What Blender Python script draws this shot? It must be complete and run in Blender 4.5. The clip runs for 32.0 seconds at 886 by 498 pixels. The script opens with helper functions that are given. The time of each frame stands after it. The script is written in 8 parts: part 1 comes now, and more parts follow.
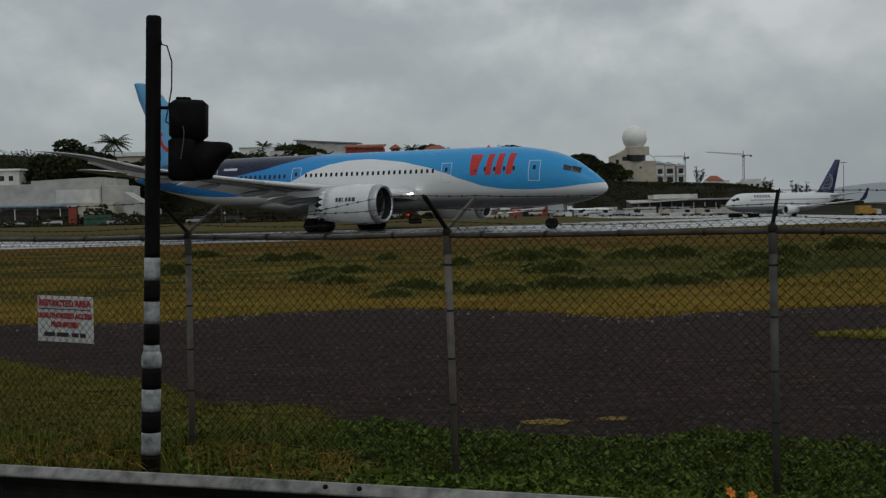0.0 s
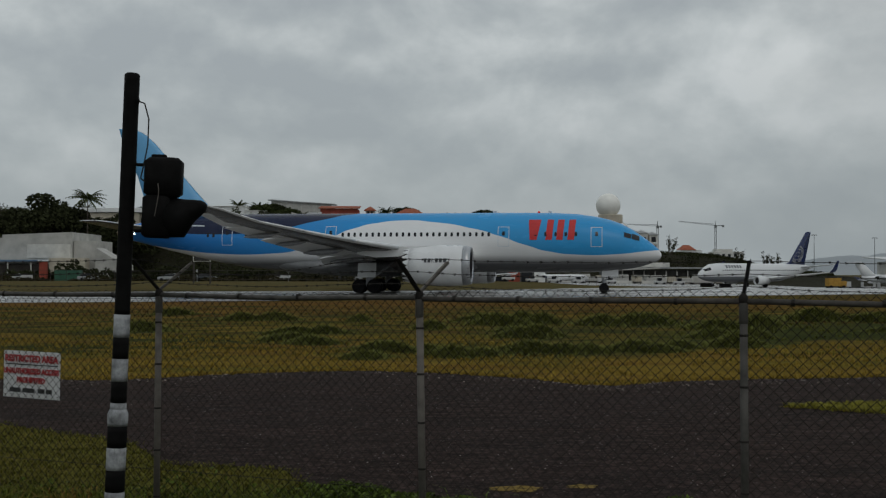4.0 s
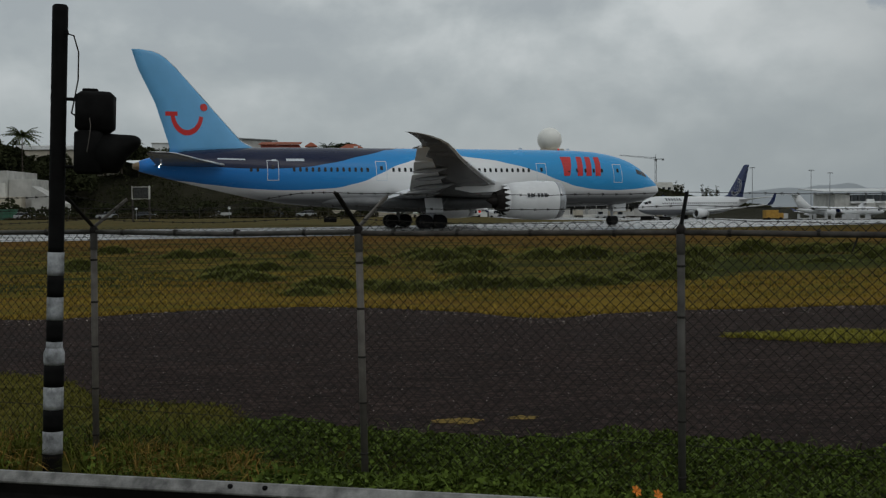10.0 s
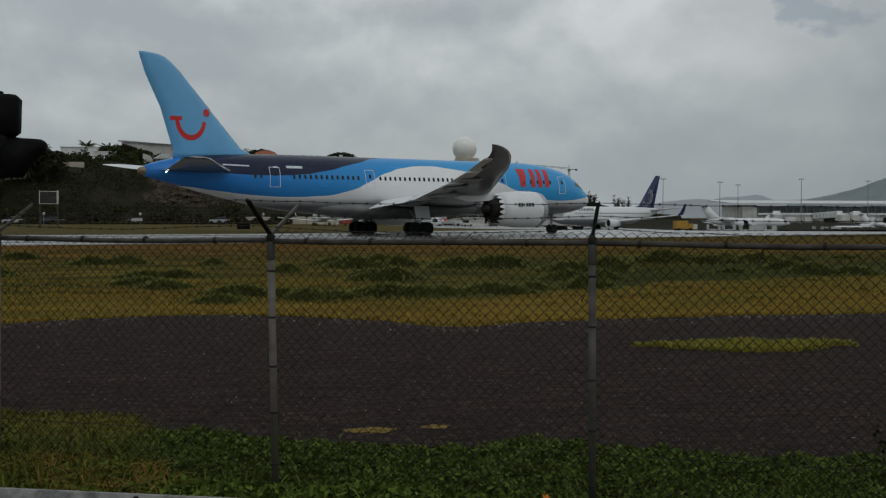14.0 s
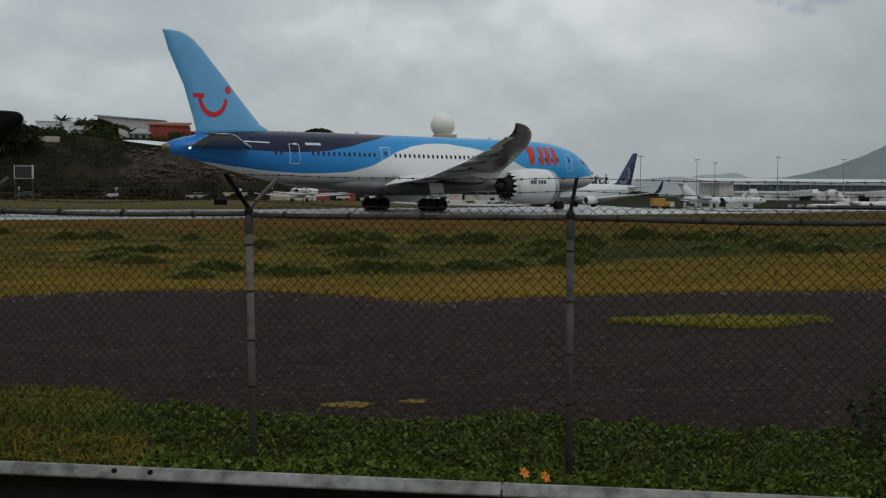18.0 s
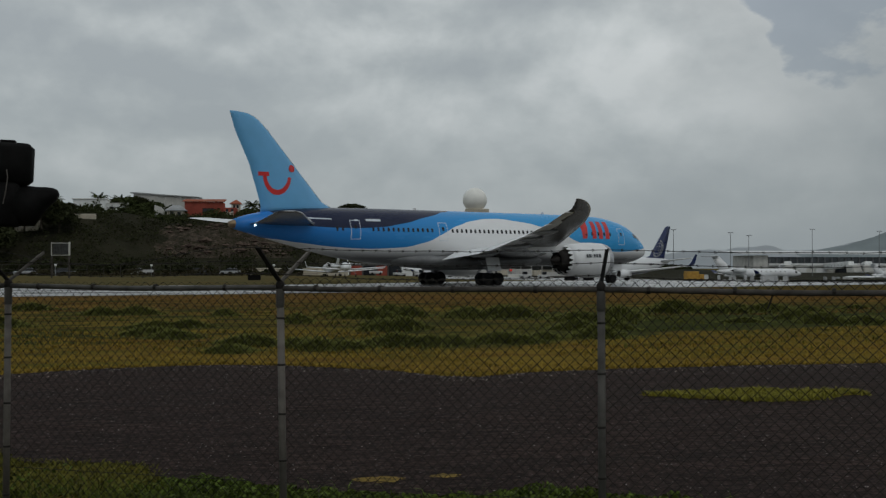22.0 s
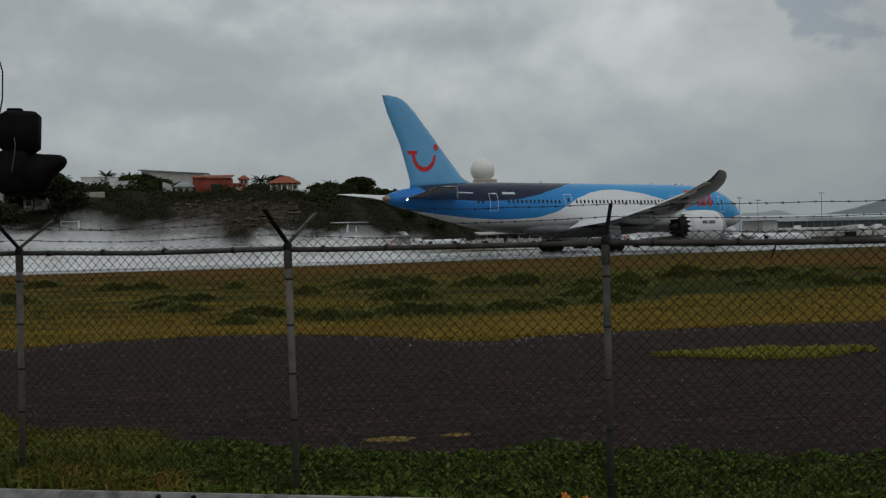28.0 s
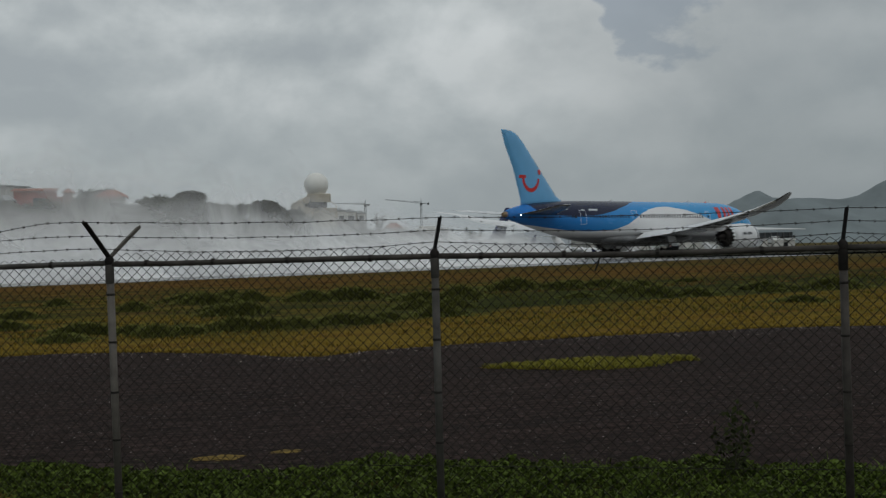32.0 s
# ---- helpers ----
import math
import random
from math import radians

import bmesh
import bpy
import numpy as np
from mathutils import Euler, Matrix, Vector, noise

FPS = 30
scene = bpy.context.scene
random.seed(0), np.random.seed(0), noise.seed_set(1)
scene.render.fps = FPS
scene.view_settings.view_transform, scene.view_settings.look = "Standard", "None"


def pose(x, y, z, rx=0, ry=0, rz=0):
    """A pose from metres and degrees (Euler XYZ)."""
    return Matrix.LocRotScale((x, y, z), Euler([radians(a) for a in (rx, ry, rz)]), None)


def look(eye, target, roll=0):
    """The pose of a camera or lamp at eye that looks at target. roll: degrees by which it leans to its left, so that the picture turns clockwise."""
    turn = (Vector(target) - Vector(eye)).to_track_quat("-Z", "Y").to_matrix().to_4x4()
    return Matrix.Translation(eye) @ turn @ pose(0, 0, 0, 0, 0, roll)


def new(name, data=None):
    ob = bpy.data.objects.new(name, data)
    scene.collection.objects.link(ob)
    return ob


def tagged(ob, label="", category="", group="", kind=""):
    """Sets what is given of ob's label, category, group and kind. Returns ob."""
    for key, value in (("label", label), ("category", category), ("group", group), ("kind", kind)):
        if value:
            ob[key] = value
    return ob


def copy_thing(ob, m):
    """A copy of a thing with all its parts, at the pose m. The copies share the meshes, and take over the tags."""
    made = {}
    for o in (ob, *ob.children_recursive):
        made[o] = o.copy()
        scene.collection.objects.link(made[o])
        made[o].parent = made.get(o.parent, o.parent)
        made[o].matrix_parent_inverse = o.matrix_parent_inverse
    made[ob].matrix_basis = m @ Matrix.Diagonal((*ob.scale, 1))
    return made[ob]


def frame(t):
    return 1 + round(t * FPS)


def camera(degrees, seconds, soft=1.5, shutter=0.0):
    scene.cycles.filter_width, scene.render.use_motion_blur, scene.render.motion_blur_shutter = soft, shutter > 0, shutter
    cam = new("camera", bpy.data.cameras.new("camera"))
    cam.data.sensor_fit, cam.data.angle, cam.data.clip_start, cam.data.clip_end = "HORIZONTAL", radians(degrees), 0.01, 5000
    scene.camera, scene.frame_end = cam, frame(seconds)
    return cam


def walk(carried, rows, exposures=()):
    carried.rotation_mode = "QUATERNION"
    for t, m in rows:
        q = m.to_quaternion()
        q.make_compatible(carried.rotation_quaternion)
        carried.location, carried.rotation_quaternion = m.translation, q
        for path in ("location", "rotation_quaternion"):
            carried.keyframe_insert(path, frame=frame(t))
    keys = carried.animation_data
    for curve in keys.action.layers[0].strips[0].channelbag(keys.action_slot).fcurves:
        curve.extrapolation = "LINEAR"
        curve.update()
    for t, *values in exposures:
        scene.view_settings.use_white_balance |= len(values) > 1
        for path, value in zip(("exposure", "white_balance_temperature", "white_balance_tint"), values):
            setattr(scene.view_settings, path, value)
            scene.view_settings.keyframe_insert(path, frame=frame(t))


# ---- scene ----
# ---- camera ----
cam = camera(40.35, 32.0, soft=1.25, shutter=0.4)


def held(x, y, z, yaw, pitch, roll):
    """A hand-held camera: yaw to its left, pitch upwards, roll to its left, in degrees."""
    return pose(x, y, z, 90 + pitch, 0, yaw) @ pose(0, 0, 0, 0, 0, roll)


walk(cam, [
    (0.0, held(-0.042, 0.011, 2.165, 0.03, -1.95, -1.21)),
    (0.5, held(-0.035, 0.026, 2.165, -0.40, -2.29, -1.14)),
    (1.0, held(-0.036, 0.030, 2.160, -0.00, -2.41, -1.22)),
    (1.5, held(-0.028, 0.026, 2.168, -0.30, -2.33, -0.85)),
    (2.0, held(-0.030, 0.023, 2.168, -0.52, -0.13, -0.68)),
    (2.5, held(-0.034, 0.008, 2.174, -0.64, 0.46, -0.37)),
    (3.0, held(-0.034, 0.012, 2.175, -0.58, 0.84, -0.17)),
    (3.5, held(-0.040, 0.011, 2.173, -1.25, 1.10, 0.19)),
    (5.5, held(-0.041, -0.002, 2.145, -1.16, 0.27, -0.18)),
    (6.0, held(-0.035, 0.010, 2.146, -2.45, -0.19, 0.09)),
    (6.5, held(-0.029, 0.010, 2.150, -2.33, -0.57, -0.06)),
    (7.0, held(-0.024, 0.016, 2.152, -2.25, -0.58, -0.04)),
    (7.5, held(-0.016, 0.026, 2.149, -2.83, -0.96, -0.23)),
    (8.0, held(-0.014, 0.031, 2.151, -3.10, -1.00, -0.05)),
    (8.5, held(-0.012, 0.035, 2.150, -3.12, -1.24, -0.32)),
    (9.0, held(-0.015, 0.042, 2.148, -3.58, -1.84, -0.09)),
    (9.5, held(-0.016, 0.042, 2.148, -4.05, -1.88, -0.13)),
    (10.0, held(-0.014, 0.049, 2.153, -4.00, -2.03, -0.43)),
    (10.5, held(-0.001, 0.043, 2.157, -4.82, -1.17, -0.34)),
    (11.0, held(0.010, 0.059, 2.159, -7.12, -0.65, -0.12)),
    (11.5, held(0.009, 0.068, 2.159, -7.43, -0.75, -0.14)),
    (12.0, held(0.010, 0.068, 2.156, -7.49, -0.94, -0.08)),
    (12.5, held(0.003, 0.079, 2.159, -7.57, -1.02, 0.07)),
    (13.0, held(-0.001, 0.066, 2.155, -7.73, -1.32, 0.03)),
    (13.5, held(-0.001, 0.067, 2.159, -7.89, -1.56, 0.08)),
    (15.5, held(-0.008, 0.061, 2.154, -8.41, -1.84, 0.05)),
    (16.0, held(-0.012, 0.054, 2.148, -8.30, -2.23, 0.04)),
    (16.5, held(-0.018, 0.027, 2.150, -8.01, -2.56, -0.03)),
    (17.0, held(-0.013, 0.025, 2.147, -8.72, -2.28, 0.39)),
    (17.5, held(-0.015, 0.034, 2.147, -8.81, -2.53, 0.25)),
    (18.0, held(-0.010, 0.055, 2.143, -9.13, -2.76, 0.36)),
    (18.5, held(-0.002, 0.080, 2.148, -8.91, -2.05, 0.41)),
    (19.0, held(-0.002, 0.087, 2.144, -8.90, -0.21, -0.29)),
    (19.5, held(0.002, 0.088, 2.140, -8.74, -0.17, -0.35)),
    (20.0, held(0.006, 0.100, 2.139, -8.80, -0.55, -0.39)),
    (20.5, held(0.012, 0.083, 2.151, -8.29, -0.31, -0.40)),
    (21.0, held(0.010, 0.074, 2.146, -9.00, -0.59, -0.40)),
    (21.5, held(0.002, 0.075, 2.142, -8.71, -0.87, -0.32)),
    (22.0, held(0.007, 0.044, 2.129, -7.56, 0.77, 0.02)),
    (22.5, held(-0.009, -0.050, 2.068, -6.48, 0.76, -0.43)),
    (23.0, held(-0.008, -0.061, 2.039, -4.84, 0.22, -0.82)),
    (23.5, held(0.004, -0.054, 2.033, -4.93, 0.29, -0.96)),
    (24.0, held(0.005, -0.060, 2.029, -5.36, 0.59, -0.69)),
    (24.5, held(0.006, -0.087, 2.027, -4.84, 0.41, -0.84)),
    (25.0, held(0.015, -0.078, 2.032, -7.02, 1.22, -0.53)),
    (25.5, held(0.013, -0.065, 2.023, -7.43, 0.41, -0.91)),
    (27.5, held(0.032, -0.051, 2.024, -7.50, -0.15, -1.35)),
    (28.0, held(0.022, -0.034, 2.025, -7.12, -0.58, -1.14)),
    (28.5, held(0.029, -0.013, 2.018, -9.27, -0.75, -1.22)),
    (29.0, held(0.020, -0.012, 2.022, -10.05, 0.05, -0.83)),
    (29.5, held(0.011, -0.014, 2.015, -10.21, -0.04, -0.57)),
    (30.0, held(0.021, -0.010, 2.018, -10.15, 0.20, -0.77)),
    (30.5, held(0.043, 0.000, 2.013, -12.20, -0.20, -1.38)),
    (31.0, held(0.052, 0.005, 2.015, -14.52, 0.51, -0.97)),
    (31.5, held(0.060, 0.002, 2.011, -15.12, 0.31, -1.01)),
    (32.0, held(0.064, 0.006, 2.015, -15.00, -0.05, -1.30)),
], exposures=[(0.0, -0.04), (2.0, 0.03), (4.0, -0.04), (6.0, -0.10), (7.5, -0.08), (9.0, -0.03), (11.0, 0.02), (13.0, 0.04), (16.0, 0.09), (17.0, 0.16), (18.0, 0.22), (19.0, 0.04), (19.5, 0.0), (21.0, -0.04), (22.0, -0.05), (23.0, -0.14), (24.0, -0.11), (28.0, -0.08), (30.0, 0.0), (32.0, -0.06)])
# the way of the taxiing airliner: seconds, place of its main gear, heading
AIRLINER_WAY = [
    (0.0, pose(-10.05, 125.19, 0, 0, 0, -26.63)),
    (0.5, pose(-9.34, 124.64, 0, 0, 0, -24.26)),
    (1.0, pose(-8.60, 124.14, 0, 0, 0, -21.89)),
    (1.5, pose(-7.84, 123.80, 0, 0, 0, -19.52)),
    (2.0, pose(-7.09, 123.54, 0, 0, 0, -17.17)),
    (2.5, pose(-6.32, 123.39, 0, 0, 0, -14.83)),
    (3.0, pose(-5.59, 123.24, 0, 0, 0, -12.60)),
    (3.5, pose(-4.75, 123.17, 0, 0, 0, -10.47)),
    (5.5, pose(-1.80, 120.45, 0, 0, 0, -6.18)),
    (6.0, pose(-1.16, 119.90, 0, 0, 0, -3.92)),
    (6.5, pose(-0.43, 119.99, 0, 0, 0, -1.54)),
    (7.0, pose(0.39, 120.39, 0, 0, 0, 0.99)),
    (7.5, pose(1.20, 120.79, 0, 0, 0, 3.68)),
    (8.0, pose(2.08, 121.13, 0, 0, 0, 6.50)),
    (8.5, pose(2.97, 121.41, 0, 0, 0, 9.31)),
    (9.0, pose(3.82, 121.69, 0, 0, 0, 11.94)),
    (9.5, pose(4.72, 122.09, 0, 0, 0, 14.40)),
    (10.0, pose(5.59, 122.61, 0, 0, 0, 16.73)),
    (10.5, pose(6.51, 123.09, 0, 0, 0, 19.00)),
    (11.0, pose(7.36, 123.46, 0, 0, 0, 21.19)),
    (11.5, pose(8.20, 123.81, 0, 0, 0, 23.13)),
    (12.0, pose(9.07, 124.43, 0, 0, 0, 24.92)),
    (12.5, pose(9.89, 125.07, 0, 0, 0, 26.36)),
    (13.0, pose(10.76, 125.79, 0, 0, 0, 27.53)),
    (13.5, pose(11.53, 126.29, 0, 0, 0, 28.33)),
    (15.5, pose(14.22, 127.68, 0, 0, 0, 28.70)),
    (16.0, pose(14.73, 127.89, 0, 0, 0, 28.62)),
    (16.5, pose(15.16, 128.14, 0, 0, 0, 28.58)),
    (17.0, pose(15.62, 128.42, 0, 0, 0, 28.59)),
    (17.5, pose(16.02, 128.70, 0, 0, 0, 28.61)),
    (18.0, pose(16.35, 128.93, 0, 0, 0, 28.65)),
    (18.5, pose(16.67, 129.14, 0, 0, 0, 28.64)),
    (19.0, pose(16.95, 129.46, 0, 0, 0, 28.68)),
    (19.5, pose(17.19, 129.74, 0, 0, 0, 28.83)),
    (20.0, pose(17.51, 129.95, 0, 0, 0, 28.81)),
    (20.5, pose(17.87, 130.09, 0, 0, 0, 28.74)),
    (21.0, pose(18.26, 130.29, 0, 0, 0, 28.62)),
    (21.5, pose(18.74, 130.40, 0, 0, 0, 28.53)),
    (22.0, pose(19.21, 130.77, 0, 0, 0, 28.63)),
    (22.5, pose(19.79, 131.45, 0, 0, 0, 28.79)),
    (23.0, pose(20.34, 132.21, 0, 0, 0, 29.07)),
    (23.5, pose(21.00, 132.98, 0, 0, 0, 29.41)),
    (24.0, pose(21.76, 133.78, 0, 0, 0, 29.72)),
    (24.5, pose(22.63, 134.59, 0, 0, 0, 30.12)),
    (25.0, pose(23.68, 135.45, 0, 0, 0, 30.54)),
    (25.5, pose(24.73, 136.38, 0, 0, 0, 31.08)),
    (27.5, pose(31.67, 138.57, 0, 0, 0, 29.13)),
    (28.0, pose(33.94, 139.72, 0, 0, 0, 28.89)),
    (28.5, pose(36.71, 141.08, 0, 0, 0, 28.76)),
    (29.0, pose(39.86, 142.79, 0, 0, 0, 28.62)),
    (29.5, pose(43.59, 144.89, 0, 0, 0, 28.48)),
    (30.0, pose(48.01, 147.38, 0, 0, 0, 28.37)),
    (30.5, pose(53.15, 150.24, 0, 0, 0, 28.22)),
    (31.0, pose(58.91, 153.29, 0, 0, 0, 28.04)),
    (31.5, pose(65.22, 156.51, 0, 0, 0, 27.86)),
    (32.0, pose(71.99, 159.73, 0, 0, 0, 27.65)),
]

# ---- world and sun ----
world = bpy.data.worlds.new("world")
scene.world = world
world.use_nodes = True
wt = world.node_tree
wt.nodes.clear()


def wn(kind, **props):
    n = wt.nodes.new(kind)
    for k, v in props.items():
        if k == "loc":
            continue
        n.inputs[k].default_value = v
    return n


SUN_EL, SUN_ROT = radians(52), radians(150)
sky = wt.nodes.new("ShaderNodeTexSky")
sky.sky_type = "NISHITA"
sky.sun_disc = False
sky.sun_elevation, sky.sun_rotation = SUN_EL, SUN_ROT
sky.air_density, sky.dust_density = 1.0, 3.0
w_coord = wt.nodes.new("ShaderNodeTexCoord")
w_sep = wt.nodes.new("ShaderNodeSeparateXYZ")
wt.links.new(w_coord.outputs["Generated"], w_sep.inputs[0])


def wmath(op, a, b=None):
    n = wt.nodes.new("ShaderNodeMath")
    n.operation = op
    for i, v in enumerate((a, b)):
        if v is None:
            continue
        if isinstance(v, (int, float)):
            n.inputs[i].default_value = v
        else:
            wt.links.new(v, n.inputs[i])
    return n.outputs[0]


# the cloud deck, flattened towards the horizon
def wmap(scale, loc):
    m = wt.nodes.new("ShaderNodeMapping")
    m.inputs["Location"].default_value, m.inputs["Scale"].default_value = loc, scale
    wt.links.new(w_coord.outputs["Generated"], m.inputs[0])
    return m.outputs[0]


def wnoise(scale, detail, rough, dist, loc, flat=(1.0, 1.0, 1.75)):
    n = wn("ShaderNodeTexNoise", Scale=scale, Detail=detail, Roughness=rough, Distortion=dist)
    wt.links.new(wmap(flat, loc), n.inputs["Vector"])
    return n.outputs[0]


def wramp(fac, stops):
    r = wt.nodes.new("ShaderNodeValToRGB")
    while len(r.color_ramp.elements) < len(stops):
        r.color_ramp.elements.new(0.5)
    for e, (p, c) in zip(r.color_ramp.elements, stops):
        e.position, e.color = p, (*c, 1)
    wt.links.new(fac, r.inputs[0])
    return r.outputs[0]


def wvec(op, a, b):
    n = wt.nodes.new("ShaderNodeVectorMath")
    n.operation = op
    for i, v in enumerate((a, b)):
        if isinstance(v, tuple):
            n.inputs[i].default_value = v
        else:
            wt.links.new(v, n.inputs[i])
    return n.outputs["Value" if op == "DISTANCE" else "Vector"]


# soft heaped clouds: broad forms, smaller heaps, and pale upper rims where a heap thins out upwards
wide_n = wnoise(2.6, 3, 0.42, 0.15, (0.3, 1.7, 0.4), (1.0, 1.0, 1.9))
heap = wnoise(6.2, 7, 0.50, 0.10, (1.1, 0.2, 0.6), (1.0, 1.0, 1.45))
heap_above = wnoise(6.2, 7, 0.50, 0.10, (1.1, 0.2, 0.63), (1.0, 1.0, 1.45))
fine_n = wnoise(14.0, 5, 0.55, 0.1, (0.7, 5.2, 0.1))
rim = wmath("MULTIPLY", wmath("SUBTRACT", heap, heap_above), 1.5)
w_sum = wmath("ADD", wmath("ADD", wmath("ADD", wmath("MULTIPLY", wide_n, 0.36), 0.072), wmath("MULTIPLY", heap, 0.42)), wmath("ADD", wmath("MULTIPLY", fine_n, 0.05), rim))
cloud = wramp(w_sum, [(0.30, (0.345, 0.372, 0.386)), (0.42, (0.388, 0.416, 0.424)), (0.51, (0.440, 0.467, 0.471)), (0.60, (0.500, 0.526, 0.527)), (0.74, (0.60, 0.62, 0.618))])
# a gap of blue-grey sky between the clouds
gap_far = wmath("ADD", wvec("DISTANCE", w_coord.outputs["Generated"], (0.433, 0.875, 0.218)), wmath("MULTIPLY", wmath("SUBTRACT", wnoise(13.0, 8, 0.5, 0.1, (2.2, 1.2, 0)), 0.5), 0.19))
gap = wramp(gap_far, [(0.050, (1.0,) * 3), (0.062, (0.0,) * 3)])
halo = wramp(gap_far, [(0.060, (1.0,) * 3), (0.21, (0.0,) * 3)])
halo_mix = wt.nodes.new("ShaderNodeMixRGB")
wt.links.new(wmath("MULTIPLY", wmath("MULTIPLY", halo, heap), 1.6), halo_mix.inputs[0])
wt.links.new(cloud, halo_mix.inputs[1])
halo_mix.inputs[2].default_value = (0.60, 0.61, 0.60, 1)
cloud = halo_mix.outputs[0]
gap_mix = wt.nodes.new("ShaderNodeMixRGB")
wt.links.new(wmath("MULTIPLY", gap, 0.8), gap_mix.inputs[0])
wt.links.new(cloud, gap_mix.inputs[1])
gap_mix.inputs[2].default_value = (0.300, 0.342, 0.395, 1)
cloud = gap_mix.outputs[0]
# a paler, even veil towards the horizon
veil = wramp(w_sep.outputs["Z"], [(0.02, (1.0,) * 3), (0.19, (0.0,) * 3)])
w_mix = wt.nodes.new("ShaderNodeMixRGB")
wt.links.new(wmath("MULTIPLY", veil, 0.85), w_mix.inputs[0])
wt.links.new(cloud, w_mix.inputs[1])
w_mix.inputs[2].default_value = (0.296, 0.327, 0.340, 1)
# a heavier bank of cloud low over the mountains
bank = wramp(wmath("ADD", wvec("DISTANCE", w_coord.outputs["Generated"], (0.56, 0.82, 0.06)), wmath("MULTIPLY", wmath("SUBTRACT", heap, 0.5), 0.25)), [(0.10, (1.0,) * 3), (0.32, (0.0,) * 3)])
w_bank = wt.nodes.new("ShaderNodeMixRGB")
wt.links.new(wmath("MULTIPLY", bank, 0.5), w_bank.inputs[0])
wt.links.new(w_mix.outputs[0], w_bank.inputs[1])
w_bank.inputs[2].default_value = (0.195, 0.222, 0.235, 1)
w_sky = wt.nodes.new("ShaderNodeMixRGB")
w_sky.blend_type = "ADD"
w_sky.inputs[0].default_value = 1.0
w_scale = wt.nodes.new("ShaderNodeMixRGB")
w_scale.blend_type = "MULTIPLY"
w_scale.inputs[0].default_value = 1.0
wt.links.new(sky.outputs[0], w_scale.inputs[1])
w_scale.inputs[2].default_value = (0.006, 0.006, 0.006, 1)
wt.links.new(w_bank.outputs[0], w_sky.inputs[1])
wt.links.new(w_scale.outputs[0], w_sky.inputs[2])
# the cool cast of a rainy sky
w_cool = wt.nodes.new("ShaderNodeMixRGB")
w_cool.blend_type = "MULTIPLY"
w_cool.inputs[0].default_value = 1.0
wt.links.new(w_sky.outputs[0], w_cool.inputs[1])
w_cool.inputs[2].default_value = (0.982, 1.0, 1.008, 1)
w_bg = wn("ShaderNodeBackground", Strength=1.0)
wt.links.new(w_cool.outputs[0], w_bg.inputs[0])
w_out = wt.nodes.new("ShaderNodeOutputWorld")
wt.links.new(w_bg.outputs[0], w_out.inputs[0])

sun_data = bpy.data.lights.new("sun", "SUN")
sun_data.energy, sun_data.angle, sun_data.color = 0.25, radians(25), (1.0, 0.96, 0.9)
sun = new("sun", sun_data)
sun.matrix_world = look((60, -90, 160), (0, 40, 0))


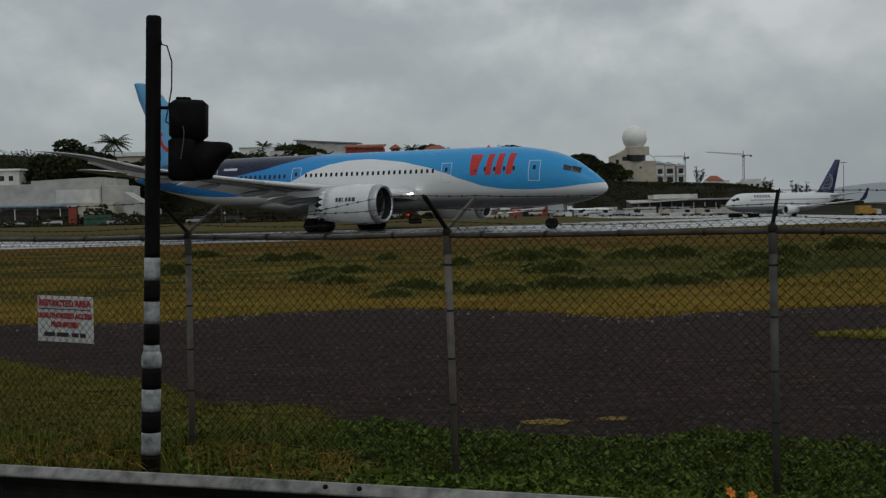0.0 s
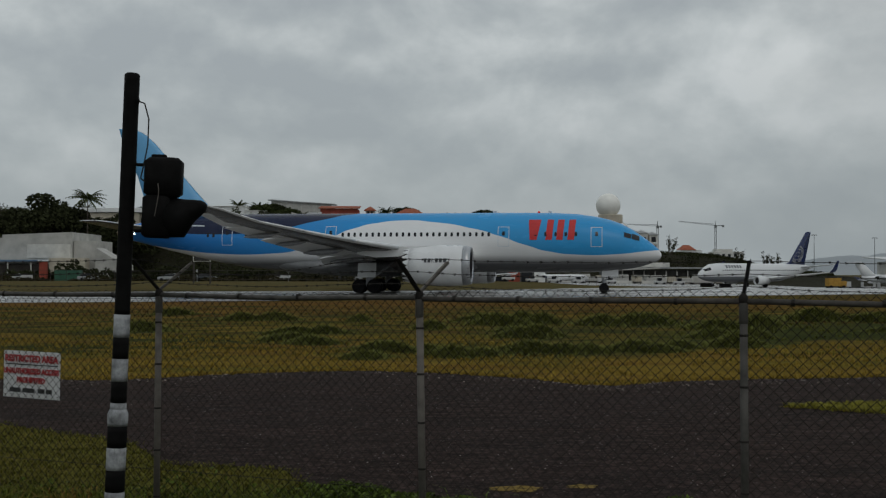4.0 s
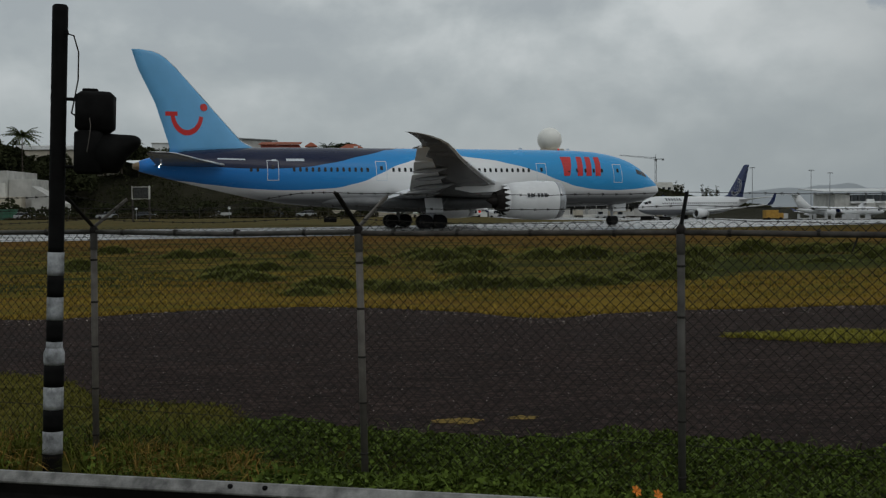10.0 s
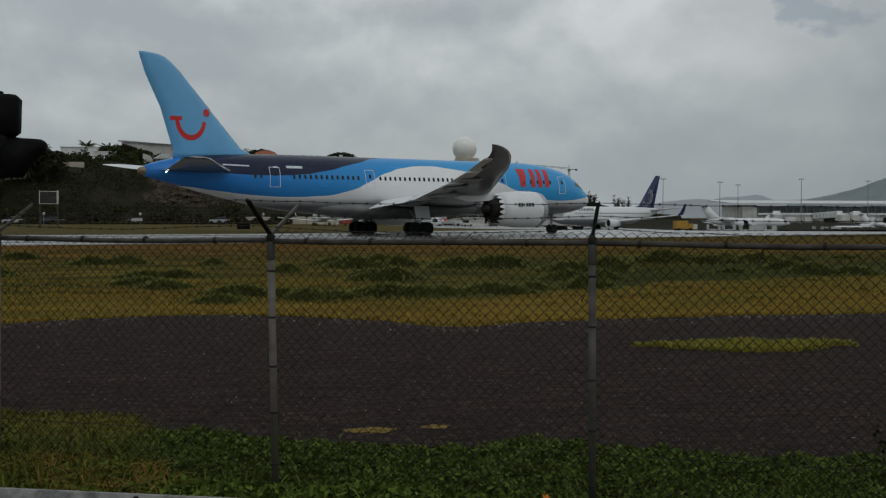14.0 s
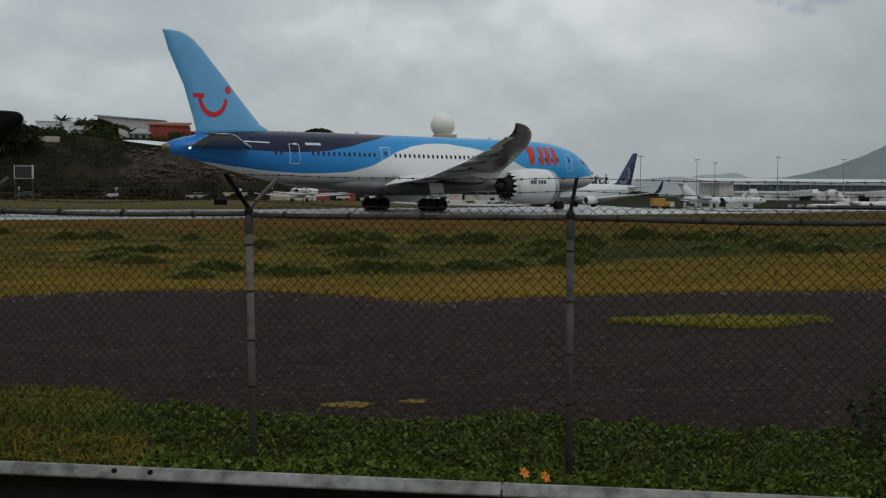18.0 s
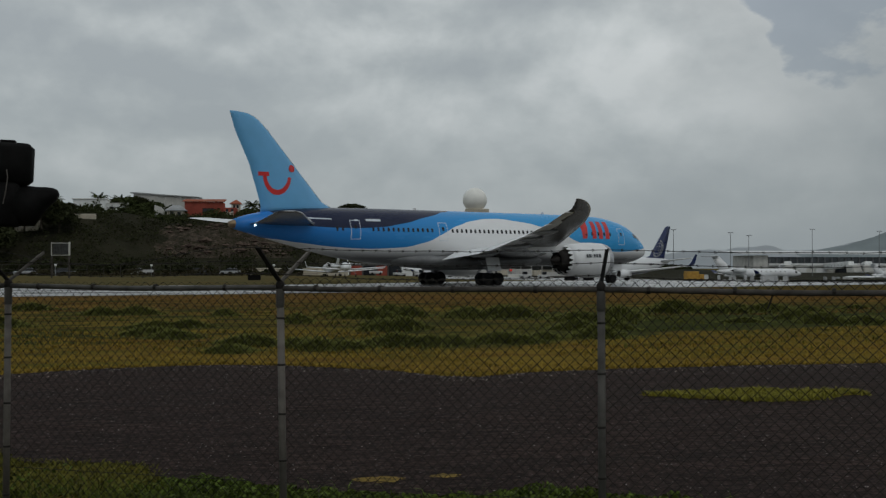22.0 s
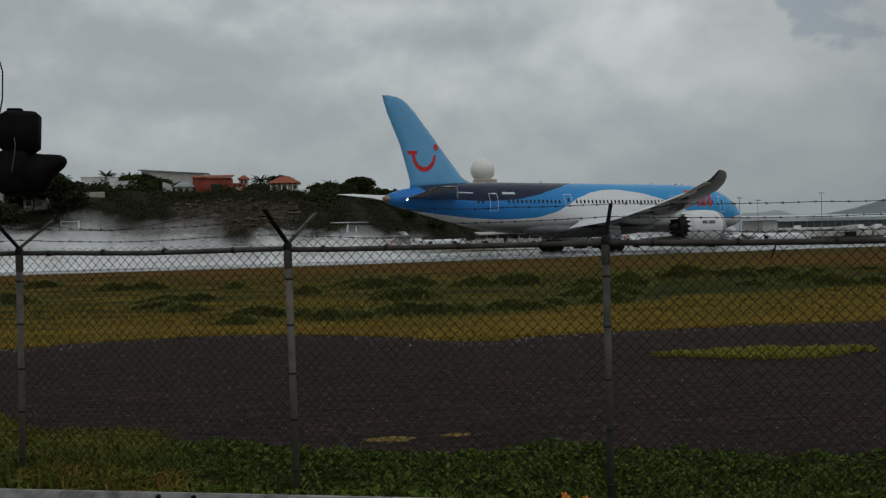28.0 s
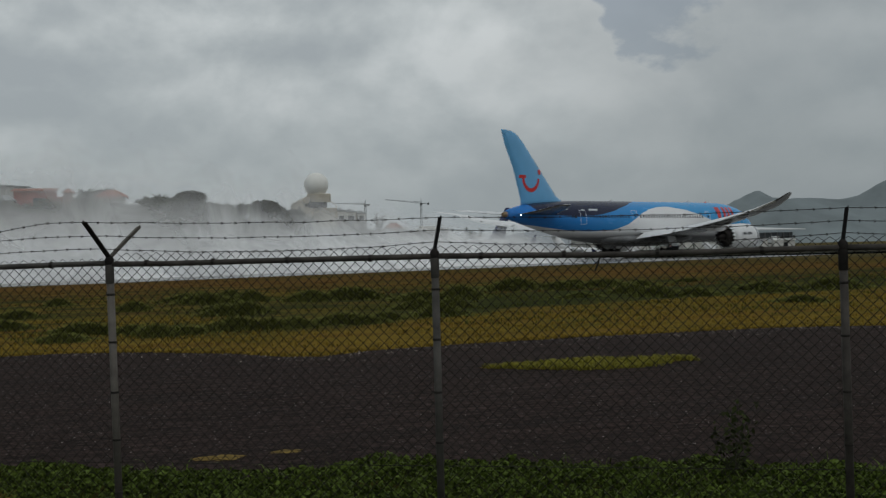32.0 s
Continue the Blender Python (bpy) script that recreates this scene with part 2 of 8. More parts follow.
# ---- materials ----
class Mat:
    """A small builder of node materials."""

    def __init__(self, name, rough=0.6, metal=0.0, spec=0.5):
        self.m = bpy.data.materials.new(name)
        self.m.use_nodes = True
        self.t = self.m.node_tree
        self.b = self.t.nodes["Principled BSDF"]
        self.b.inputs["Roughness"].default_value = rough
        self.b.inputs["Metallic"].default_value = metal
        self.b.inputs["Specular IOR Level"].default_value = spec
        self.c = None

    def node(self, kind):
        return self.t.nodes.new(kind)

    def link(self, a, b):
        self.t.links.new(a, b)

    def coord(self, which="Object"):
        if self.c is None:
            self.c = self.node("ShaderNodeTexCoord")
        return self.c.outputs[which]

    def math(self, op, a, b=None, c=None, clamp=False):
        n = self.node("ShaderNodeMath")
        n.operation, n.use_clamp = op, clamp
        for i, v in enumerate((a, b, c)):
            if v is None:
                continue
            if isinstance(v, (int, float)):
                n.inputs[i].default_value = v
            else:
                self.link(v, n.inputs[i])
        return n.outputs[0]

    def scaled(self, sx, sy, sz, which="Object"):
        n = self.node("ShaderNodeMapping")
        n.inputs["Scale"].default_value = (sx, sy, sz)
        self.link(self.coord(which), n.inputs[0])
        return n.outputs[0]

    def noise(self, scale, detail=4, rough=0.55, dist=0.0, vector=None):
        n = self.node("ShaderNodeTexNoise")
        n.inputs["Scale"].default_value, n.inputs["Detail"].default_value = scale, detail
        n.inputs["Roughness"].default_value, n.inputs["Distortion"].default_value = rough, dist
        self.link(vector or self.coord(), n.inputs["Vector"])
        return n.outputs[0]

    def ramp(self, fac, stops, smooth=False):
        n = self.node("ShaderNodeValToRGB")
        if smooth:
            n.color_ramp.interpolation = "EASE"
        while len(n.color_ramp.elements) < len(stops):
            n.color_ramp.elements.new(0.5)
        for e, (p, c) in zip(n.color_ramp.elements, stops):
            e.position = p
            e.color = (*c, 1) if not isinstance(c, (int, float)) else (c, c, c, 1)
        self.link(fac, n.inputs[0])
        return n.outputs[0]

    def mix(self, fac, a, b, mode="MIX"):
        n = self.node("ShaderNodeMixRGB")
        n.blend_type = mode
        for i, v in enumerate((fac, a, b)):
            if isinstance(v, (int, float)):
                n.inputs[i].default_value = v
            elif isinstance(v, tuple):
                n.inputs[i].default_value = (*v, 1)
            else:
                self.link(v, n.inputs[i])
        return n.outputs[0]

    def put(self, slot, value):
        if isinstance(value, (int, float)):
            self.b.inputs[slot].default_value = value
        elif isinstance(value, tuple):
            self.b.inputs[slot].default_value = (*value, 1)
        else:
            self.link(value, self.b.inputs[slot])
        return self

    def bump(self, height, strength=0.3, distance=0.02):
        n = self.node("ShaderNodeBump")
        n.inputs["Strength"].default_value, n.inputs["Distance"].default_value = strength, distance
        self.link(height, n.inputs["Height"])
        self.link(n.outputs[0], self.b.inputs["Normal"])
        return self


def worn(name, colour, rough=0.6, metal=0.0, scale=3.0, amount=0.25, spec=0.5, bump=0.0, fine=30.0):
    """A painted or raw surface with stains at a large scale and grain at a small one."""
    m = Mat(name, rough, metal, spec)
    big_n, fine_n = m.noise(scale, 5, 0.6), m.noise(scale * fine / 3.0, 3, 0.6)
    lo = tuple(max(0.0, c * (1 - amount)) for c in colour)
    hi = tuple(min(1.0, c * (1 + amount * 0.5)) for c in colour)
    base = m.mix(m.ramp(big_n, [(0.3, 0.0), (0.7, 1.0)]), lo, hi)
    m.put("Base Color", m.mix(m.math("MULTIPLY", fine_n, amount * 0.6), base, lo))
    m.put("Roughness", m.ramp(big_n, [(0.25, min(1.0, rough + 0.12)), (0.75, max(0.03, rough - 0.08))]))
    if bump:
        m.bump(fine_n, bump, 0.01)
    return m.m


def varied(name, colour, rough=0.6, amount=0.3, spec=0.4):
    """Colour that differs from piece to piece."""
    m = Mat(name, rough, 0.0, spec)
    g = m.node("ShaderNodeNewGeometry")
    lo, hi = tuple(c * (1 - amount) for c in colour), tuple(min(1, c * (1 + amount)) for c in colour)
    m.put("Base Color", m.mix(g.outputs["Random Per Island"], lo, hi))
    return m.m


def glow(name, colour, strength):
    m = Mat(name, 0.4)
    m.put("Base Color", colour)
    m.b.inputs["Emission Color"].default_value = (*colour, 1)
    m.b.inputs["Emission Strength"].default_value = strength
    return m.m


STEEL = worn("galvanised_steel", (0.138, 0.123, 0.108), 0.65, 0.2, 6, 0.40, spec=0.35, bump=0.1)
DARK_STEEL = worn("weathered_dark_steel", (0.074, 0.065, 0.057), 0.7, 0.05, 8, 0.5, spec=0.2, bump=0.15)
WIRE = worn("fence_wire", (0.030, 0.027, 0.023), 0.75, 0.1, 5, 0.4, spec=0.2)
BLACK = worn("black_paint", (0.006, 0.0058, 0.0056), 0.75, 0.0, 8, 0.5, spec=0.1, bump=0.1)
WHITE_BAND = worn("scuffed_white_paint", (0.40, 0.41, 0.425), 0.6, 0.0, 9, 0.80, bump=0.25)
RUBBER = worn("tyre_rubber", (0.012, 0.012, 0.013), 0.85, 0.0, 6, 0.3, spec=0.15)
RIM = worn("wheel_rim", (0.42, 0.43, 0.45), 0.4, 0.6, 6, 0.3)
GREY_METAL = worn("grey_metal", (0.33, 0.34, 0.36), 0.42, 0.5, 3, 0.25)
DARK_METAL = worn("burnt_metal", (0.030, 0.026, 0.024), 0.55, 0.4, 5, 0.4, spec=0.3)
WHITE_PLANE = worn("white_aircraft_paint", (0.74, 0.75, 0.76), 0.28, 0.0, 0.6, 0.10, fine=20)
PALE_WING = worn("pale_flap_paint", (0.78, 0.79, 0.80), 0.35, 0.0, 0.7, 0.15, fine=20)


def wing_paint():
    """Pale upper side, grey lower side darkened further by shade put into its colour."""
    m = Mat("wing_paint_shaded_below", 0.27)
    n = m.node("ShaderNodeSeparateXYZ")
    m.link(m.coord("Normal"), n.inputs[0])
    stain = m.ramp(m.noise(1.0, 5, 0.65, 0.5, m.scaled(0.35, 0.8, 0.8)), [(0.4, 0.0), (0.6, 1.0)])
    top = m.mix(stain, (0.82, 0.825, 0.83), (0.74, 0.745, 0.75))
    # grey underside colour, taken near black to carry the shade below the wing
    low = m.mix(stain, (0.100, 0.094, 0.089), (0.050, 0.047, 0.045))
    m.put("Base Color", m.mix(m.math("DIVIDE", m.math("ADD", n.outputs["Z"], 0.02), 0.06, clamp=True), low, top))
    return m.m


GREY_WING = wing_paint()
BLUE_PLANE = worn("light_blue_paint", (0.135, 0.40, 0.69), 0.3, 0.0, 0.5, 0.08, fine=20)
RED_PLANE = worn("red_paint", (0.56, 0.022, 0.022), 0.35, 0.0, 2, 0.12)
NAVY = worn("navy_paint", (0.012, 0.026, 0.10), 0.3, 0.0, 1, 0.2)
GLASS_DARK = worn("dark_glazing", (0.012, 0.014, 0.018), 0.15, 0.0, 2, 0.3, spec=0.4)
PALE_LINE = worn("pale_outline_paint", (0.62, 0.68, 0.74), 0.4, 0.0, 2, 0.15)
DARK_INK = worn("dark_lettering", (0.05, 0.055, 0.065), 0.5, 0.0, 4, 0.2)


# ---- mesh helpers ----
def mk(name, verts, faces, mat, parent=None, label="", smooth=False):
    """One mesh object from corners and faces; under its thing where a parent is given."""
    me = bpy.data.meshes.new(name)
    me.from_pydata([tuple(v) for v in verts], [], faces)
    if smooth:
        me.polygons.foreach_set("use_smooth", [True] * len(me.polygons))
    for one in (mat if isinstance(mat, (list, tuple)) else [mat]):
        me.materials.append(one)
    me.update()
    ob = new(name, me)
    if parent is not None:
        ob.parent = parent
    if label:
        ob["label"] = label
    return ob


def again(ob, m, parent=None):
    """Another piece on the same mesh."""
    c = new(ob.name.split(".")[0], ob.data)
    c.parent = parent or ob.parent
    c.matrix_basis = m
    if "label" in ob:
        c["label"] = ob["label"]
    return c


class Geo:
    """Corners and faces gathered for one mesh."""

    def __init__(self):
        self.v, self.f = [], []

    def add(self, verts, faces, m=None):
        o = len(self.v)
        self.v += [tuple(m @ Vector(v)) if m is not None else tuple(v) for v in verts]
        self.f += [tuple(i + o for i in f) for f in faces]
        return self

    def box(self, x0, x1, y0, y1, z0, z1, m=None, chamfer=0.0):
        if not chamfer:
            v = [(x, y, z) for z in (z0, z1) for y in (y0, y1) for x in (x0, x1)]
            return self.add(v, [(0, 2, 3, 1), (4, 5, 7, 6), (0, 1, 5, 4), (2, 6, 7, 3), (0, 4, 6, 2), (1, 3, 7, 5)], m)
        c = chamfer
        rings = []
        for z, k in ((z0, c), (z0 + c, 0), (z1 - c, 0), (z1, c)):
            a, b, d, e = x0 + k, x1 - k, y0 + k, y1 - k
            rings.append([(a + c, d, z), (b - c, d, z), (b, d + c, z), (b, e - c, z), (b - c, e, z), (a + c, e, z), (a, e - c, z), (a, d + c, z)])
        return self.rings(rings, m)

    def rings(self, rings, m=None, close=True, caps=True):
        n = len(rings[0])
        v = [p for r in rings for p in r]
        f = []
        for i in range(len(rings) - 1):
            for j in range(n if close else n - 1):
                k = (j + 1) % n
                f.append((i * n + j, i * n + k, (i + 1) * n + k, (i + 1) * n + j))
        if caps:
            f.append(tuple(range(n - 1, -1, -1)))
            f.append(tuple((len(rings) - 1) * n + j for j in range(n)))
        return self.add(v, f, m)

    def tube(self, a, b, r0, r1=None, n=8, caps=True):
        a, b = Vector(a), Vector(b)
        r1 = r0 if r1 is None else r1
        q = (b - a).to_track_quat("Z", "Y")
        rr = []
        for p, r in ((a, r0), (b, r1)):
            rr.append([p + q @ Vector((r * math.cos(2 * math.pi * i / n), r * math.sin(2 * math.pi * i / n), 0)) for i in range(n)])
        return self.rings(rr, None, True, caps)

    def path(self, pts, r, n=6):
        for a, b in zip(pts, pts[1:]):
            self.tube(a, b, r, r, n)
        return self

    def lathe(self, prof, n=24, m=None, caps=True):
        """A profile of (radius, height) turned round z."""
        rr = [[(max(r, 1e-4) * math.cos(2 * math.pi * i / n), max(r, 1e-4) * math.sin(2 * math.pi * i / n), z) for i in range(n)] for r, z in prof]
        return self.rings(rr, m, True, caps)

    def make(self, name, mat, parent=None, label="", smooth=False):
        return mk(name, self.v, self.f, mat, parent, label, smooth)


def thing(name, label, category, m=None, group="", kind=""):
    ob = new(name)
    ob.empty_display_size = 0.2
    if m is not None:
        ob.matrix_world = m
    return tagged(ob, label, category, group, kind)


def smooth_step(a, b, x):
    k = min(1.0, max(0.0, (x - a) / (b - a)))
    return k * k * (3 - 2 * k)


def lerp_table(table, x):
    if x <= table[0][0]:
        return table[0][1]
    for (a, va), (b, vb) in zip(table, table[1:]):
        if x <= b:
            return va + (vb - va) * (x - a) / (b - a)
    return table[-1][1]


def lay(x, y):
    """Height of the ground: flat at the runway, falling a little towards the apron."""
    return -0.018 * (min(x, 260) - 5) * smooth_step(168, 250, y + 0.35 * x) if x > 5 else 0.0

# ---- ground, runway, service road ----
def grass_material():
    m = Mat("rough_grass", 1.0, 0.0, 0.0)
    xyz = m.node("ShaderNodeSeparateXYZ")
    m.link(m.coord(), xyz.inputs[0])
    wide = m.noise(1.0, 4, 0.6, 0.4, m.scaled(0.07, 0.16, 0.1))
    mid = m.noise(1.0, 5, 0.65, 0.6, m.scaled(0.22, 0.5, 0.4))
    fine = m.noise(1.0, 4, 0.7, 0.0, m.scaled(7.0, 5.0, 5.0))
    along = m.math("ADD", xyz.outputs["Y"], m.math("MULTIPLY", m.math("SUBTRACT", wide, 0.5), 26.0))
    pos = m.math("DIVIDE", along, 120.0)
    base = m.ramp(pos, [(0.0, (0.070, 0.068, 0.0151)), (0.07, (0.070, 0.068, 0.0151)), (0.11, (0.112, 0.096, 0.0185)), (0.19, (0.225, 0.150, 0.0259)), (0.245, (0.215, 0.145, 0.0259)), (0.31, (0.1699, 0.1234, 0.0259)),
                        (0.48, (0.1925, 0.1253, 0.0240)), (0.56, (0.180, 0.112, 0.0259)), (0.66, (0.185, 0.088, 0.0277)), (0.78, (0.1070, 0.080, 0.026)), (1.0, (0.0621, 0.052, 0.022))])
    green = m.ramp(mid, [(0.45, 0.0), (0.60, 1.0)])
    base = m.mix(m.math("MULTIPLY", green, 0.55), base, (0.0630, 0.0773, 0.0151))
    tufts = m.noise(1.0, 3, 0.6, 0.8, m.scaled(0.1344, 0.4620, 0.2520))
    base = m.mix(m.math("MULTIPLY", m.ramp(tufts, [(0.58, 0.0), (0.72, 0.5)]), m.ramp(pos, [(0.25, 0.0), (0.29, 1.0)])), base, (0.0403, 0.0521, 0.0134))
    base = m.mix(m.ramp(fine, [(0.35, 0.0), (0.8, 0.35)]), base, (0.0462, 0.0420, 0.0101))
    # the dry band ends along a crooked line; a belt of dark green grass lies behind it
    right = m.math("MULTIPLY", m.math("MAXIMUM", m.math("SUBTRACT", xyz.outputs["X"], 12.0), 0.0), 0.39)
    left = m.math("MULTIPLY", m.math("MINIMUM", m.math("MAXIMUM", m.math("SUBTRACT", 12.0, xyz.outputs["X"]), 0.0), 6.5), 0.95)
    across = m.math("ADD", m.math("SUBTRACT", m.math("SUBTRACT", xyz.outputs["Y"], right), 36.0), left)
    belt = m.math("DIVIDE", m.math("ADD", across, m.math("MULTIPLY", m.math("SUBTRACT", mid, 0.5), 5.0)), 0.9, clamp=True)
    belt = m.math("MULTIPLY", belt, m.math("DIVIDE", m.math("SUBTRACT", m.math("ADD", 25.0, m.math("MULTIPLY", m.math("SUBTRACT", wide, 0.5), 24.0)), across), 9.0, clamp=True))
    belt = m.math("MULTIPLY", belt, m.math("DIVIDE", m.math("ADD", xyz.outputs["X"], m.math("MULTIPLY", m.math("SUBTRACT", wide, 0.62), 26.0)), 9.0, clamp=True))
    base = m.mix(m.math("MULTIPLY", belt, m.ramp(mid, [(0.34, 0.62), (0.5, 0.96)])), base, (0.046, 0.055, 0.017))
    # soft dark green patches of taller grass, and bare reddish stripes near the runway
    dark = m.noise(1.0, 5, 0.62, 0.9, m.scaled(0.17, 0.36, 0.3))
    inner = m.math("MULTIPLY", m.math("DIVIDE", m.math("ADD", across, m.math("ADD", m.math("MULTIPLY", m.math("SUBTRACT", wide, 0.5), 10.0), 0.5)), 3.0, clamp=True), m.ramp(pos, [(0.56, 1.0), (0.66, 0.15)]))
    base = m.mix(m.math("MULTIPLY", m.ramp(dark, [(0.47, 0.0), (0.53, 0.92)]), inner), base, (0.036, 0.047, 0.015))
    bare = m.noise(1.0, 4, 0.6, 0.4, m.scaled(0.06, 0.5, 0.3))
    base = m.mix(m.math("MULTIPLY", m.ramp(bare, [(0.52, 0.0), (0.60, 0.55)]), m.ramp(pos, [(0.42, 0.0), (0.56, 1.0)])), base, (0.150, 0.070, 0.028))
    base = m.mix(m.ramp(pos, [(0.98, 0.0), (1.0, 0.85)]), base, m.mix(m.ramp(mid, [(0.4, 0.0), (0.6, 1.0)]), (0.075, 0.075, 0.036), (0.135, 0.120, 0.062)))
    # the dry band is mottled: reddish thatch, pale straw and thin dark spots
    mott = m.noise(1.0, 6, 0.7, 0.7, m.scaled(0.55, 1.5, 0.6))
    rusty = m.noise(1.0, 4, 0.6, 0.5, m.scaled(0.16, 0.9, 0.4))
    dry = m.math("MULTIPLY", m.ramp(pos, [(0.13, 0.0), (0.17, 1.0)]), m.math("SUBTRACT", 1.0, m.math("MULTIPLY", belt, 0.85)))
    base = m.mix(m.math("MULTIPLY", m.ramp(rusty, [(0.50, 0.0), (0.62, 0.6)]), dry), base, (0.150, 0.074, 0.022))
    base = m.mix(m.math("MULTIPLY", m.ramp(mott, [(0.30, 0.75), (0.46, 0.0)]), dry), base, (0.058, 0.050, 0.014))
    base = m.mix(m.math("MULTIPLY", m.ramp(mott, [(0.56, 0.0), (0.70, 0.5)]), dry), base, (0.29, 0.205, 0.045))
    base = m.mix(0.14, base, (0.052, 0.048, 0.034))
    m.put("Base Color", base)
    m.bump(m.math("ADD", mid, fine), 0.8, 0.12)
    return m.m


def wet_asphalt(name, base, light, rough_lo, rough_hi, speck):
    m = Mat(name, 0.6, 0.0, 0.03)
    wide = m.noise(1.0, 6, 0.68, 0.5, m.scaled(0.13, 0.95, 0.3))
    mid = m.noise(1.0, 7, 0.72, 0.3, m.scaled(0.8, 5.5, 1.0))
    grain = m.noise(26.0, 3, 0.75)
    stones = m.node("ShaderNodeTexVoronoi")
    stones.inputs["Scale"].default_value = 22.0
    m.link(m.coord(), stones.inputs["Vector"])
    col = m.mix(m.ramp(wide, [(0.37, 0.0), (0.63, 1.0)]), base, light)
    col = m.mix(m.ramp(mid, [(0.40, 0.0), (0.62, 0.9)]), col, tuple(c * 0.38 for c in base))
    pick = m.ramp(stones.outputs["Color"], [(speck, 0.0), (speck + 0.02, 1.0)])
    near = m.ramp(stones.outputs["Distance"], [(0.15, 1.0), (0.28, 0.0)])
    col = m.mix(m.math("MULTIPLY", pick, near), col, (0.30, 0.28, 0.265))
    col = m.mix(m.math("MULTIPLY", m.ramp(grain, [(0.45, 0.0), (0.75, 1.0)]), 0.5), col, tuple(min(1, c * 2.2) for c in light))
    grit = m.noise(1.0, 5, 0.75, 0.4, m.scaled(9.0, 7.0, 9.0))
    col = m.mix(m.ramp(grit, [(0.34, 0.85), (0.56, 0.0)]), col, tuple(c * 0.28 for c in base))
    col = m.mix(m.ramp(grit, [(0.58, 0.0), (0.74, 0.6)]), col, tuple(min(1, c * 2.6) for c in light))
    m.put("Base Color", col)
    m.put("Roughness", m.ramp(wide, [(0.3, rough_lo), (0.7, rough_hi)]))
    m.bump(m.math("ADD", grain, mid), 0.6, 0.02)
    return m.m


GRASS = grass_material()
ASPHALT = wet_asphalt("gravelly_asphalt", (0.0238, 0.0158, 0.0136), (0.050, 0.0335, 0.0290), 0.8, 0.95, 0.82)
ROAD = wet_asphalt("road_asphalt", (0.035, 0.035, 0.036), (0.05, 0.05, 0.05), 0.55, 0.75, 0.97)


def runway_material():
    m = Mat("wet_runway", 0.3, 0.0, 0.85)
    wide = m.noise(1.0, 5, 0.6, 0.3, m.scaled(0.03, 0.12, 0.1))
    streak = m.noise(1.0, 6, 0.68, 0.3, m.scaled(0.05, 0.55, 0.5))
    pools = m.noise(1.0, 5, 0.62, 0.5, m.scaled(0.09, 0.30, 0.3))
    col = m.mix(wide, (0.085, 0.081, 0.075), (0.15, 0.144, 0.135))
    m.put("Base Color", m.mix(m.math("MULTIPLY", m.ramp(streak, [(0.42, 0.0), (0.6, 1.0)]), 0.6), col, (0.29, 0.28, 0.265)))
    m.put("Roughness", m.ramp(m.math("ADD", m.math("MULTIPLY", pools, 0.6), m.math("MULTIPLY", streak, 0.4)), [(0.40, 0.14), (0.50, 0.26), (0.60, 0.45)]))
    m.bump(m.math("ADD", streak, m.noise(1.0, 4, 0.7, 0.0, m.scaled(1.5, 3.0, 1.0))), 0.12, 0.02)
    return m.m


RUNWAY = runway_material()


def sheet(name, xs, ys, fn, mat, label, category, kind="structure"):
    v = [(x, y, fn(x, y)) for y in ys for x in xs]
    n = len(xs)
    f = [(j * n + i, j * n + i + 1, (j + 1) * n + i + 1, (j + 1) * n + i) for j in range(len(ys) - 1) for i in range(n - 1)]
    return tagged(mk(name, v, f, mat, smooth=True), label, category, kind=kind)


def spaced(a, b, n):
    return [a + (b - a) * i / (n - 1) for i in range(n)]


def rough_ground(x, y):
    z = lay(x, y)
    if 11 < y < 90 and abs(x) < 80:
        z += 0.06 * noise.noise(Vector((x * 0.3, y * 0.3, 1))) * smooth_step(27, 32, y) * (1 - smooth_step(58, 70, y))
    return z


gx = [-3000, -1500, -700, -350] + spaced(-200, -45, 16) + spaced(-40, 60, 81) + spaced(66, 300, 24) + [450, 700, 1500, 3000]
gy = [-300, -60] + spaced(-20, 8, 6) + spaced(10, 95, 120) + spaced(98, 330, 60) + [380, 450, 600, 1000, 2000, 4000]
sheet("ground", gx, gy, rough_ground, GRASS, "rough green and yellow airfield grass on flat ground", "grass ground")

# edges of the paved strip inside the fence
FAR_EDGE = [(-60, 26.0), (-20, 24.6), (-7.4, 24.1), (-5.75, 24.0), (-4.4, 25.1), (-3.0, 25.8), (-1.3, 26.2), (0.36, 25.6), (2.1, 24.35), (3.1, 22.95), (3.75, 22.75), (4.8, 23.55), (6.7, 24.1), (9.6, 24.6), (14.6, 24.9), (18, 23.8), (30, 22.0), (60, 20)]
NEAR_EDGE = [(-60, 24.0), (-20, 21.6), (-6.8, 18.2), (-5.46, 16.7), (-4.9, 16.2), (-4.0, 15.6), (-3.5, 15.05), (-3.05, 14.0), (-2.75, 13.5), (-1.85, 13.3), (-1.42, 13.1), (-1.3, 12.7), (-1.12, 12.05), (-0.6, 11.7), (-0.2, 11.5),
             (0.3, 11.05), (1.0, 10.75), (1.7, 10.65), (2.75, 10.35), (3.3, 10.05), (3.9, 9.8), (6, 8.95), (16, 4.6), (60, -14)]


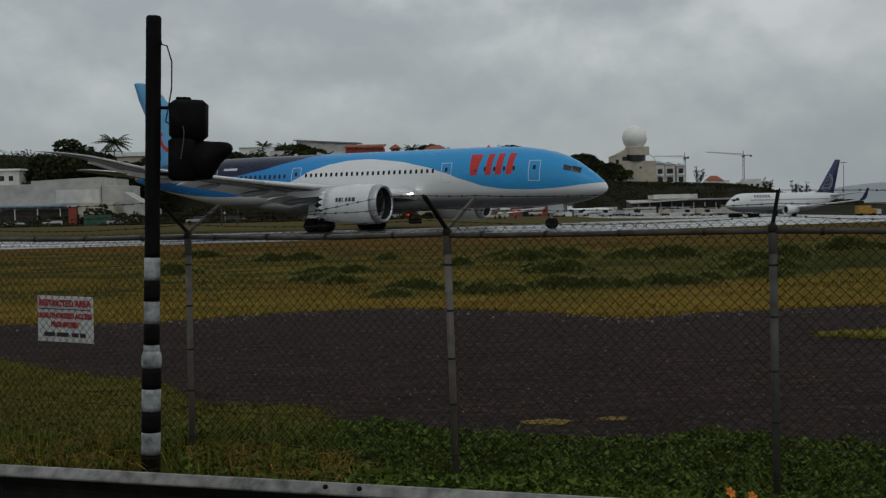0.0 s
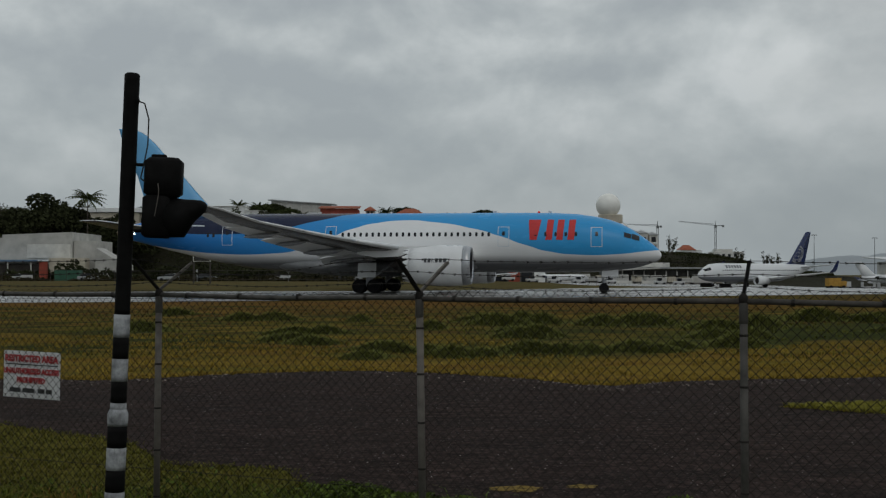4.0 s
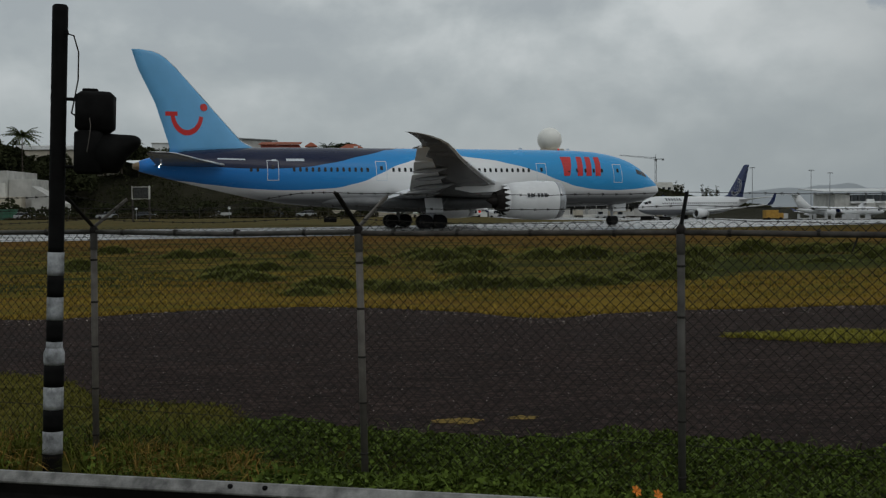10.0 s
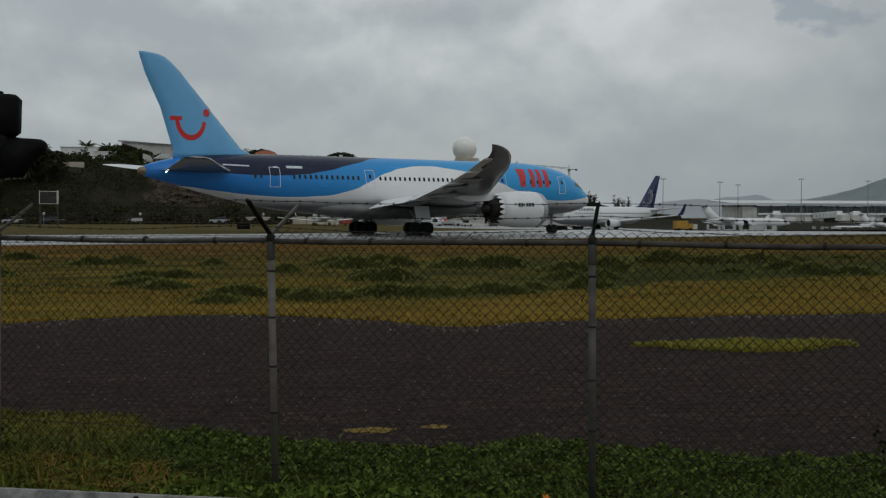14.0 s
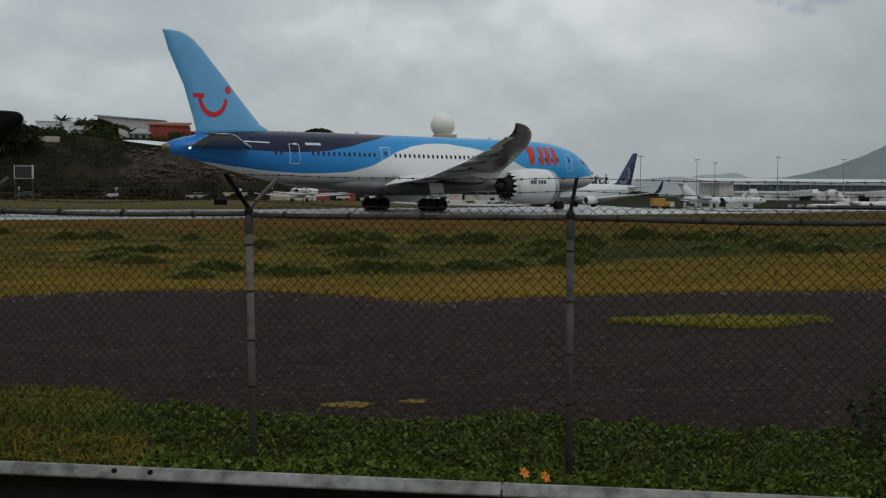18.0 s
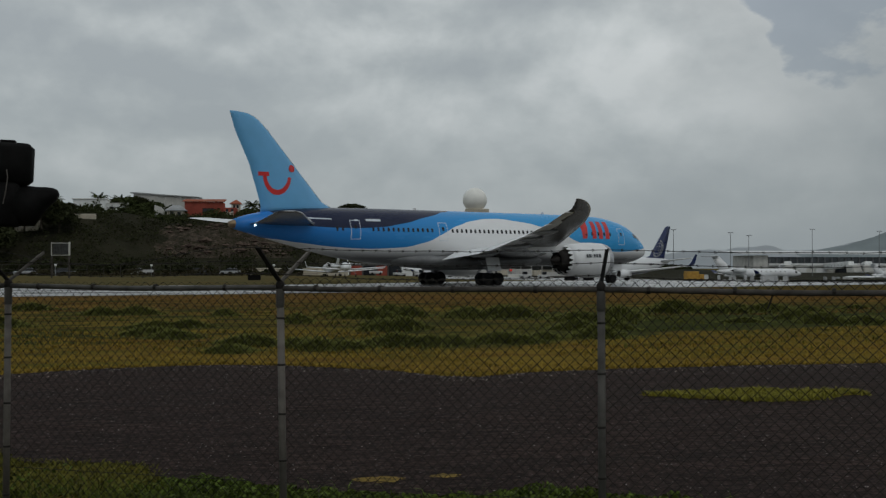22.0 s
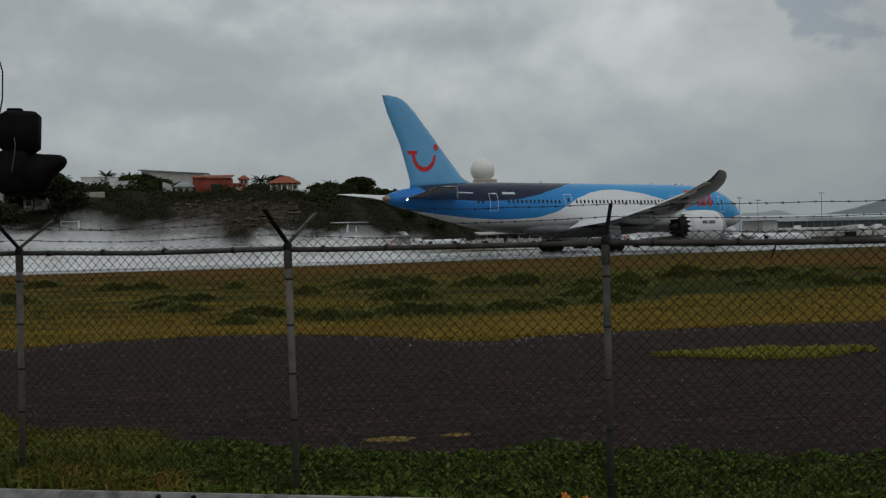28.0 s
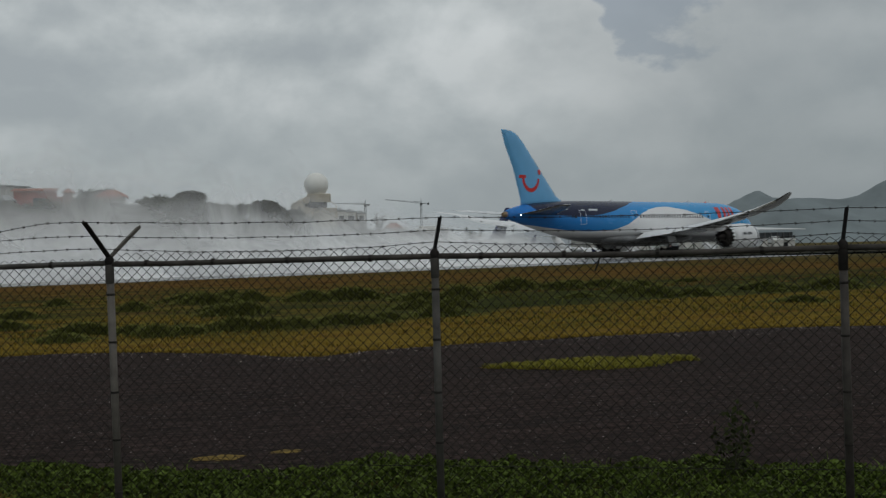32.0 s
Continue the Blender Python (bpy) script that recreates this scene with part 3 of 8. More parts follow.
def band(name, low, high, xs, z, mat, label, category, rows=10, wob=0.12):
    v, f = [], []
    for x in xs:
        lo, hi = low(x), high(x)
        lo += wob * noise.noise(Vector((x * 1.9, 3.1, 0))) + wob * 0.6 * noise.noise(Vector((x * 6, 9.1, 0)))
        hi += wob * 2.2 * noise.noise(Vector((x * 1.2, 7.7, 0))) + wob * noise.noise(Vector((x * 5, 1.1, 0)))
        v += [(x, lo + (hi - lo) * k / rows, z + lay(x, lo + (hi - lo) * k / rows)) for k in range(rows + 1)]
    n = rows + 1
    f = [(i * n + k, (i + 1) * n + k, (i + 1) * n + k + 1, i * n + k + 1) for i in range(len(xs) - 1) for k in range(rows)]
    return tagged(mk(name, v, f, mat, smooth=True), label, category, kind="structure")


bx = spaced(-60, -10, 60) + spaced(-9.8, 18, 260) + spaced(18.4, 60, 60)

def sorted_edge(table, x):
    t = sorted(table)
    return lerp_table(t, x)


band("pavement", lambda x: sorted_edge(NEAR_EDGE, x), lambda x: sorted_edge(FAR_EDGE, x), bx, 0.012, ASPHALT,
     "dark wet gravelly asphalt strip along the airfield fence", "asphalt strip")
RW_NEAR = [(-400, -40), (-90, 64), (-40, 77), (-26, 81), (-18, 83.5), (-8, 87.5), (0, 90.5), (19, 101.5), (52, 119), (100, 145), (300, 252), (900, 575)]
RW_FAR = [(-400, 40), (-120, 99), (-60, 115), (-26, 124), (-5, 129), (6, 136), (20, 151), (47, 169), (76, 186), (120, 208), (300, 302), (900, 625)]
rx = spaced(-400, -60, 30) + spaced(-58, 110, 140) + spaced(115, 900, 60)
band("runway", lambda x: lerp_table(RW_NEAR, x), lambda x: lerp_table(RW_FAR, x), rx, 0.02, RUNWAY,
     "wet pale grey runway reflecting the cloudy sky", "runway", wob=0.3)
# apron where the other aircraft stand
band("apron", lambda x: lerp_table([(30, 212), (300, 330)], x), lambda x: 517, spaced(30, 420, 60), 0.03, RUNWAY,
     "wet grey concrete apron with parked aircraft", "apron", wob=0.2)
# the public road on which the viewer stands
sheet("road", spaced(-60, 60, 9), spaced(-14, 4.0, 5), lambda x, y: 0.02, ROAD, "grey asphalt public road beside the airfield", "road")


def blob(name, cx, cy, rx_, ry_, mat, label, z=0.017, n=40, seed=0):
    v = [(cx, cy, z)]
    for i in range(n):
        a = 2 * math.pi * i / n
        k = 1 + 0.45 * noise.noise(Vector((math.cos(a) * 2 + seed, math.sin(a) * 2, seed))) + 0.3 * noise.noise(Vector((math.cos(a) * 7, math.sin(a) * 7, seed)))
        v.append((cx + rx_ * k * math.cos(a), cy + ry_ * k * math.sin(a), z))
    f = [(0, 1 + i, 1 + (i + 1) % n) for i in range(n)]
    return tagged(mk(name, v, f, mat), label, "marking", kind="structure")


YELLOW_LINE = varied("worn_yellow_paint", (0.20, 0.135, 0.030), 0.85, 0.5, 0.1)

# ---- the airliner ----
HULL = [(28.42, 3.62, 3.88, 0.10), (28.3, 3.42, 4.12, 0.36), (28.0, 3.2, 4.48, 0.66), (27.4, 2.92, 5.0, 1.05), (26.6, 2.66, 5.6, 1.45), (25.6, 2.44, 6.3, 1.84),
        (24.6, 2.3, 6.85, 2.14), (23.4, 2.18, 7.28, 2.42), (22, 2.1, 7.6, 2.63), (20.2, 2.06, 7.86, 2.8), (18, 2.04, 7.98, 2.87), (15, 2.04, 8.02, 2.885), (8, 2.04, 8.02, 2.885),
        (0, 2.04, 8.02, 2.885), (-7, 2.06, 8.02, 2.885), (-10.5, 2.2, 8.02, 2.86), (-13.5, 2.5, 8.0, 2.76), (-16.5, 3.0, 7.96, 2.56), (-19.5, 3.68, 7.86, 2.24), (-22, 4.28, 7.66, 1.86),
        (-24, 4.78, 7.4, 1.44), (-25.6, 5.18, 7.1, 1.05), (-26.6, 5.44, 6.82, 0.74), (-27.2, 5.62, 6.6, 0.5)]


def hull_at(hull, x):
    pts = sorted(hull)
    return [lerp_table([(h[0], h[k]) for h in pts], x) for k in (1, 2, 3)]


def hull_side(hull, x, z, off=0.0, side=-1):
    """The point of the hull's skin at that station and height, on the starboard (-1) or port side."""
    lo, hi, w = hull_at(hull, x)
    c, r = (lo + hi) / 2, (hi - lo) / 2
    s = max(-0.995, min(0.995, (z - c) / r))
    ny, nz = math.sqrt(1 - s * s), s
    return Vector((x, side * (w * ny + off * ny), z + off * nz))


def hull_mesh(hull, n=40, fine=6):
    pts = sorted(hull)
    xs = []
    for a, b in zip(pts, pts[1:]):
        k = max(1, int((b[0] - a[0]) / 1.2))
        xs += [a[0] + (b[0] - a[0]) * i / k for i in range(k)]
    xs.append(pts[-1][0])
    rr = []
    for x in xs:
        lo, hi, w = hull_at(hull, x)
        c, r = (lo + hi) / 2, (hi - lo) / 2
        rr.append([(x, w * math.cos(2 * math.pi * i / n), c + r * math.sin(2 * math.pi * i / n)) for i in range(n)])
    return Geo().rings(rr)


def patch(hull, corners, off, side=-1, n=6):
    """A thin piece that follows the hull: corners are four (station, height)."""
    g, v, f = Geo(), [], []
    (x0, z0), (x1, z1), (x2, z2), (x3, z3) = corners
    for j in range(n + 1):
        for i in range(n + 1):
            a, b = i / n, j / n
            x = (x0 * (1 - a) + x1 * a) * (1 - b) + (x3 * (1 - a) + x2 * a) * b
            z = (z0 * (1 - a) + z1 * a) * (1 - b) + (z3 * (1 - a) + z2 * a) * b
            v.append(hull_side(hull, x, z, off, side))
    for j in range(n):
        for i in range(n):
            q = (j * (n + 1) + i, j * (n + 1) + i + 1, (j + 1) * (n + 1) + i + 1, (j + 1) * (n + 1) + i)
            f.append(q if side < 0 else q[::-1])
    return g.add(v, f)


def frame_strip(hull, x0, x1, z0, z1, w, off, side):
    g = Geo()
    for c in ([(x0, z0), (x1, z0), (x1, z0 + w), (x0, z0 + w)], [(x0, z1 - w), (x1, z1 - w), (x1, z1), (x0, z1)],
              [(x0, z0), (x0 + w, z0), (x0 + w, z1), (x0, z1)], [(x1 - w, z0), (x1, z0), (x1, z1), (x1 - w, z1)]):
        p = patch(hull, c, off, side, 4)
        g.add(p.v, p.f)
    return g


def livery():
    """White belly with shade painted in below, a blue wave over the nose and along the tail, navy above it."""
    m = Mat("airliner_livery", 0.3, 0.0, 0.22)
    xyz = m.node("ShaderNodeSeparateXYZ")
    m.link(m.coord(), xyz.inputs[0])
    pos = m.math("DIVIDE", m.math("ADD", xyz.outputs["X"], 28.0), 57.0)

    def curve(points):
        line = m.ramp(pos, [((x + 28.0) / 57.0, z / 10.0) for x, z in points])
        line.node.color_ramp.interpolation = "CARDINAL"
        return m.math("MULTIPLY", line, 10.0)

    def above(line, soft=0.03):
        return m.math("DIVIDE", m.math("SUBTRACT", xyz.outputs["Z"], line), soft, clamp=True)

    wave = curve([(-27, 5.3), (-24.5, 4.85), (-22, 4.5), (-19, 4.12), (-15, 3.82), (-11, 3.85), (-8, 4.15), (-5.4, 4.9), (-3.3, 5.9), (-1.2, 6.62), (0.8, 7.02), (3, 7.2), (5.2, 7.1),
                  (8.8, 6.62), (11.6, 5.95), (13.8, 5.2), (16.2, 4.4), (18.2, 3.95), (20.5, 3.75), (23, 3.75), (25.5, 3.95), (28, 4.22)])
    deep = curve([(-27, 9.9), (-24.5, 9.0), (-23.4, 7.0), (-22, 6.35), (-20.2, 6.0), (-17, 5.84), (-13, 5.92), (-10.5, 6.2), (-7.5, 6.8), (-4, 7.6), (-1.5, 8.2), (0, 9.9), (28, 9.9)])
    tail = m.ramp(pos, [(0.10, 1.0), (0.62, 0.0)])
    blue = m.mix(tail, (0.040, 0.325, 0.68), (0.020, 0.185, 0.56))
    # white falling to dark grey at the keel: belly shade put into the colour
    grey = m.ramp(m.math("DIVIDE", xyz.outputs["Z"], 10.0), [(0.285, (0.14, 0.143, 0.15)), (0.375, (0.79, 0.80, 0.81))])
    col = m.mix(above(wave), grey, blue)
    col = m.mix(above(deep), col, (0.010, 0.016, 0.048))
    dirt = m.noise(1.0, 5, 0.6, 0.0, m.scaled(0.25, 0.8, 1.2))
    col = m.mix(m.math("MULTIPLY", m.ramp(dirt, [(0.4, 0.0), (0.8, 1.0)]), 0.10), col, (0.2, 0.2, 0.2))
    m.put("Base Color", col)
    m.put("Roughness", m.ramp(dirt, [(0.3, 0.30), (0.7, 0.2)]))
    return m.m


def wing_mesh(stations, side, nose=0.35):
    """A wing lofted through stations (span, leading edge, chord, height, thickness)."""
    rr = []
    prof = [(0, 0), (0.04, 0.32), (0.15, 0.5), (0.4, 0.55), (0.7, 0.32), (1, 0.03), (1, -0.03), (0.7, -0.25), (0.4, -0.42), (0.15, -0.42), (0.04, -0.25)]
    for y, le, ch, z, th in stations:
        rr.append([(le - a * ch, side * y, z + b * th) for a, b in prof])
    if side > 0:
        rr = [r[::-1] for r in rr]
    return Geo().rings(rr)


def wheel(parent, x, y, r, w, side):
    g = Geo().lathe([(r * 0.55, -w / 2), (r * 0.9, -w / 2), (r, -w * 0.32), (r, w * 0.32), (r * 0.9, w / 2), (r * 0.55, w / 2)], 22, pose(x, y, r, 90), True)
    t = g.make("tyre", RUBBER, parent, smooth=False)
    Geo().lathe([(r * 0.2, -w * 0.42), (r * 0.54, -w * 0.46), (r * 0.56, 0), (r * 0.54, w * 0.46), (r * 0.2, w * 0.42)], 16, pose(x, y, r, 90), True).make("rim", RIM, t)
    return t


LINER = worn("dark_intake", (0.022, 0.022, 0.024), 0.7, 0.0, 5, 0.4, spec=0.15)
ENGINE_LIP = worn("polished_lip", (0.42, 0.43, 0.45), 0.3, 0.7, 2, 0.15)


def engine(parent, x_front, y, z, r, length, chevrons=True, ink=True, white=WHITE_PLANE):
    turn = lambda prof, n=36: Geo().lathe(prof, n, pose(x_front, y, z, 0, -90, 0), False)
    g = Geo()
    prof = [(r * 0.80, 0.45), (r * 0.88, 0.3), (r * 0.99, 0.75), (r * 1.02, 0.32 * length), (r * 1.01, 0.55 * length), (r * 0.93, 0.82 * length), (r * 0.86, length), (r * 0.80, length - 0.02), (r * 0.78, 0.5 * length), (r * 0.78, 0.8)]
    cowl = turn(prof).make("engine_cowl", white, parent, "white engine cowl with a serrated rear edge" if chevrons else "white engine cowl", True)
    turn([(r * 0.78, 1.5), (r * 0.78, 0.8), (r * 0.785, 0.35), (r * 0.83, 0.10)]).make("intake_liner", LINER, cowl, "dark intake liner", True)
    turn([(r * 0.80, 0.14), (r * 0.835, 0.06), (r * 0.87, 0.0), (r * 0.925, 0.06), (r * 0.97, 0.35), (r * 0.992, 0.75), (r * 0.96, 0.76)]).make("engine_lip", ENGINE_LIP, cowl, "bare metal intake lip", True)
    turn([(0.01, 0.75), (r * 0.1, 0.85), (r * 0.25, 1.15), (r * 0.26, 1.3)], 20).make("spinner", LINER, cowl, "dark spinner", True)
    fan = Geo()
    for i in range(22):
        a = 2 * math.pi * i / 22
        c, s = math.cos(a), math.sin(a)
        t0, t1 = Vector((0, -s, c)), Vector((0, c, s))
        p = [t1 * r * 0.24 + Vector((-0.0, 0, 0)), t1 * r * 0.78, t1 * r * 0.78 + t0 * 0.28 * r + Vector((-0.25, 0, 0)), t1 * r * 0.24 + t0 * 0.10 * r + Vector((-0.25, 0, 0))]
        fan.add([Vector((x_front - 1.05, y, z)) + q for q in p], [(0, 1, 2, 3)])
    fan.make("fan", LINER, cowl, "dark fan blades")
    turn([(0.05, 1.6), (r * 0.79, 1.55), (r * 0.79, 1.7), (0.05, 1.75)], 24).make("fan_case", LINER, cowl)
    if chevrons:
        n = 18
        for k, (mat, words, ra, rb) in enumerate(((white, "white serrated cowl edge", 0.868, 0.815), (LINER, "dark inner side of the serrated edge", 0.845, 0.80))):
            v, f = [], []
            for i in range(n):
                a0, a1, am = 2 * math.pi * i / n, 2 * math.pi * (i + 1) / n, 2 * math.pi * (i + 0.5) / n
                o = len(v)
                for a, rad, d in ((a0, r * ra, length - 0.06), (am, r * ra, length - 0.06), (a1, r * ra, length - 0.06), (am + 0.045, r * rb, length + 0.50), (am - 0.045, r * rb, length + 0.50)):
                    v.append((x_front - d, y + rad * math.cos(a), z + rad * math.sin(a)))
                f += [(o, o + 1, o + 4), (o + 1, o + 3, o + 4), (o + 1, o + 2, o + 3)]
            mk("chevron_ring", v, f, mat, cowl, words)
        turn([(r * 0.775, length - 1.6), (r * 0.80, length - 0.5), (r * 0.79, length - 0.05)], 36).make("duct", LINER, cowl, "dark bypass duct", True)
    core = turn([(r * 0.70, length - 0.4), (r * 0.62, length + 0.2), (r * 0.45, length + 1.0), (r * 0.40, length + 0.98)], 28).make("core_nozzle", DARK_METAL, cowl, "burnt metal exhaust nozzle", True)
    turn([(r * 0.34, length + 0.6), (r * 0.22, length + 1.3), (0.02, length + 1.9)], 20).make("exhaust_cone", DARK_METAL, core, "", True)
    return cowl


AIRLINER_WINGS = [(1.5, 10.4, 13.1, 3.35, 1.5), (2.9, 9.4, 12.1, 3.5, 1.35), (6.4, 7.2, 9.4, 3.75, 1.05), (10.4, 4.6, 7.1, 4.2, 0.78), (16, 1.0, 5.5, 4.82, 0.55), (21, -2.2, 4.3, 5.5, 0.42), (25.3, -4.9, 3.3, 6.15, 0.3),
                  (27.0, -6.05, 2.75, 6.6, 0.24), (28.2, -7.0, 2.2, 6.98, 0.2), (29.2, -8.0, 1.8, 7.25, 0.16), (30.1, -9.1, 1.4, 7.45, 0.12), (30.8, -10.1, 0.95, 7.58, 0.08), (31.25, -10.95, 0.5, 7.64, 0.05), (31.45, -11.5, 0.12, 7.66, 0.03)]


def airliner():
    jet = thing("airliner", "large light blue, navy and white airliner on the wet runway", "airplane")
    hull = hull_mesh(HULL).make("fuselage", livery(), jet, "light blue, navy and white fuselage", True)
    cone = [(0.5, 0.0), (0.42, 0.12), (0.33, 0.5), (0.24, 0.72), (0.2, 0.72)]
    Geo().lathe([(r, z) for r, z in cone], 20, pose(-27.05, 0, 6.1, 0, -90, 0)).make("tail_cone", worn("bare_tail_metal", (0.26, 0.19, 0.12), 0.35, 0.7, 4, 0.4), jet, "bare brownish metal tail cone", True)
    Geo().lathe([(0.02, -0.05), (0.065, -0.02), (0.065, 0.03)], 12, pose(-25.5, -1.06, 6.0, 90)).make("tail_light", glow("tail_light_glow", (1, 0.97, 0.9), 9), jet, "lit white tail light")
    # belly fairing
    fair = [(12.5, 0.3, 1.0, 2.1), (11, 1.6, 1.0, 1.95), (8, 2.7, 1.25, 1.75), (3, 3.05, 1.5, 1.6), (-3, 3.05, 1.5, 1.6), (-7, 2.6, 1.3, 1.75), (-10.5, 1.5, 1.0, 2.0), (-12, 0.3, 0.8, 2.3)]
    rr = [[(x, w * math.cos(a), zb + 0.95 + h * 0.62 * math.sin(a)) for a in [2 * math.pi * i / 24 for i in range(24)]] for x, w, h, zb in fair]
    Geo().rings(rr).make("belly_fairing", worn("grey_belly_paint", (0.20, 0.205, 0.21), 0.5, 0.0, 0.8, 0.3, spec=0.25), jet, "grey belly fairing", True)
    for side in (-1, 1):
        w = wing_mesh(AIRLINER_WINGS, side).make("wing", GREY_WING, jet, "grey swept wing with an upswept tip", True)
        for inner, outer in zip(AIRLINER_WINGS, AIRLINER_WINGS[1:]):
            rr = [[(le - a * ch, side * y, z + b * th) for a, b in ((-0.006, 0), (0.04, 0.36), (0.11, 0.485), (0.11, 0.3), (0.04, -0.1), (0.045, -0.28))] for y, le, ch, z, th in (inner, outer)]
            Geo().rings(rr if side < 0 else [r[::-1] for r in rr]).make("slat", WHITE_PLANE, w, "white leading-edge slat")
        le = Geo()
        for (y0, l0, c0, z0, t0), (y1, l1, c1, z1, t1) in zip(AIRLINER_WINGS[1:-1], AIRLINER_WINGS[2:]):
            a, b = Vector((l0 + 0.03, side * y0, z0 + 0.02)), Vector((l1 + 0.03, side * y1, z1 + 0.02))
            le.tube(a, b, t0 * 0.26, t1 * 0.26, 8)
        le.make("leading_edge", worn("bright_leading_edge", (0.7, 0.71, 0.72), 0.3, 0.2, 1, 0.1), w, "pale slats along the leading edge", True)
        for (y0, d0, z0_), (y1, d1, z1_) in (((3.2, 2.1, -0.85), (8.5, 1.7, -0.70)), ((8.8, 1.45, -0.58), (10.3, 1.4, -0.56)), ((10.6, 1.55, -0.60), (18.9, 1.1, -0.42)), ((19.2, 0.95, -0.34), (23.9, 0.7, -0.24)), ((24.2, 0.6, -0.17), (27.6, 0.35, -0.08))):
            q = []
            for y, d, dz in ((y0, d0, z0_), (y1, d1, z1_)):
                lx = lerp_table([(s[0], s[1] - s[2]) for s in AIRLINER_WINGS], y)
                lz = lerp_table([(s[0], s[3]) for s in AIRLINER_WINGS], y)
                ch = lerp_table([(s[0], s[2]) for s in AIRLINER_WINGS], y)
                th = lerp_table([(s[0], s[4]) for s in AIRLINER_WINGS], y)
                q.append([(lx + 0.26 * ch, side * y, lz), (lx - d * 0.12, side * y, lz + 0.05), (lx - d, side * y, lz + dz), (lx - d * 0.4, side * y, lz + dz * 0.62 - 0.07), (lx + 0.26 * ch, side * y, lz - 0.25 * th - 0.03)])
            if side > 0:
                q = [k[::-1] for k in q]
            Geo().rings(q).make("flap", PALE_WING, w, "pale trailing-edge flap")
        for y in (6.2, 12.6, 17.2, 21.2):
            lx = lerp_table([(s[0], s[1] - s[2]) for s in AIRLINER_WINGS], y)
            lz = lerp_table([(s[0], s[3]) for s in AIRLINER_WINGS], y)
            k = 1.0 if y < 15 else 0.75
            rr = []
            for px_, rad, dz in ((2.9, 0.05, -0.22), (1.9, 0.24, -0.42), (0.7, 0.30, -0.54), (-0.5, 0.22, -0.62), (-1.25, 0.05, -0.66)):
                rr.append([(lx + px_ * k, side * y + rad * k * 0.8 * math.cos(2 * math.pi * i / 10), lz + dz * k + rad * k * math.sin(2 * math.pi * i / 10)) for i in range(10)])
            Geo().rings(rr).make("flap_fairing", GREY_METAL, w, "", True)
        cowl = engine(jet, 10.9, side * 11.2, 2.67, 1.83, 5.75)
        Geo().rings([[(9.4 - k, side * 11.2 - 0.22 * wd, za), (9.4 - k, side * 11.2 + 0.22 * wd, za), (9.4 - k, side * 11.2 + 0.22 * wd, zb), (9.4 - k, side * 11.2 - 0.22 * wd, zb)]
                     for k, wd, za, zb in ((0, 0.2, 4.3, 4.4), (2.0, 1, 4.1, 4.5), (5.2, 1, 3.5, 4.4), (7.5, 1, 3.4, 4.1), (9.2, 0.3, 3.7, 3.9))]).make("pylon", WHITE_PLANE, jet, "white engine pylon")
        # dark bars in place of the lettering on the cowl
        x = 8.75 if side > 0 else 6.75
        sgn = -1 if side > 0 else 1
        run = 0.0
        for bw, bh in ((0.24, 0.36), (0.26, 0.36), (0.09, 0.36), (0.07, 0.07), (0.24, 0.36), (0.28, 0.36), (0.34, 0.36)):
            vv, ff = [], []
            for j in range(4):
                ang = radians(14) + (bh * j / 3 - 0.18) / 1.76
                for dx in (0, bw):
                    vv.append((x + sgn * (run + dx), side * (11.2 + 1.88 * math.cos(ang)), 2.67 + 1.88 * math.sin(ang)))
            for j in range(3):
                ff.append((2 * j, 2 * j + 1, 2 * j + 3, 2 * j + 2))
            mk("mark", vv, ff, DARK_INK, cowl)
            run += bw + 0.09
        # tailplane
        stab = [(0.9, -19.0, 7.0, 6.15, 0.55), (2.0, -19.6, 6.3, 6.2, 0.5), (5.6, -22.3, 4.5, 6.52, 0.33), (9.2, -25.0, 2.6, 6.92, 0.2), (9.9, -25.9, 1.6, 7.0, 0.08)]
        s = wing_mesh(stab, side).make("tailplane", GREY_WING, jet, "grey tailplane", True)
        g = Geo()
        for (y0, l0, c0, z0, t0), (y1, l1, c1, z1, t1) in zip(stab, stab[1:]):
            g.tube((l0 + 0.02, side * y0, z0), (l1 + 0.02, side * y1, z1), t0 * 0.22, t1 * 0.22, 8)
        g.make("leading_edge", WHITE_PLANE, s, "pale leading edge", True)
        # main gear
        gear = Geo().tube((0.0, side * 5.2, 0.75), (0.15, side * 4.9, 3.1), 0.2, 0.24, 12)
        gear.tube((-0.8, side * 5.2, 0.72), (0.8, side * 5.2, 0.72), 0.13, 0.13, 8).tube((0.1, side * 5.15, 1.2), (2.2, side * 4.0, 2.9), 0.1, 0.1, 8)
        gear.tube((0, side * 5.15, 1.3), (0.1, side * 3.2, 2.7), 0.08, 0.08, 8)
        for xx in (-0.73, 0.73):
            gear.tube((xx, side * 4.55, 0.68), (xx, side * 5.85, 0.68), 0.09, 0.09, 8)
        gm = gear.make("main_gear", GREY_METAL, jet, "grey four-wheel main landing gear")
        for xx in (-0.73, 0.73):
            for yy in (4.65, 5.75):
                wheel(gm, xx, side * yy, 0.68, 0.5, side)
        Geo().box(-0.9, 0.9, -0.03, 0.03, -0.75, 0.75, pose(0.05, side * 5.85, 2.25, side * 18), 0.02).make("gear_door", WHITE_PLANE, gm, "pale gear door")
        # windows
        pane = None
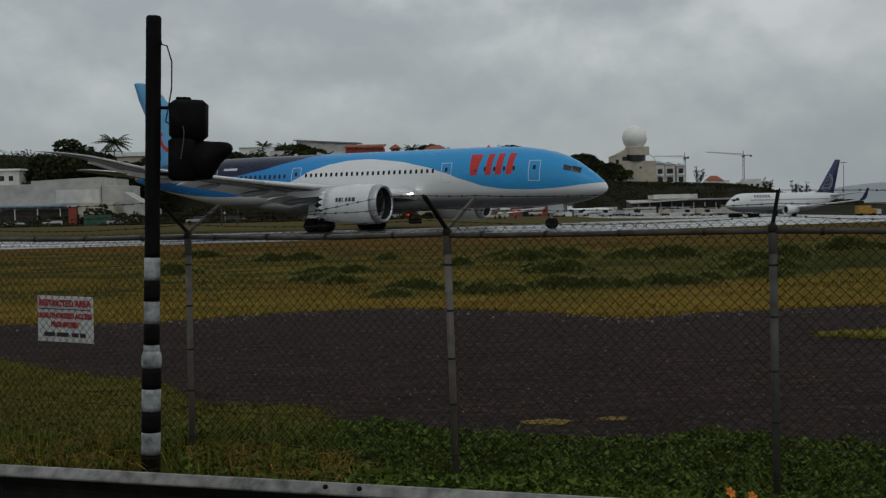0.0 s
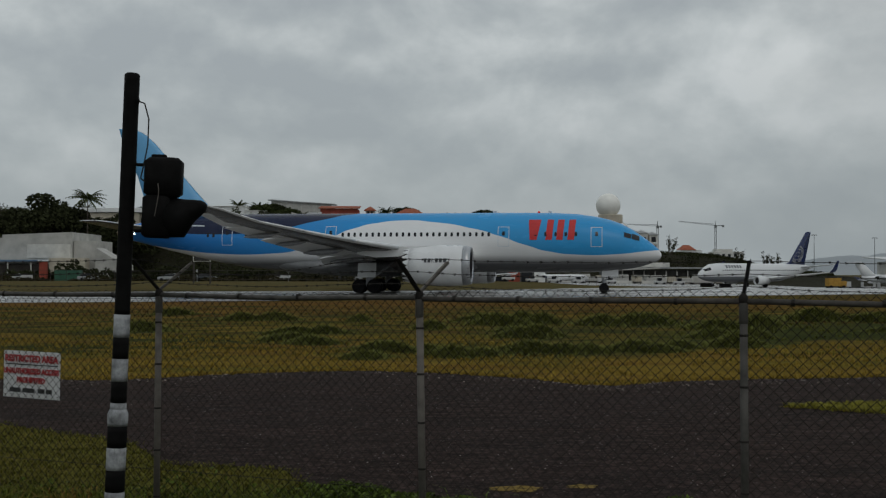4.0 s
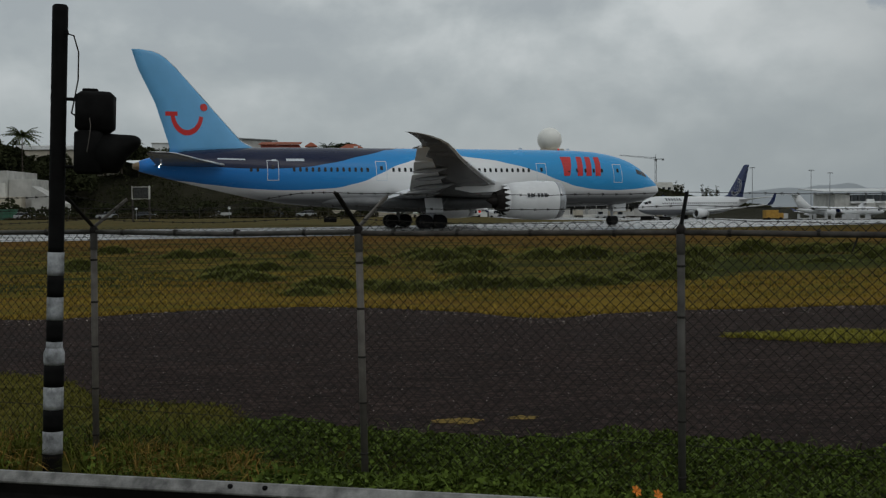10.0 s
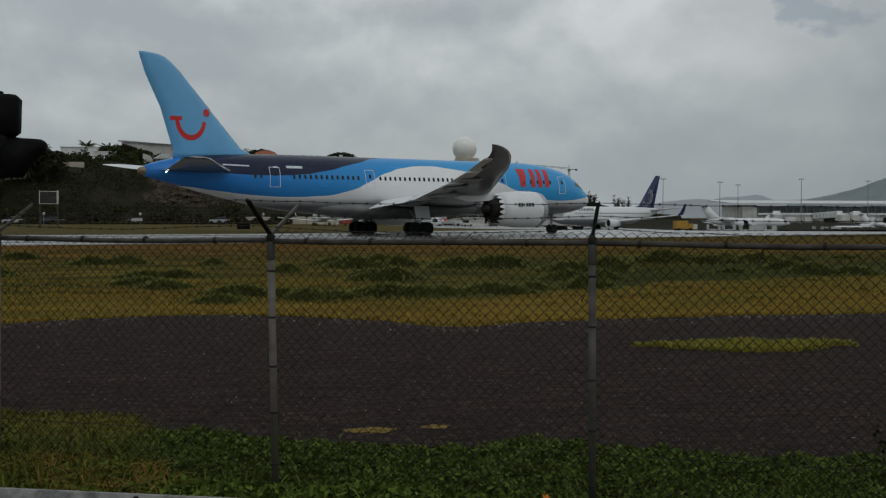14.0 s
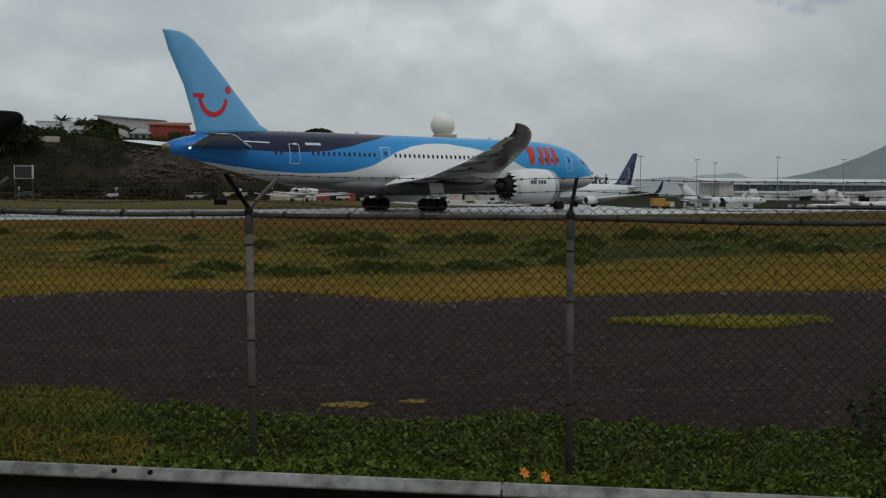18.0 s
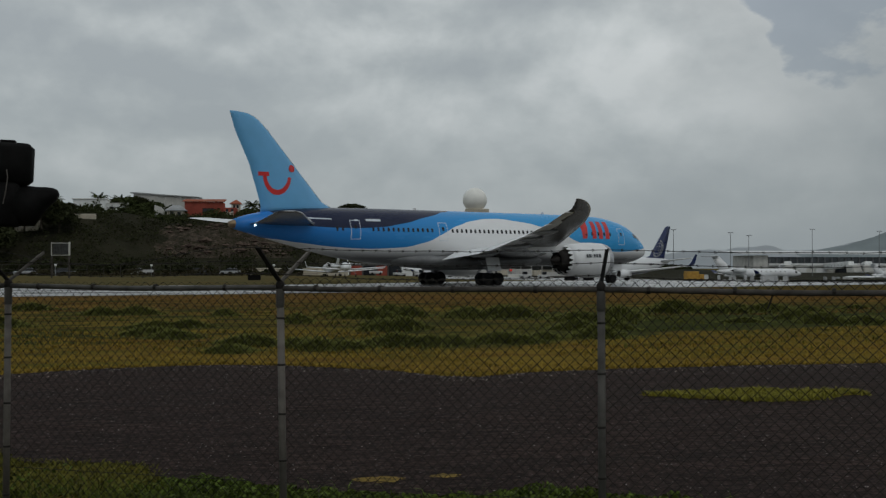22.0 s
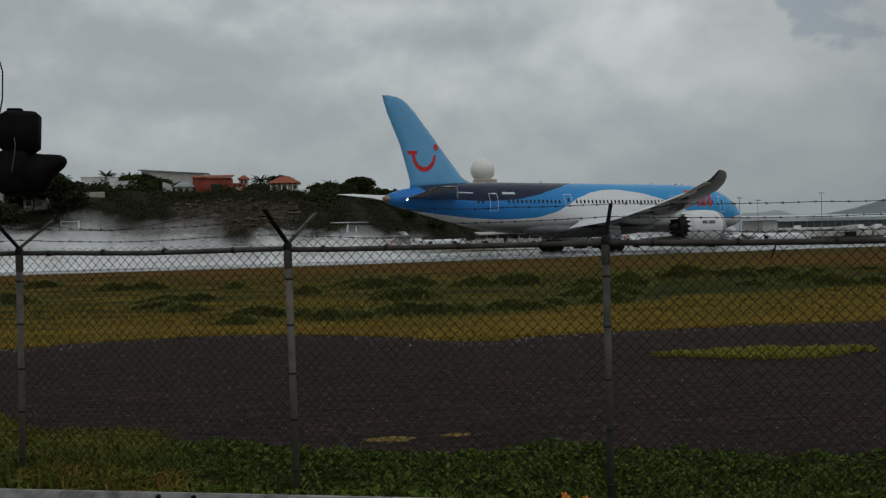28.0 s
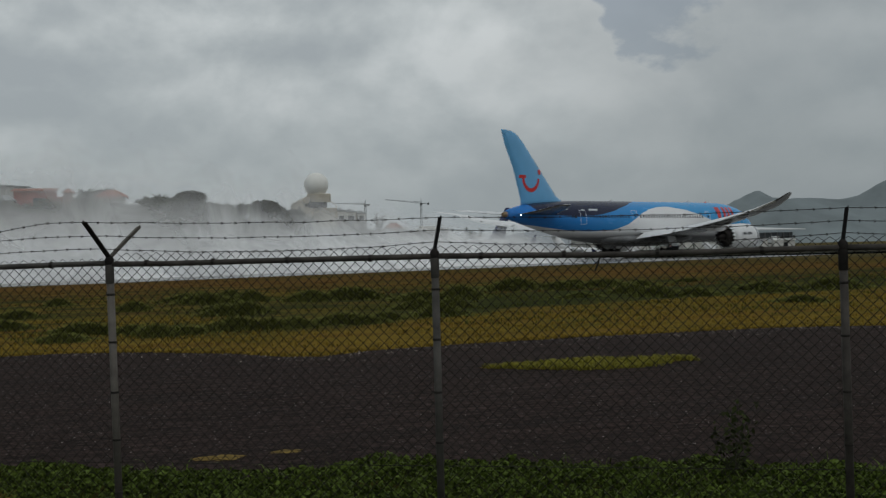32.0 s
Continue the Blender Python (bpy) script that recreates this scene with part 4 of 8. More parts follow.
        for i, (x0, n) in enumerate(((20.1, 5), (11.6, 25), (-5.7, 13), (-12.9 - 3.6, 2))):
            for k in range(n):
                x = x0 - k * 0.61 * (1.6 if i == 0 else 1)
                z0 = 5.78
                c = hull_side(HULL, x, z0, 0.012, side)
                u = (hull_side(HULL, x, z0 + 0.2, 0.012, side) - c).normalized()
                if pane is None:
                    v = [(0.13 * math.cos(a) * (1 if abs(math.cos(a)) < 0.8 else 0.96), 0, 0.22 * math.sin(a)) for a in [2 * math.pi * q / 12 + 0.26 for q in range(12)]]
                    v = [(max(-0.125, min(0.125, p[0] * 1.25)), dy, max(-0.215, min(0.215, p[2] * 1.15))) for dy in (0.0, 0.03) for p in v]
                    f = [tuple(range(12)), tuple(range(23, 11, -1))] + [(q, 12 + q, 12 + (q + 1) % 12, (q + 1) % 12) for q in range(12)]
                    pane = mk("cabin_window", v, f, GLASS_DARK, jet)
                    one = pane
                else:
                    one = again(pane, Matrix.Identity(4), jet)
                one.matrix_basis = Matrix.Translation(c) @ pose(0, 0, 0, math.degrees(math.atan2(-u.y, u.z)) if side < 0 else math.degrees(math.atan2(-u.y, u.z)))
        # doors
        for x, zc, dw, dh in ((22.1, 5.5, 1.12, 1.95), (13.05, 5.55, 1.12, 1.95), (-4.27, 5.65, 1.12, 1.95), (-15.04, 5.7, 1.12, 1.95)):
            d = frame_strip(HULL, x - dw / 2, x + dw / 2, zc - dh / 2, zc + dh / 2, 0.06, 0.012, side).make("door", PALE_LINE, jet, "pale outlined cabin door")
            patch(HULL, [(x - 0.14, zc + 0.1), (x + 0.14, zc + 0.1), (x + 0.14, zc + 0.5), (x - 0.14, zc + 0.5)], 0.014, side, 3).make("door_window", GLASS_DARK, d)
        # red brand shapes, kept as plain slanted bars
        for xa, xb, xc, xd in ((15.62, 16.3, 16.75, 15.5), (17.15, 17.78, 17.98, 17.35), (18.18, 18.82, 19.02, 18.38), (19.28, 19.92, 20.12, 19.48)):
            patch(HULL, [(xa, 5.22), (xb, 5.22), (xc, 7.22), (xd, 7.22)], 0.02, side, 6).make("mark", RED_PLANE, jet, "red painted bar")
        for xa, wd, zz, hh in ((-10.6 - 1.9, 1.75, 7.2 - 0.62, 0.24), (-10.4 - 3.6 + 0.1, 0.45, 6.58, 0.16)):
            patch(HULL, [(xa - 1.2, zz), (xa - 1.2 + wd, zz), (xa - 1.2 + wd, zz + hh), (xa - 1.2, zz + hh)], 0.014, side, 4).make("mark", PALE_LINE, jet)
        patch(HULL, [(-20.2, 6.72), (-17.6, 6.66), (-17.6, 6.78), (-20.2, 6.84)], 0.014, side, 4).make("mark", PALE_LINE, jet)
        # flight deck glazing
        for xa, xb, zl, zh in ((24.75, 25.45, 5.45, 6.0), (25.5, 26.25, 5.25, 5.85)):
            patch(HULL, [(xa, zl + 0.05), (xb, zl - 0.12), (xb, zh - 0.22), (xa, zh)], 0.015, side, 5).make("cockpit_window", GLASS_DARK, jet, "dark cockpit pane")
    # fin
    fin = [(7.3, -15.4, 9.0, 0.5), (7.9, -16.3, 8.05, 0.56), (8.5, -17.5, 7.0, 0.55), (12, -20.62, 4.98, 0.42), (15.2, -23.45, 3.68, 0.28), (16.2, -24.5, 2.95, 0.22), (16.6, -25.1, 2.48, 0.18), (16.86, -25.75, 1.9, 0.13), (17.02, -26.95, 0.78, 0.07)]
    rr = []
    for z, le, ch, th in fin:
        prof = [(0, 0), (0.05, 0.5), (0.2, 0.9), (0.45, 1), (0.75, 0.55), (1, 0.06)]
        pts = [(le - a * ch, b * th, z) for a, b in prof] + [(le - a * ch, -b * th, z) for a, b in prof[:0:-1]]
        rr.append(pts)
    fin_ob = Geo().rings(rr).make("fin", BLUE_PLANE, jet, "light blue tail fin with a red smile mark", True)
    le = Geo()
    for (z0, l0, c0, t0), (z1, l1, c1, t1) in zip(fin[1:-1], fin[2:]):
        le.tube((l0 - 0.02, 0, z0), (l1 - 0.02, 0, z1), 0.05, 0.05, 8)
    le.make("leading_edge", WHITE_PLANE, fin_ob, "pale leading edge", True)

    def fin_side(x, z, side, off):
        le_, ch, th = [lerp_table([(s[0], s[k]) for s in fin], z) for k in (1, 2, 3)]
        a = max(0.0, min(1.0, (le_ - x) / ch))
        return (x, side * (th * lerp_table([(0, 0), (0.05, 0.5), (0.2, 0.9), (0.45, 1), (0.75, 0.55), (1, 0.06)], a) + off), z)

    for side in (-1, 1):
        # smile: an arc, a bar and a dot
        v, f, n = [], [], 22
        for i in range(n + 1):
            a = radians(185 + 165 * i / n)
            for rad in (1.30, 1.72):
                v.append(fin_side(-22.72 + rad * math.cos(a) * 0.88, 11.12 + rad * math.sin(a) * 1.22, side, 0.02))
        f = [(2 * i, 2 * i + 1, 2 * i + 3, 2 * i + 2) for i in range(n)]
        mk("mark", v, f, RED_PLANE, fin_ob, "red painted arc")
        v = [fin_side(x, z, side, 0.02) for z in (10.86, 11.26) for x in (-24.72, -24.15, -23.6)]
        mk("mark", v, [(0, 1, 4, 3), (1, 2, 5, 4)], RED_PLANE, fin_ob, "red painted bar")
        v = [fin_side(-21.15 + 0.36 * math.cos(2 * math.pi * i / 18), 11.69 + 0.36 * math.sin(2 * math.pi * i / 18), side, 0.02) for i in range(18)]
        mk("mark", [(x, y_ + side * 0.04, z) for x, y_, z in v], [tuple(range(18))], RED_PLANE, fin_ob, "red painted dot")
    # nose gear
    ng = Geo().tube((22.8, 0, 0.5), (22.6, 0, 2.6), 0.13, 0.16, 12).tube((22.8, -0.45, 0.5), (22.8, 0.45, 0.5), 0.08, 0.08, 8).tube((22.7, 0, 1.1), (24.2, 0, 2.4), 0.07, 0.07, 8)
    ngo = ng.make("nose_gear", GREY_METAL, jet, "grey twin-wheel nose landing gear")
    for y in (-0.36, 0.36):
        wheel(ngo, 22.8, y, 0.5, 0.34, 1)
    for y in (-0.5, 0.5):
        Geo().box(22.6, 24.2, y - 0.025, y + 0.025, 1.5, 2.35, None, 0.02).make("gear_door", WHITE_PLANE, ngo, "pale nose gear door")
    beacon, dim = glow("beacon_glow", (1.0, 0.05, 0.03), 0.3), glow("beacon_dim", (0.8, 0.04, 0.03), 0.08)
    for x, z in ((16.36, 7.99), (7.26, 1.62)):
        Geo().lathe([(0.14, -0.05), (0.14, 0.08), (0.09, 0.17), (0.02, 0.2)], 12, pose(x, 0, z, 0 if z > 5 else 180)).make("beacon", dim if z > 5 else beacon, jet, "red anti-collision beacon")
    for x, h in ((12, 0.22), (-6, 0.2), (17.5, 0.18)):
        Geo().box(x - 0.25, x + 0.15, -0.02, 0.02, 8.0, 8.0 + h).make("antenna", WHITE_PLANE, jet)
    lamp = glow("landing_light_glow", (1, 0.97, 0.9), 30)
    for side in (-1, 1):
        Geo().lathe([(0.13, 0), (0.13, 0.05), (0.05, 0.08)], 12, pose(9.5, side * 3.3, 3.6, 0, 90, 0)).make("landing_light", lamp, jet, "lit landing light at the wing root")
    return jet


jet = airliner()

# ---- airfield fence ----
SLOPE = Vector((2.247 + 0.014, 8.389 - 9.463, 0)).normalized()
POSTS = [Vector((-9.40, 13.83, 0)), Vector((-6.98, 12.68, 0)), Vector((-4.60, 11.57, 0)), Vector((-2.265, 10.502, 0)), Vector((-0.014, 9.463, 0)), Vector((2.247, 8.389, 0)),
         Vector((4.794, 7.194, 0)), Vector((7.05, 6.12, 0)), Vector((9.3, 5.05, 0))]
RAIL_Z = 1.957
LEAN = [(0, 0), (0, 0), (0, 0), (0.012, 0.0), (-0.035, 0.0), (-0.01, 0), (-0.02, 0), (0, 0), (0, 0)]
RAIL_STEEL = worn("stained_rail_steel", (0.085, 0.079, 0.070), 0.55, 0.15, 7, 0.6, spec=0.35, bump=0.15)
MID_STEEL = worn("dulled_post_steel", (0.082, 0.076, 0.068), 0.65, 0.1, 7, 0.45, spec=0.3, bump=0.1)
ARM_STEEL = worn("rusted_arm_steel", (0.022, 0.019, 0.017), 0.8, 0.0, 9, 0.5, spec=0.15, bump=0.15)
fence = thing("fence", "galvanised chain-link airfield fence with barbed wire on top", "fence")
post_tops = []
for i, (p, ln) in enumerate(zip(POSTS, LEAN)):
    g = Geo()
    top = p + Vector((0, 0, RAIL_Z + 0.02))
    foot = p + Vector((-ln[0], ln[1], -0.1))
    g.tube(foot, top, 0.028, 0.028, 12)
    post = g.make("post", STEEL if i < 5 else MID_STEEL if i == 5 else DARK_STEEL, fence, "galvanised steel fence post" if i < 5 else "dark weathered fence post", True)
    for z in (0.22, 0.62, 0.98, 1.36, 1.72):
        c = foot.lerp(top, (z + 0.1) / (RAIL_Z + 0.12))
        Geo().lathe([(0.0300, -0.008), (0.0325, -0.004), (0.0325, 0.004), (0.0300, 0.008)], 10, Matrix.Translation(c)).make("tie", WIRE, post)
    Geo().lathe([(0.0290, -0.175), (0.0322, -0.170), (0.0322, -0.035), (0.0300, 0.0)], 12, Matrix.Translation(top)).make("sleeve", ARM_STEEL if i > 5 else MID_STEEL, post, "dull steel sleeve at the post top", True)
    Geo().lathe([(0.030, -0.035), (0.034, -0.028), (0.034, 0.012), (0.018, 0.034), (0.004, 0.038)], 12, Matrix.Translation(top)).make("cap", ARM_STEEL, post, "dark cast post cap", True)
    if i <= 4:
        arms = [Vector((-0.17, -0.25, 0.265)), Vector((0.225, 0.28, 0.235))]
    elif i == 5:
        arms = [Vector((0.11, 0.24, 0.245))]
    else:
        arms = [Vector((0.17, 0.20, 0.235))]
    for k, a in enumerate(arms):
        b = top + Vector((0, 0, 0.02))
        q = a.to_track_quat("Z", "Y").to_matrix().to_4x4()
        w = 0.020 if len(arms) > 1 else 0.013
        Geo().box(-w, w, -0.006, 0.006, 0, a.length).box(-w, -w + 0.006, -0.006, 0.02, 0, a.length).make("arm", BLACK if i > 4 else ARM_STEEL if k == 0 else STEEL, post, "pressed steel barbed-wire arm").matrix_basis = Matrix.Translation(b) @ q
    post_tops.append((top, arms[0]))


def bent(pts, r, n):
    """One bent pipe along points in a nearly level line."""
    u = (pts[-1] - pts[0]).normalized()
    q = u.to_track_quat("Z", "Y")
    return Geo().rings([[p + q @ Vector((r * math.cos(2 * math.pi * i / n), r * math.sin(2 * math.pi * i / n), 0)) for i in range(n)] for p in pts])


def wire_diamonds(a, b, z0, z1, pitch=0.079, tall=0.079, r=0.0025):
    """Woven mesh between two posts: zigzag wires side by side, each hooked into the next."""
    d = (b - a)
    n = int(d.length / (pitch / 2))
    u = d.normalized()
    across = Vector((-u.y, u.x, 0))
    half = tall / 2
    rows = int((z1 - z0) / half)
    v, f = [], []
    for i in range(n):
        o = len(v)
        for k in range(rows + 1):
            s = (i + ((k + i) % 2)) * d.length / n
            wob = 0.006 * noise.noise(Vector((s * 3 + a.x * 2, k * 0.11, 0.3)))
            c = a + u * (s + wob) + across * (0.035 + 0.003 * ((k % 2) * 2 - 1) + 0.012 * noise.noise(Vector((s * 1.2, k * 0.06, 5)))) + Vector((0, 0, z0 + k * half))
            if k == rows:
                c += Vector((0, 0, -0.012))
            for dx, dz in ((r, 0), (-r * 0.5, r), (-r * 0.5, -r)):
                v.append(tuple(c + across * dx + u * dz * 1.35))
        for k in range(rows):
            for q in range(3):
                e = (q + 1) % 3
                f.append((o + k * 3 + q, o + k * 3 + e, o + (k + 1) * 3 + e, o + (k + 1) * 3 + q))
    return v, f


for i, (a, b) in enumerate(zip(POSTS, POSTS[1:])):
    v, f = wire_diamonds(a, b, 0.03, RAIL_Z + (0.105 if i > 3 else 0.072))
    tagged(mk("mesh_panel", v, f, WIRE, fence, "woven wire diamond mesh"), kind="stuff")
    sag = [-0.016, -0.024, -0.020, -0.014, -0.010, -0.004, 0.0] if i == 4 else [0.0, -0.004, -0.012, -0.016, -0.012, -0.004, 0.0]
    pts = [a.lerp(b, k / 6) + Vector((0, 0, RAIL_Z + s * (1 if i % 2 else 0.5))) for k, s in enumerate(sag)]
    rail = bent(pts, 0.0215, 10).make("rail", RAIL_STEEL if i < 4 else DARK_STEEL, fence, "galvanised top rail", True)
    for k in (0.12, 0.33, 0.56, 0.81):
        c = a.lerp(b, k) + Vector((0, 0, RAIL_Z - 0.005))
        Geo().tube(c - SLOPE * 0.012, c + SLOPE * 0.012, 0.0265, 0.0265, 8).make("tie", WIRE, rail)
    # a bottom tension wire
    Geo().tube(a + Vector((0, 0, 0.45)), b + Vector((0, 0, 0.45)), 0.0025, 0.0025, 4).make("tension_wire", WIRE, fence)
    for k, h in enumerate((1.0, 0.62, 0.26)):
        (ta, aa), (tb, ab) = post_tops[i], post_tops[i + 1]
        p0, p1 = ta + aa * h + Vector((0, 0, 0.02)), tb + ab * h + Vector((0, 0, 0.02))
        drop = (0.13 if k == 0 else 0.03) if i == 3 else (0.02 + 0.012 * k)
        n = 26
        pts = []
        for j in range(n + 1):
            s = j / n
            c = p0.lerp(p1, s)
            fall = drop * (4 * s * (1 - s)) if i != 3 else drop * math.sin(math.pi * min(1, s * 1.12)) ** 1.4 if s < 0.9 else 0
            pts.append(c + Vector((0, 0, -fall + 0.006 * noise.noise(Vector((s * 9, k, i))))))
        g = Geo().path(pts, 0.0024, 4)
        for j in range(1, n):
            c = pts[j]
            e = Vector((0.007, 0.003, 0.010))
            g.tube(c - e, c + e, 0.003, 0.0014, 4).tube(c - Vector((0.009, 0, -0.008)), c + Vector((0.009, 0, -0.008)), 0.003, 0.0014, 4)
        g.make("barbed_wire", WIRE, fence, "rusty barbed wire strand")

# loose wire end on the rail
Geo().path([Vector((3.33, 7.92, 1.97)), Vector((3.31, 7.9, 1.9)), Vector((3.28, 7.9, 1.83))], 0.006, 6).make("loose_wire", WIRE, fence)

# ---- warning sign on the fence ----
SIGN_WHITE = worn("sign_white", (0.70, 0.70, 0.70), 0.45, 0.0, 6, 0.2)
SIGN_RED = worn("sign_red", (0.50, 0.045, 0.05), 0.5, 0.0, 8, 0.25)
SIGN_BLACK = worn("sign_black", (0.03, 0.03, 0.03), 0.5, 0.0, 8, 0.25)


def board_text(words, size, x, z, mat, parent, wide=1.0):
    c = bpy.data.curves.new("lettering", "FONT")
    c.body, c.size, c.align_x, c.align_y, c.extrude, c.offset = words, size, "CENTER", "CENTER", 0.0015, 0.0035
    tmp = new("lettering", c)
    me = bpy.data.meshes.new_from_object(tmp.evaluated_get(bpy.context.evaluated_depsgraph_get()))
    bpy.data.objects.remove(tmp)
    me.materials.append(mat)
    ob = new("lettering", me)
    ob.parent = parent
    ob.matrix_basis = Matrix.Translation((x, -0.008, z)) @ pose(0, 0, 0, 90) @ Matrix.Diagonal((wide, 1, 1, 1))
    return ob


sign = thing("warning_sign", "white warning sign with red lettering wired to the fence", "sign",
             Matrix.Translation((-3.575, 11.195, 1.205)) @ pose(0, 0, 0, 0, 1.0, math.degrees(math.atan2(SLOPE.y, SLOPE.x))))
Geo().box(-0.335, 0.335, 0, 0.006, -0.215, 0.215, None, 0.002).make("board", SIGN_WHITE, sign, "white sheet metal board")
board_text("RESTRICTED AREA", 0.082, 0, 0.145, SIGN_RED, sign, 0.92)
Geo().box(-0.31, 0.31, -0.004, 0, 0.088, 0.096).make("rule", SIGN_BLACK, sign)
board_text("UNAUTHORIZED ACCESS", 0.066, 0, 0.03, SIGN_RED, sign, 0.86)
board_text("PROHIBITED", 0.066, 0, -0.052, SIGN_RED, sign, 0.9)
for x, w in ((-0.19, 0.13), (-0.03, 0.14), (0.12, 0.08), (0.21, 0.07)):
    Geo().box(x - w / 2, x + w / 2, -0.004, 0, -0.165, -0.125).make("mark", SIGN_BLACK, sign)
for x in (-0.31, 0.31):
    for z in (-0.19, 0.19):
        Geo().lathe([(0.006, 0), (0.006, 0.006)], 8, pose(x, 0, z, 90)).make("bolt", STEEL, sign)

# ---- old traffic signal on a banded pole ----
signal = thing("traffic_signal", "old black traffic signal on a black and white banded pole", "traffic light", Matrix.Translation((-2.52, 9.985, 0)) @ pose(0, 0, 0, -0.4, 1.95, 0))
EDGES = [-0.05, 0.172, 0.355, 0.532, 0.716, 0.895, 1.082, 1.257, 1.443, 1.618, 1.806, 3.785]
for k, (z0, z1) in enumerate(zip(EDGES, EDGES[1:])):
    dark = k % 2 == 0 and k != 11
    r0 = 0.0795 if z1 < 0.95 else 0.0655 if z1 < 3 else 0.0625
    n_ = max(3, int((z1 - z0) / 0.045))
    prof = [(r0 + 0.0022 * noise.noise(Vector((z0 * 9 + q * 0.9, k, 2))), z0 + (z1 - z0) * q / n_) for q in range(n_ + 1)]
    Geo().lathe(prof, 22).make("band" if z1 < 3 else "pole", BLACK if dark else WHITE_BAND, signal, "", True)
Geo().lathe([(0.066, 1.03), (0.078, 1.005), (0.0835, 0.99), (0.0835, 0.925), (0.0795, 0.893)], 22).make("collar", WHITE_BAND, signal, "scuffed white pipe collar", True)
for z, w, a0 in ((0.64, 0.030, 255), (0.26, 0.026, 250)):
    v = []
    for dz in (-0.075, 0.075):
        for da in (-1, 1):
            a = radians(a0) + da * w / 0.08
            rr_ = (0.0825 if z < 0.95 else 0.0685)
            v.append((rr_ * math.cos(a), rr_ * math.sin(a), z + dz * (1 if da > 0 else 0.86)))
    mk("paint_patch", v, [(0, 1, 3, 2)], WHITE_BAND, signal, "thick flake of fresher white paint")
Geo().lathe([(0.0625, 3.783), (0.05, 3.80), (0.01, 3.805)], 18).make("cap", BLACK, signal)
upper = Geo().box(-0.15, 0.15, -0.10, 0.10, -0.165, 0.165, pose(0.295, 0.0, 2.945), 0.035).make("housing", BLACK, signal, "black signal housing", True)
Geo().box(-0.06, 0.06, -0.03, 0.03, 0.155, 0.19, pose(0.25, 0.0, 2.945), 0.008).make("bracket", BLACK, upper)
lower = Geo().box(-0.12, 0.10, -0.11, 0.11, -0.175, 0.175, pose(0.265, 0.0, 2.62), 0.025).make("housing", BLACK, signal, "black signal housing with a long hood", True)
rr = []
for x, w, lo, hi in ((0.33, 0.125, 2.452, 2.785), (0.48, 0.122, 2.458, 2.772), (0.555, 0.112, 2.585, 2.772), (0.61, 0.095, 2.640, 2.768), (0.642, 0.07, 2.672, 2.754), (0.656, 0.03, 2.70, 2.735)):
    rr.append([(x, w * math.cos(2 * math.pi * i / 20), (lo + hi) / 2 + (hi - lo) / 2 * math.sin(2 * math.pi * i / 20)) for i in range(20)])
Geo().rings(rr).make("hood", BLACK, lower, "black tapering lamp hood", True)
for z in (2.50, 3.045):
    Geo().tube((0.0, 0, z), (0.17, 0, z), 0.014, 0.014, 8).make("bracket", BLACK, signal, "mounting arm")
Geo().path([Vector(p) for p in ((0.05, -0.03, 3.57), (0.12, -0.04, 3.55), (0.16, -0.04, 3.42), (0.16, -0.04, 3.2), (0.13, -0.04, 3.02), (0.115, -0.05, 2.93), (0.16, -0.08, 2.9))], 0.006, 6).make("cable", WIRE, signal, "thin loose cable")
Geo().path([Vector(p) for p in ((0.27, -0.11, 2.89), (0.283, -0.12, 2.83), (0.275, -0.12, 2.74), (0.255, -0.115, 2.62))], 0.0038, 6).make("cable", STEEL, signal, "pale thin cable")
Geo().lathe([(0.012, -0.02), (0.016, 0), (0.012, 0.02)], 8, pose(0.062, -0.03, 3.57)).make("cable_clamp", BLACK, signal)

# ---- guardrail at the roadside ----
barrier = thing("guardrail", "guardrail with a scuffed galvanised top and a painted-dark shaded face along the road", "guardrail")
ga, gb = Vector((-2.61, 6.90, 0)), Vector((0.47, 5.90, 0))
gu = (gb - ga).normalized()
gn = Vector((gu.y, -gu.x, 0))
if gn.y > 0:
    gn = -gn
PROF = [(0.0, 0.730), (0.010, 0.748), (0.024, 0.746), (0.056, 0.710), (0.062, 0.700), (0.060, 0.692), (0.054, 0.688)]
FACE = [(0.050, 0.690), (0.012, 0.626), (0.006, 0.60), (0.010, 0.50), (0.030, 0.44), (0.030, 0.42), (0.0, 0.395)]
BEAM = worn("guardrail_zinc", (0.27, 0.263, 0.25), 0.6, 0.1, 9, 0.7, bump=0.25)
# near-black colour stands in for the shade on the beam below its flange
SHADED_FACE = worn("beam_face_shade", (0.016, 0.014, 0.014), 0.75, 0.0, 5, 0.6, spec=0.15, bump=0.15)
s0 = -12.0
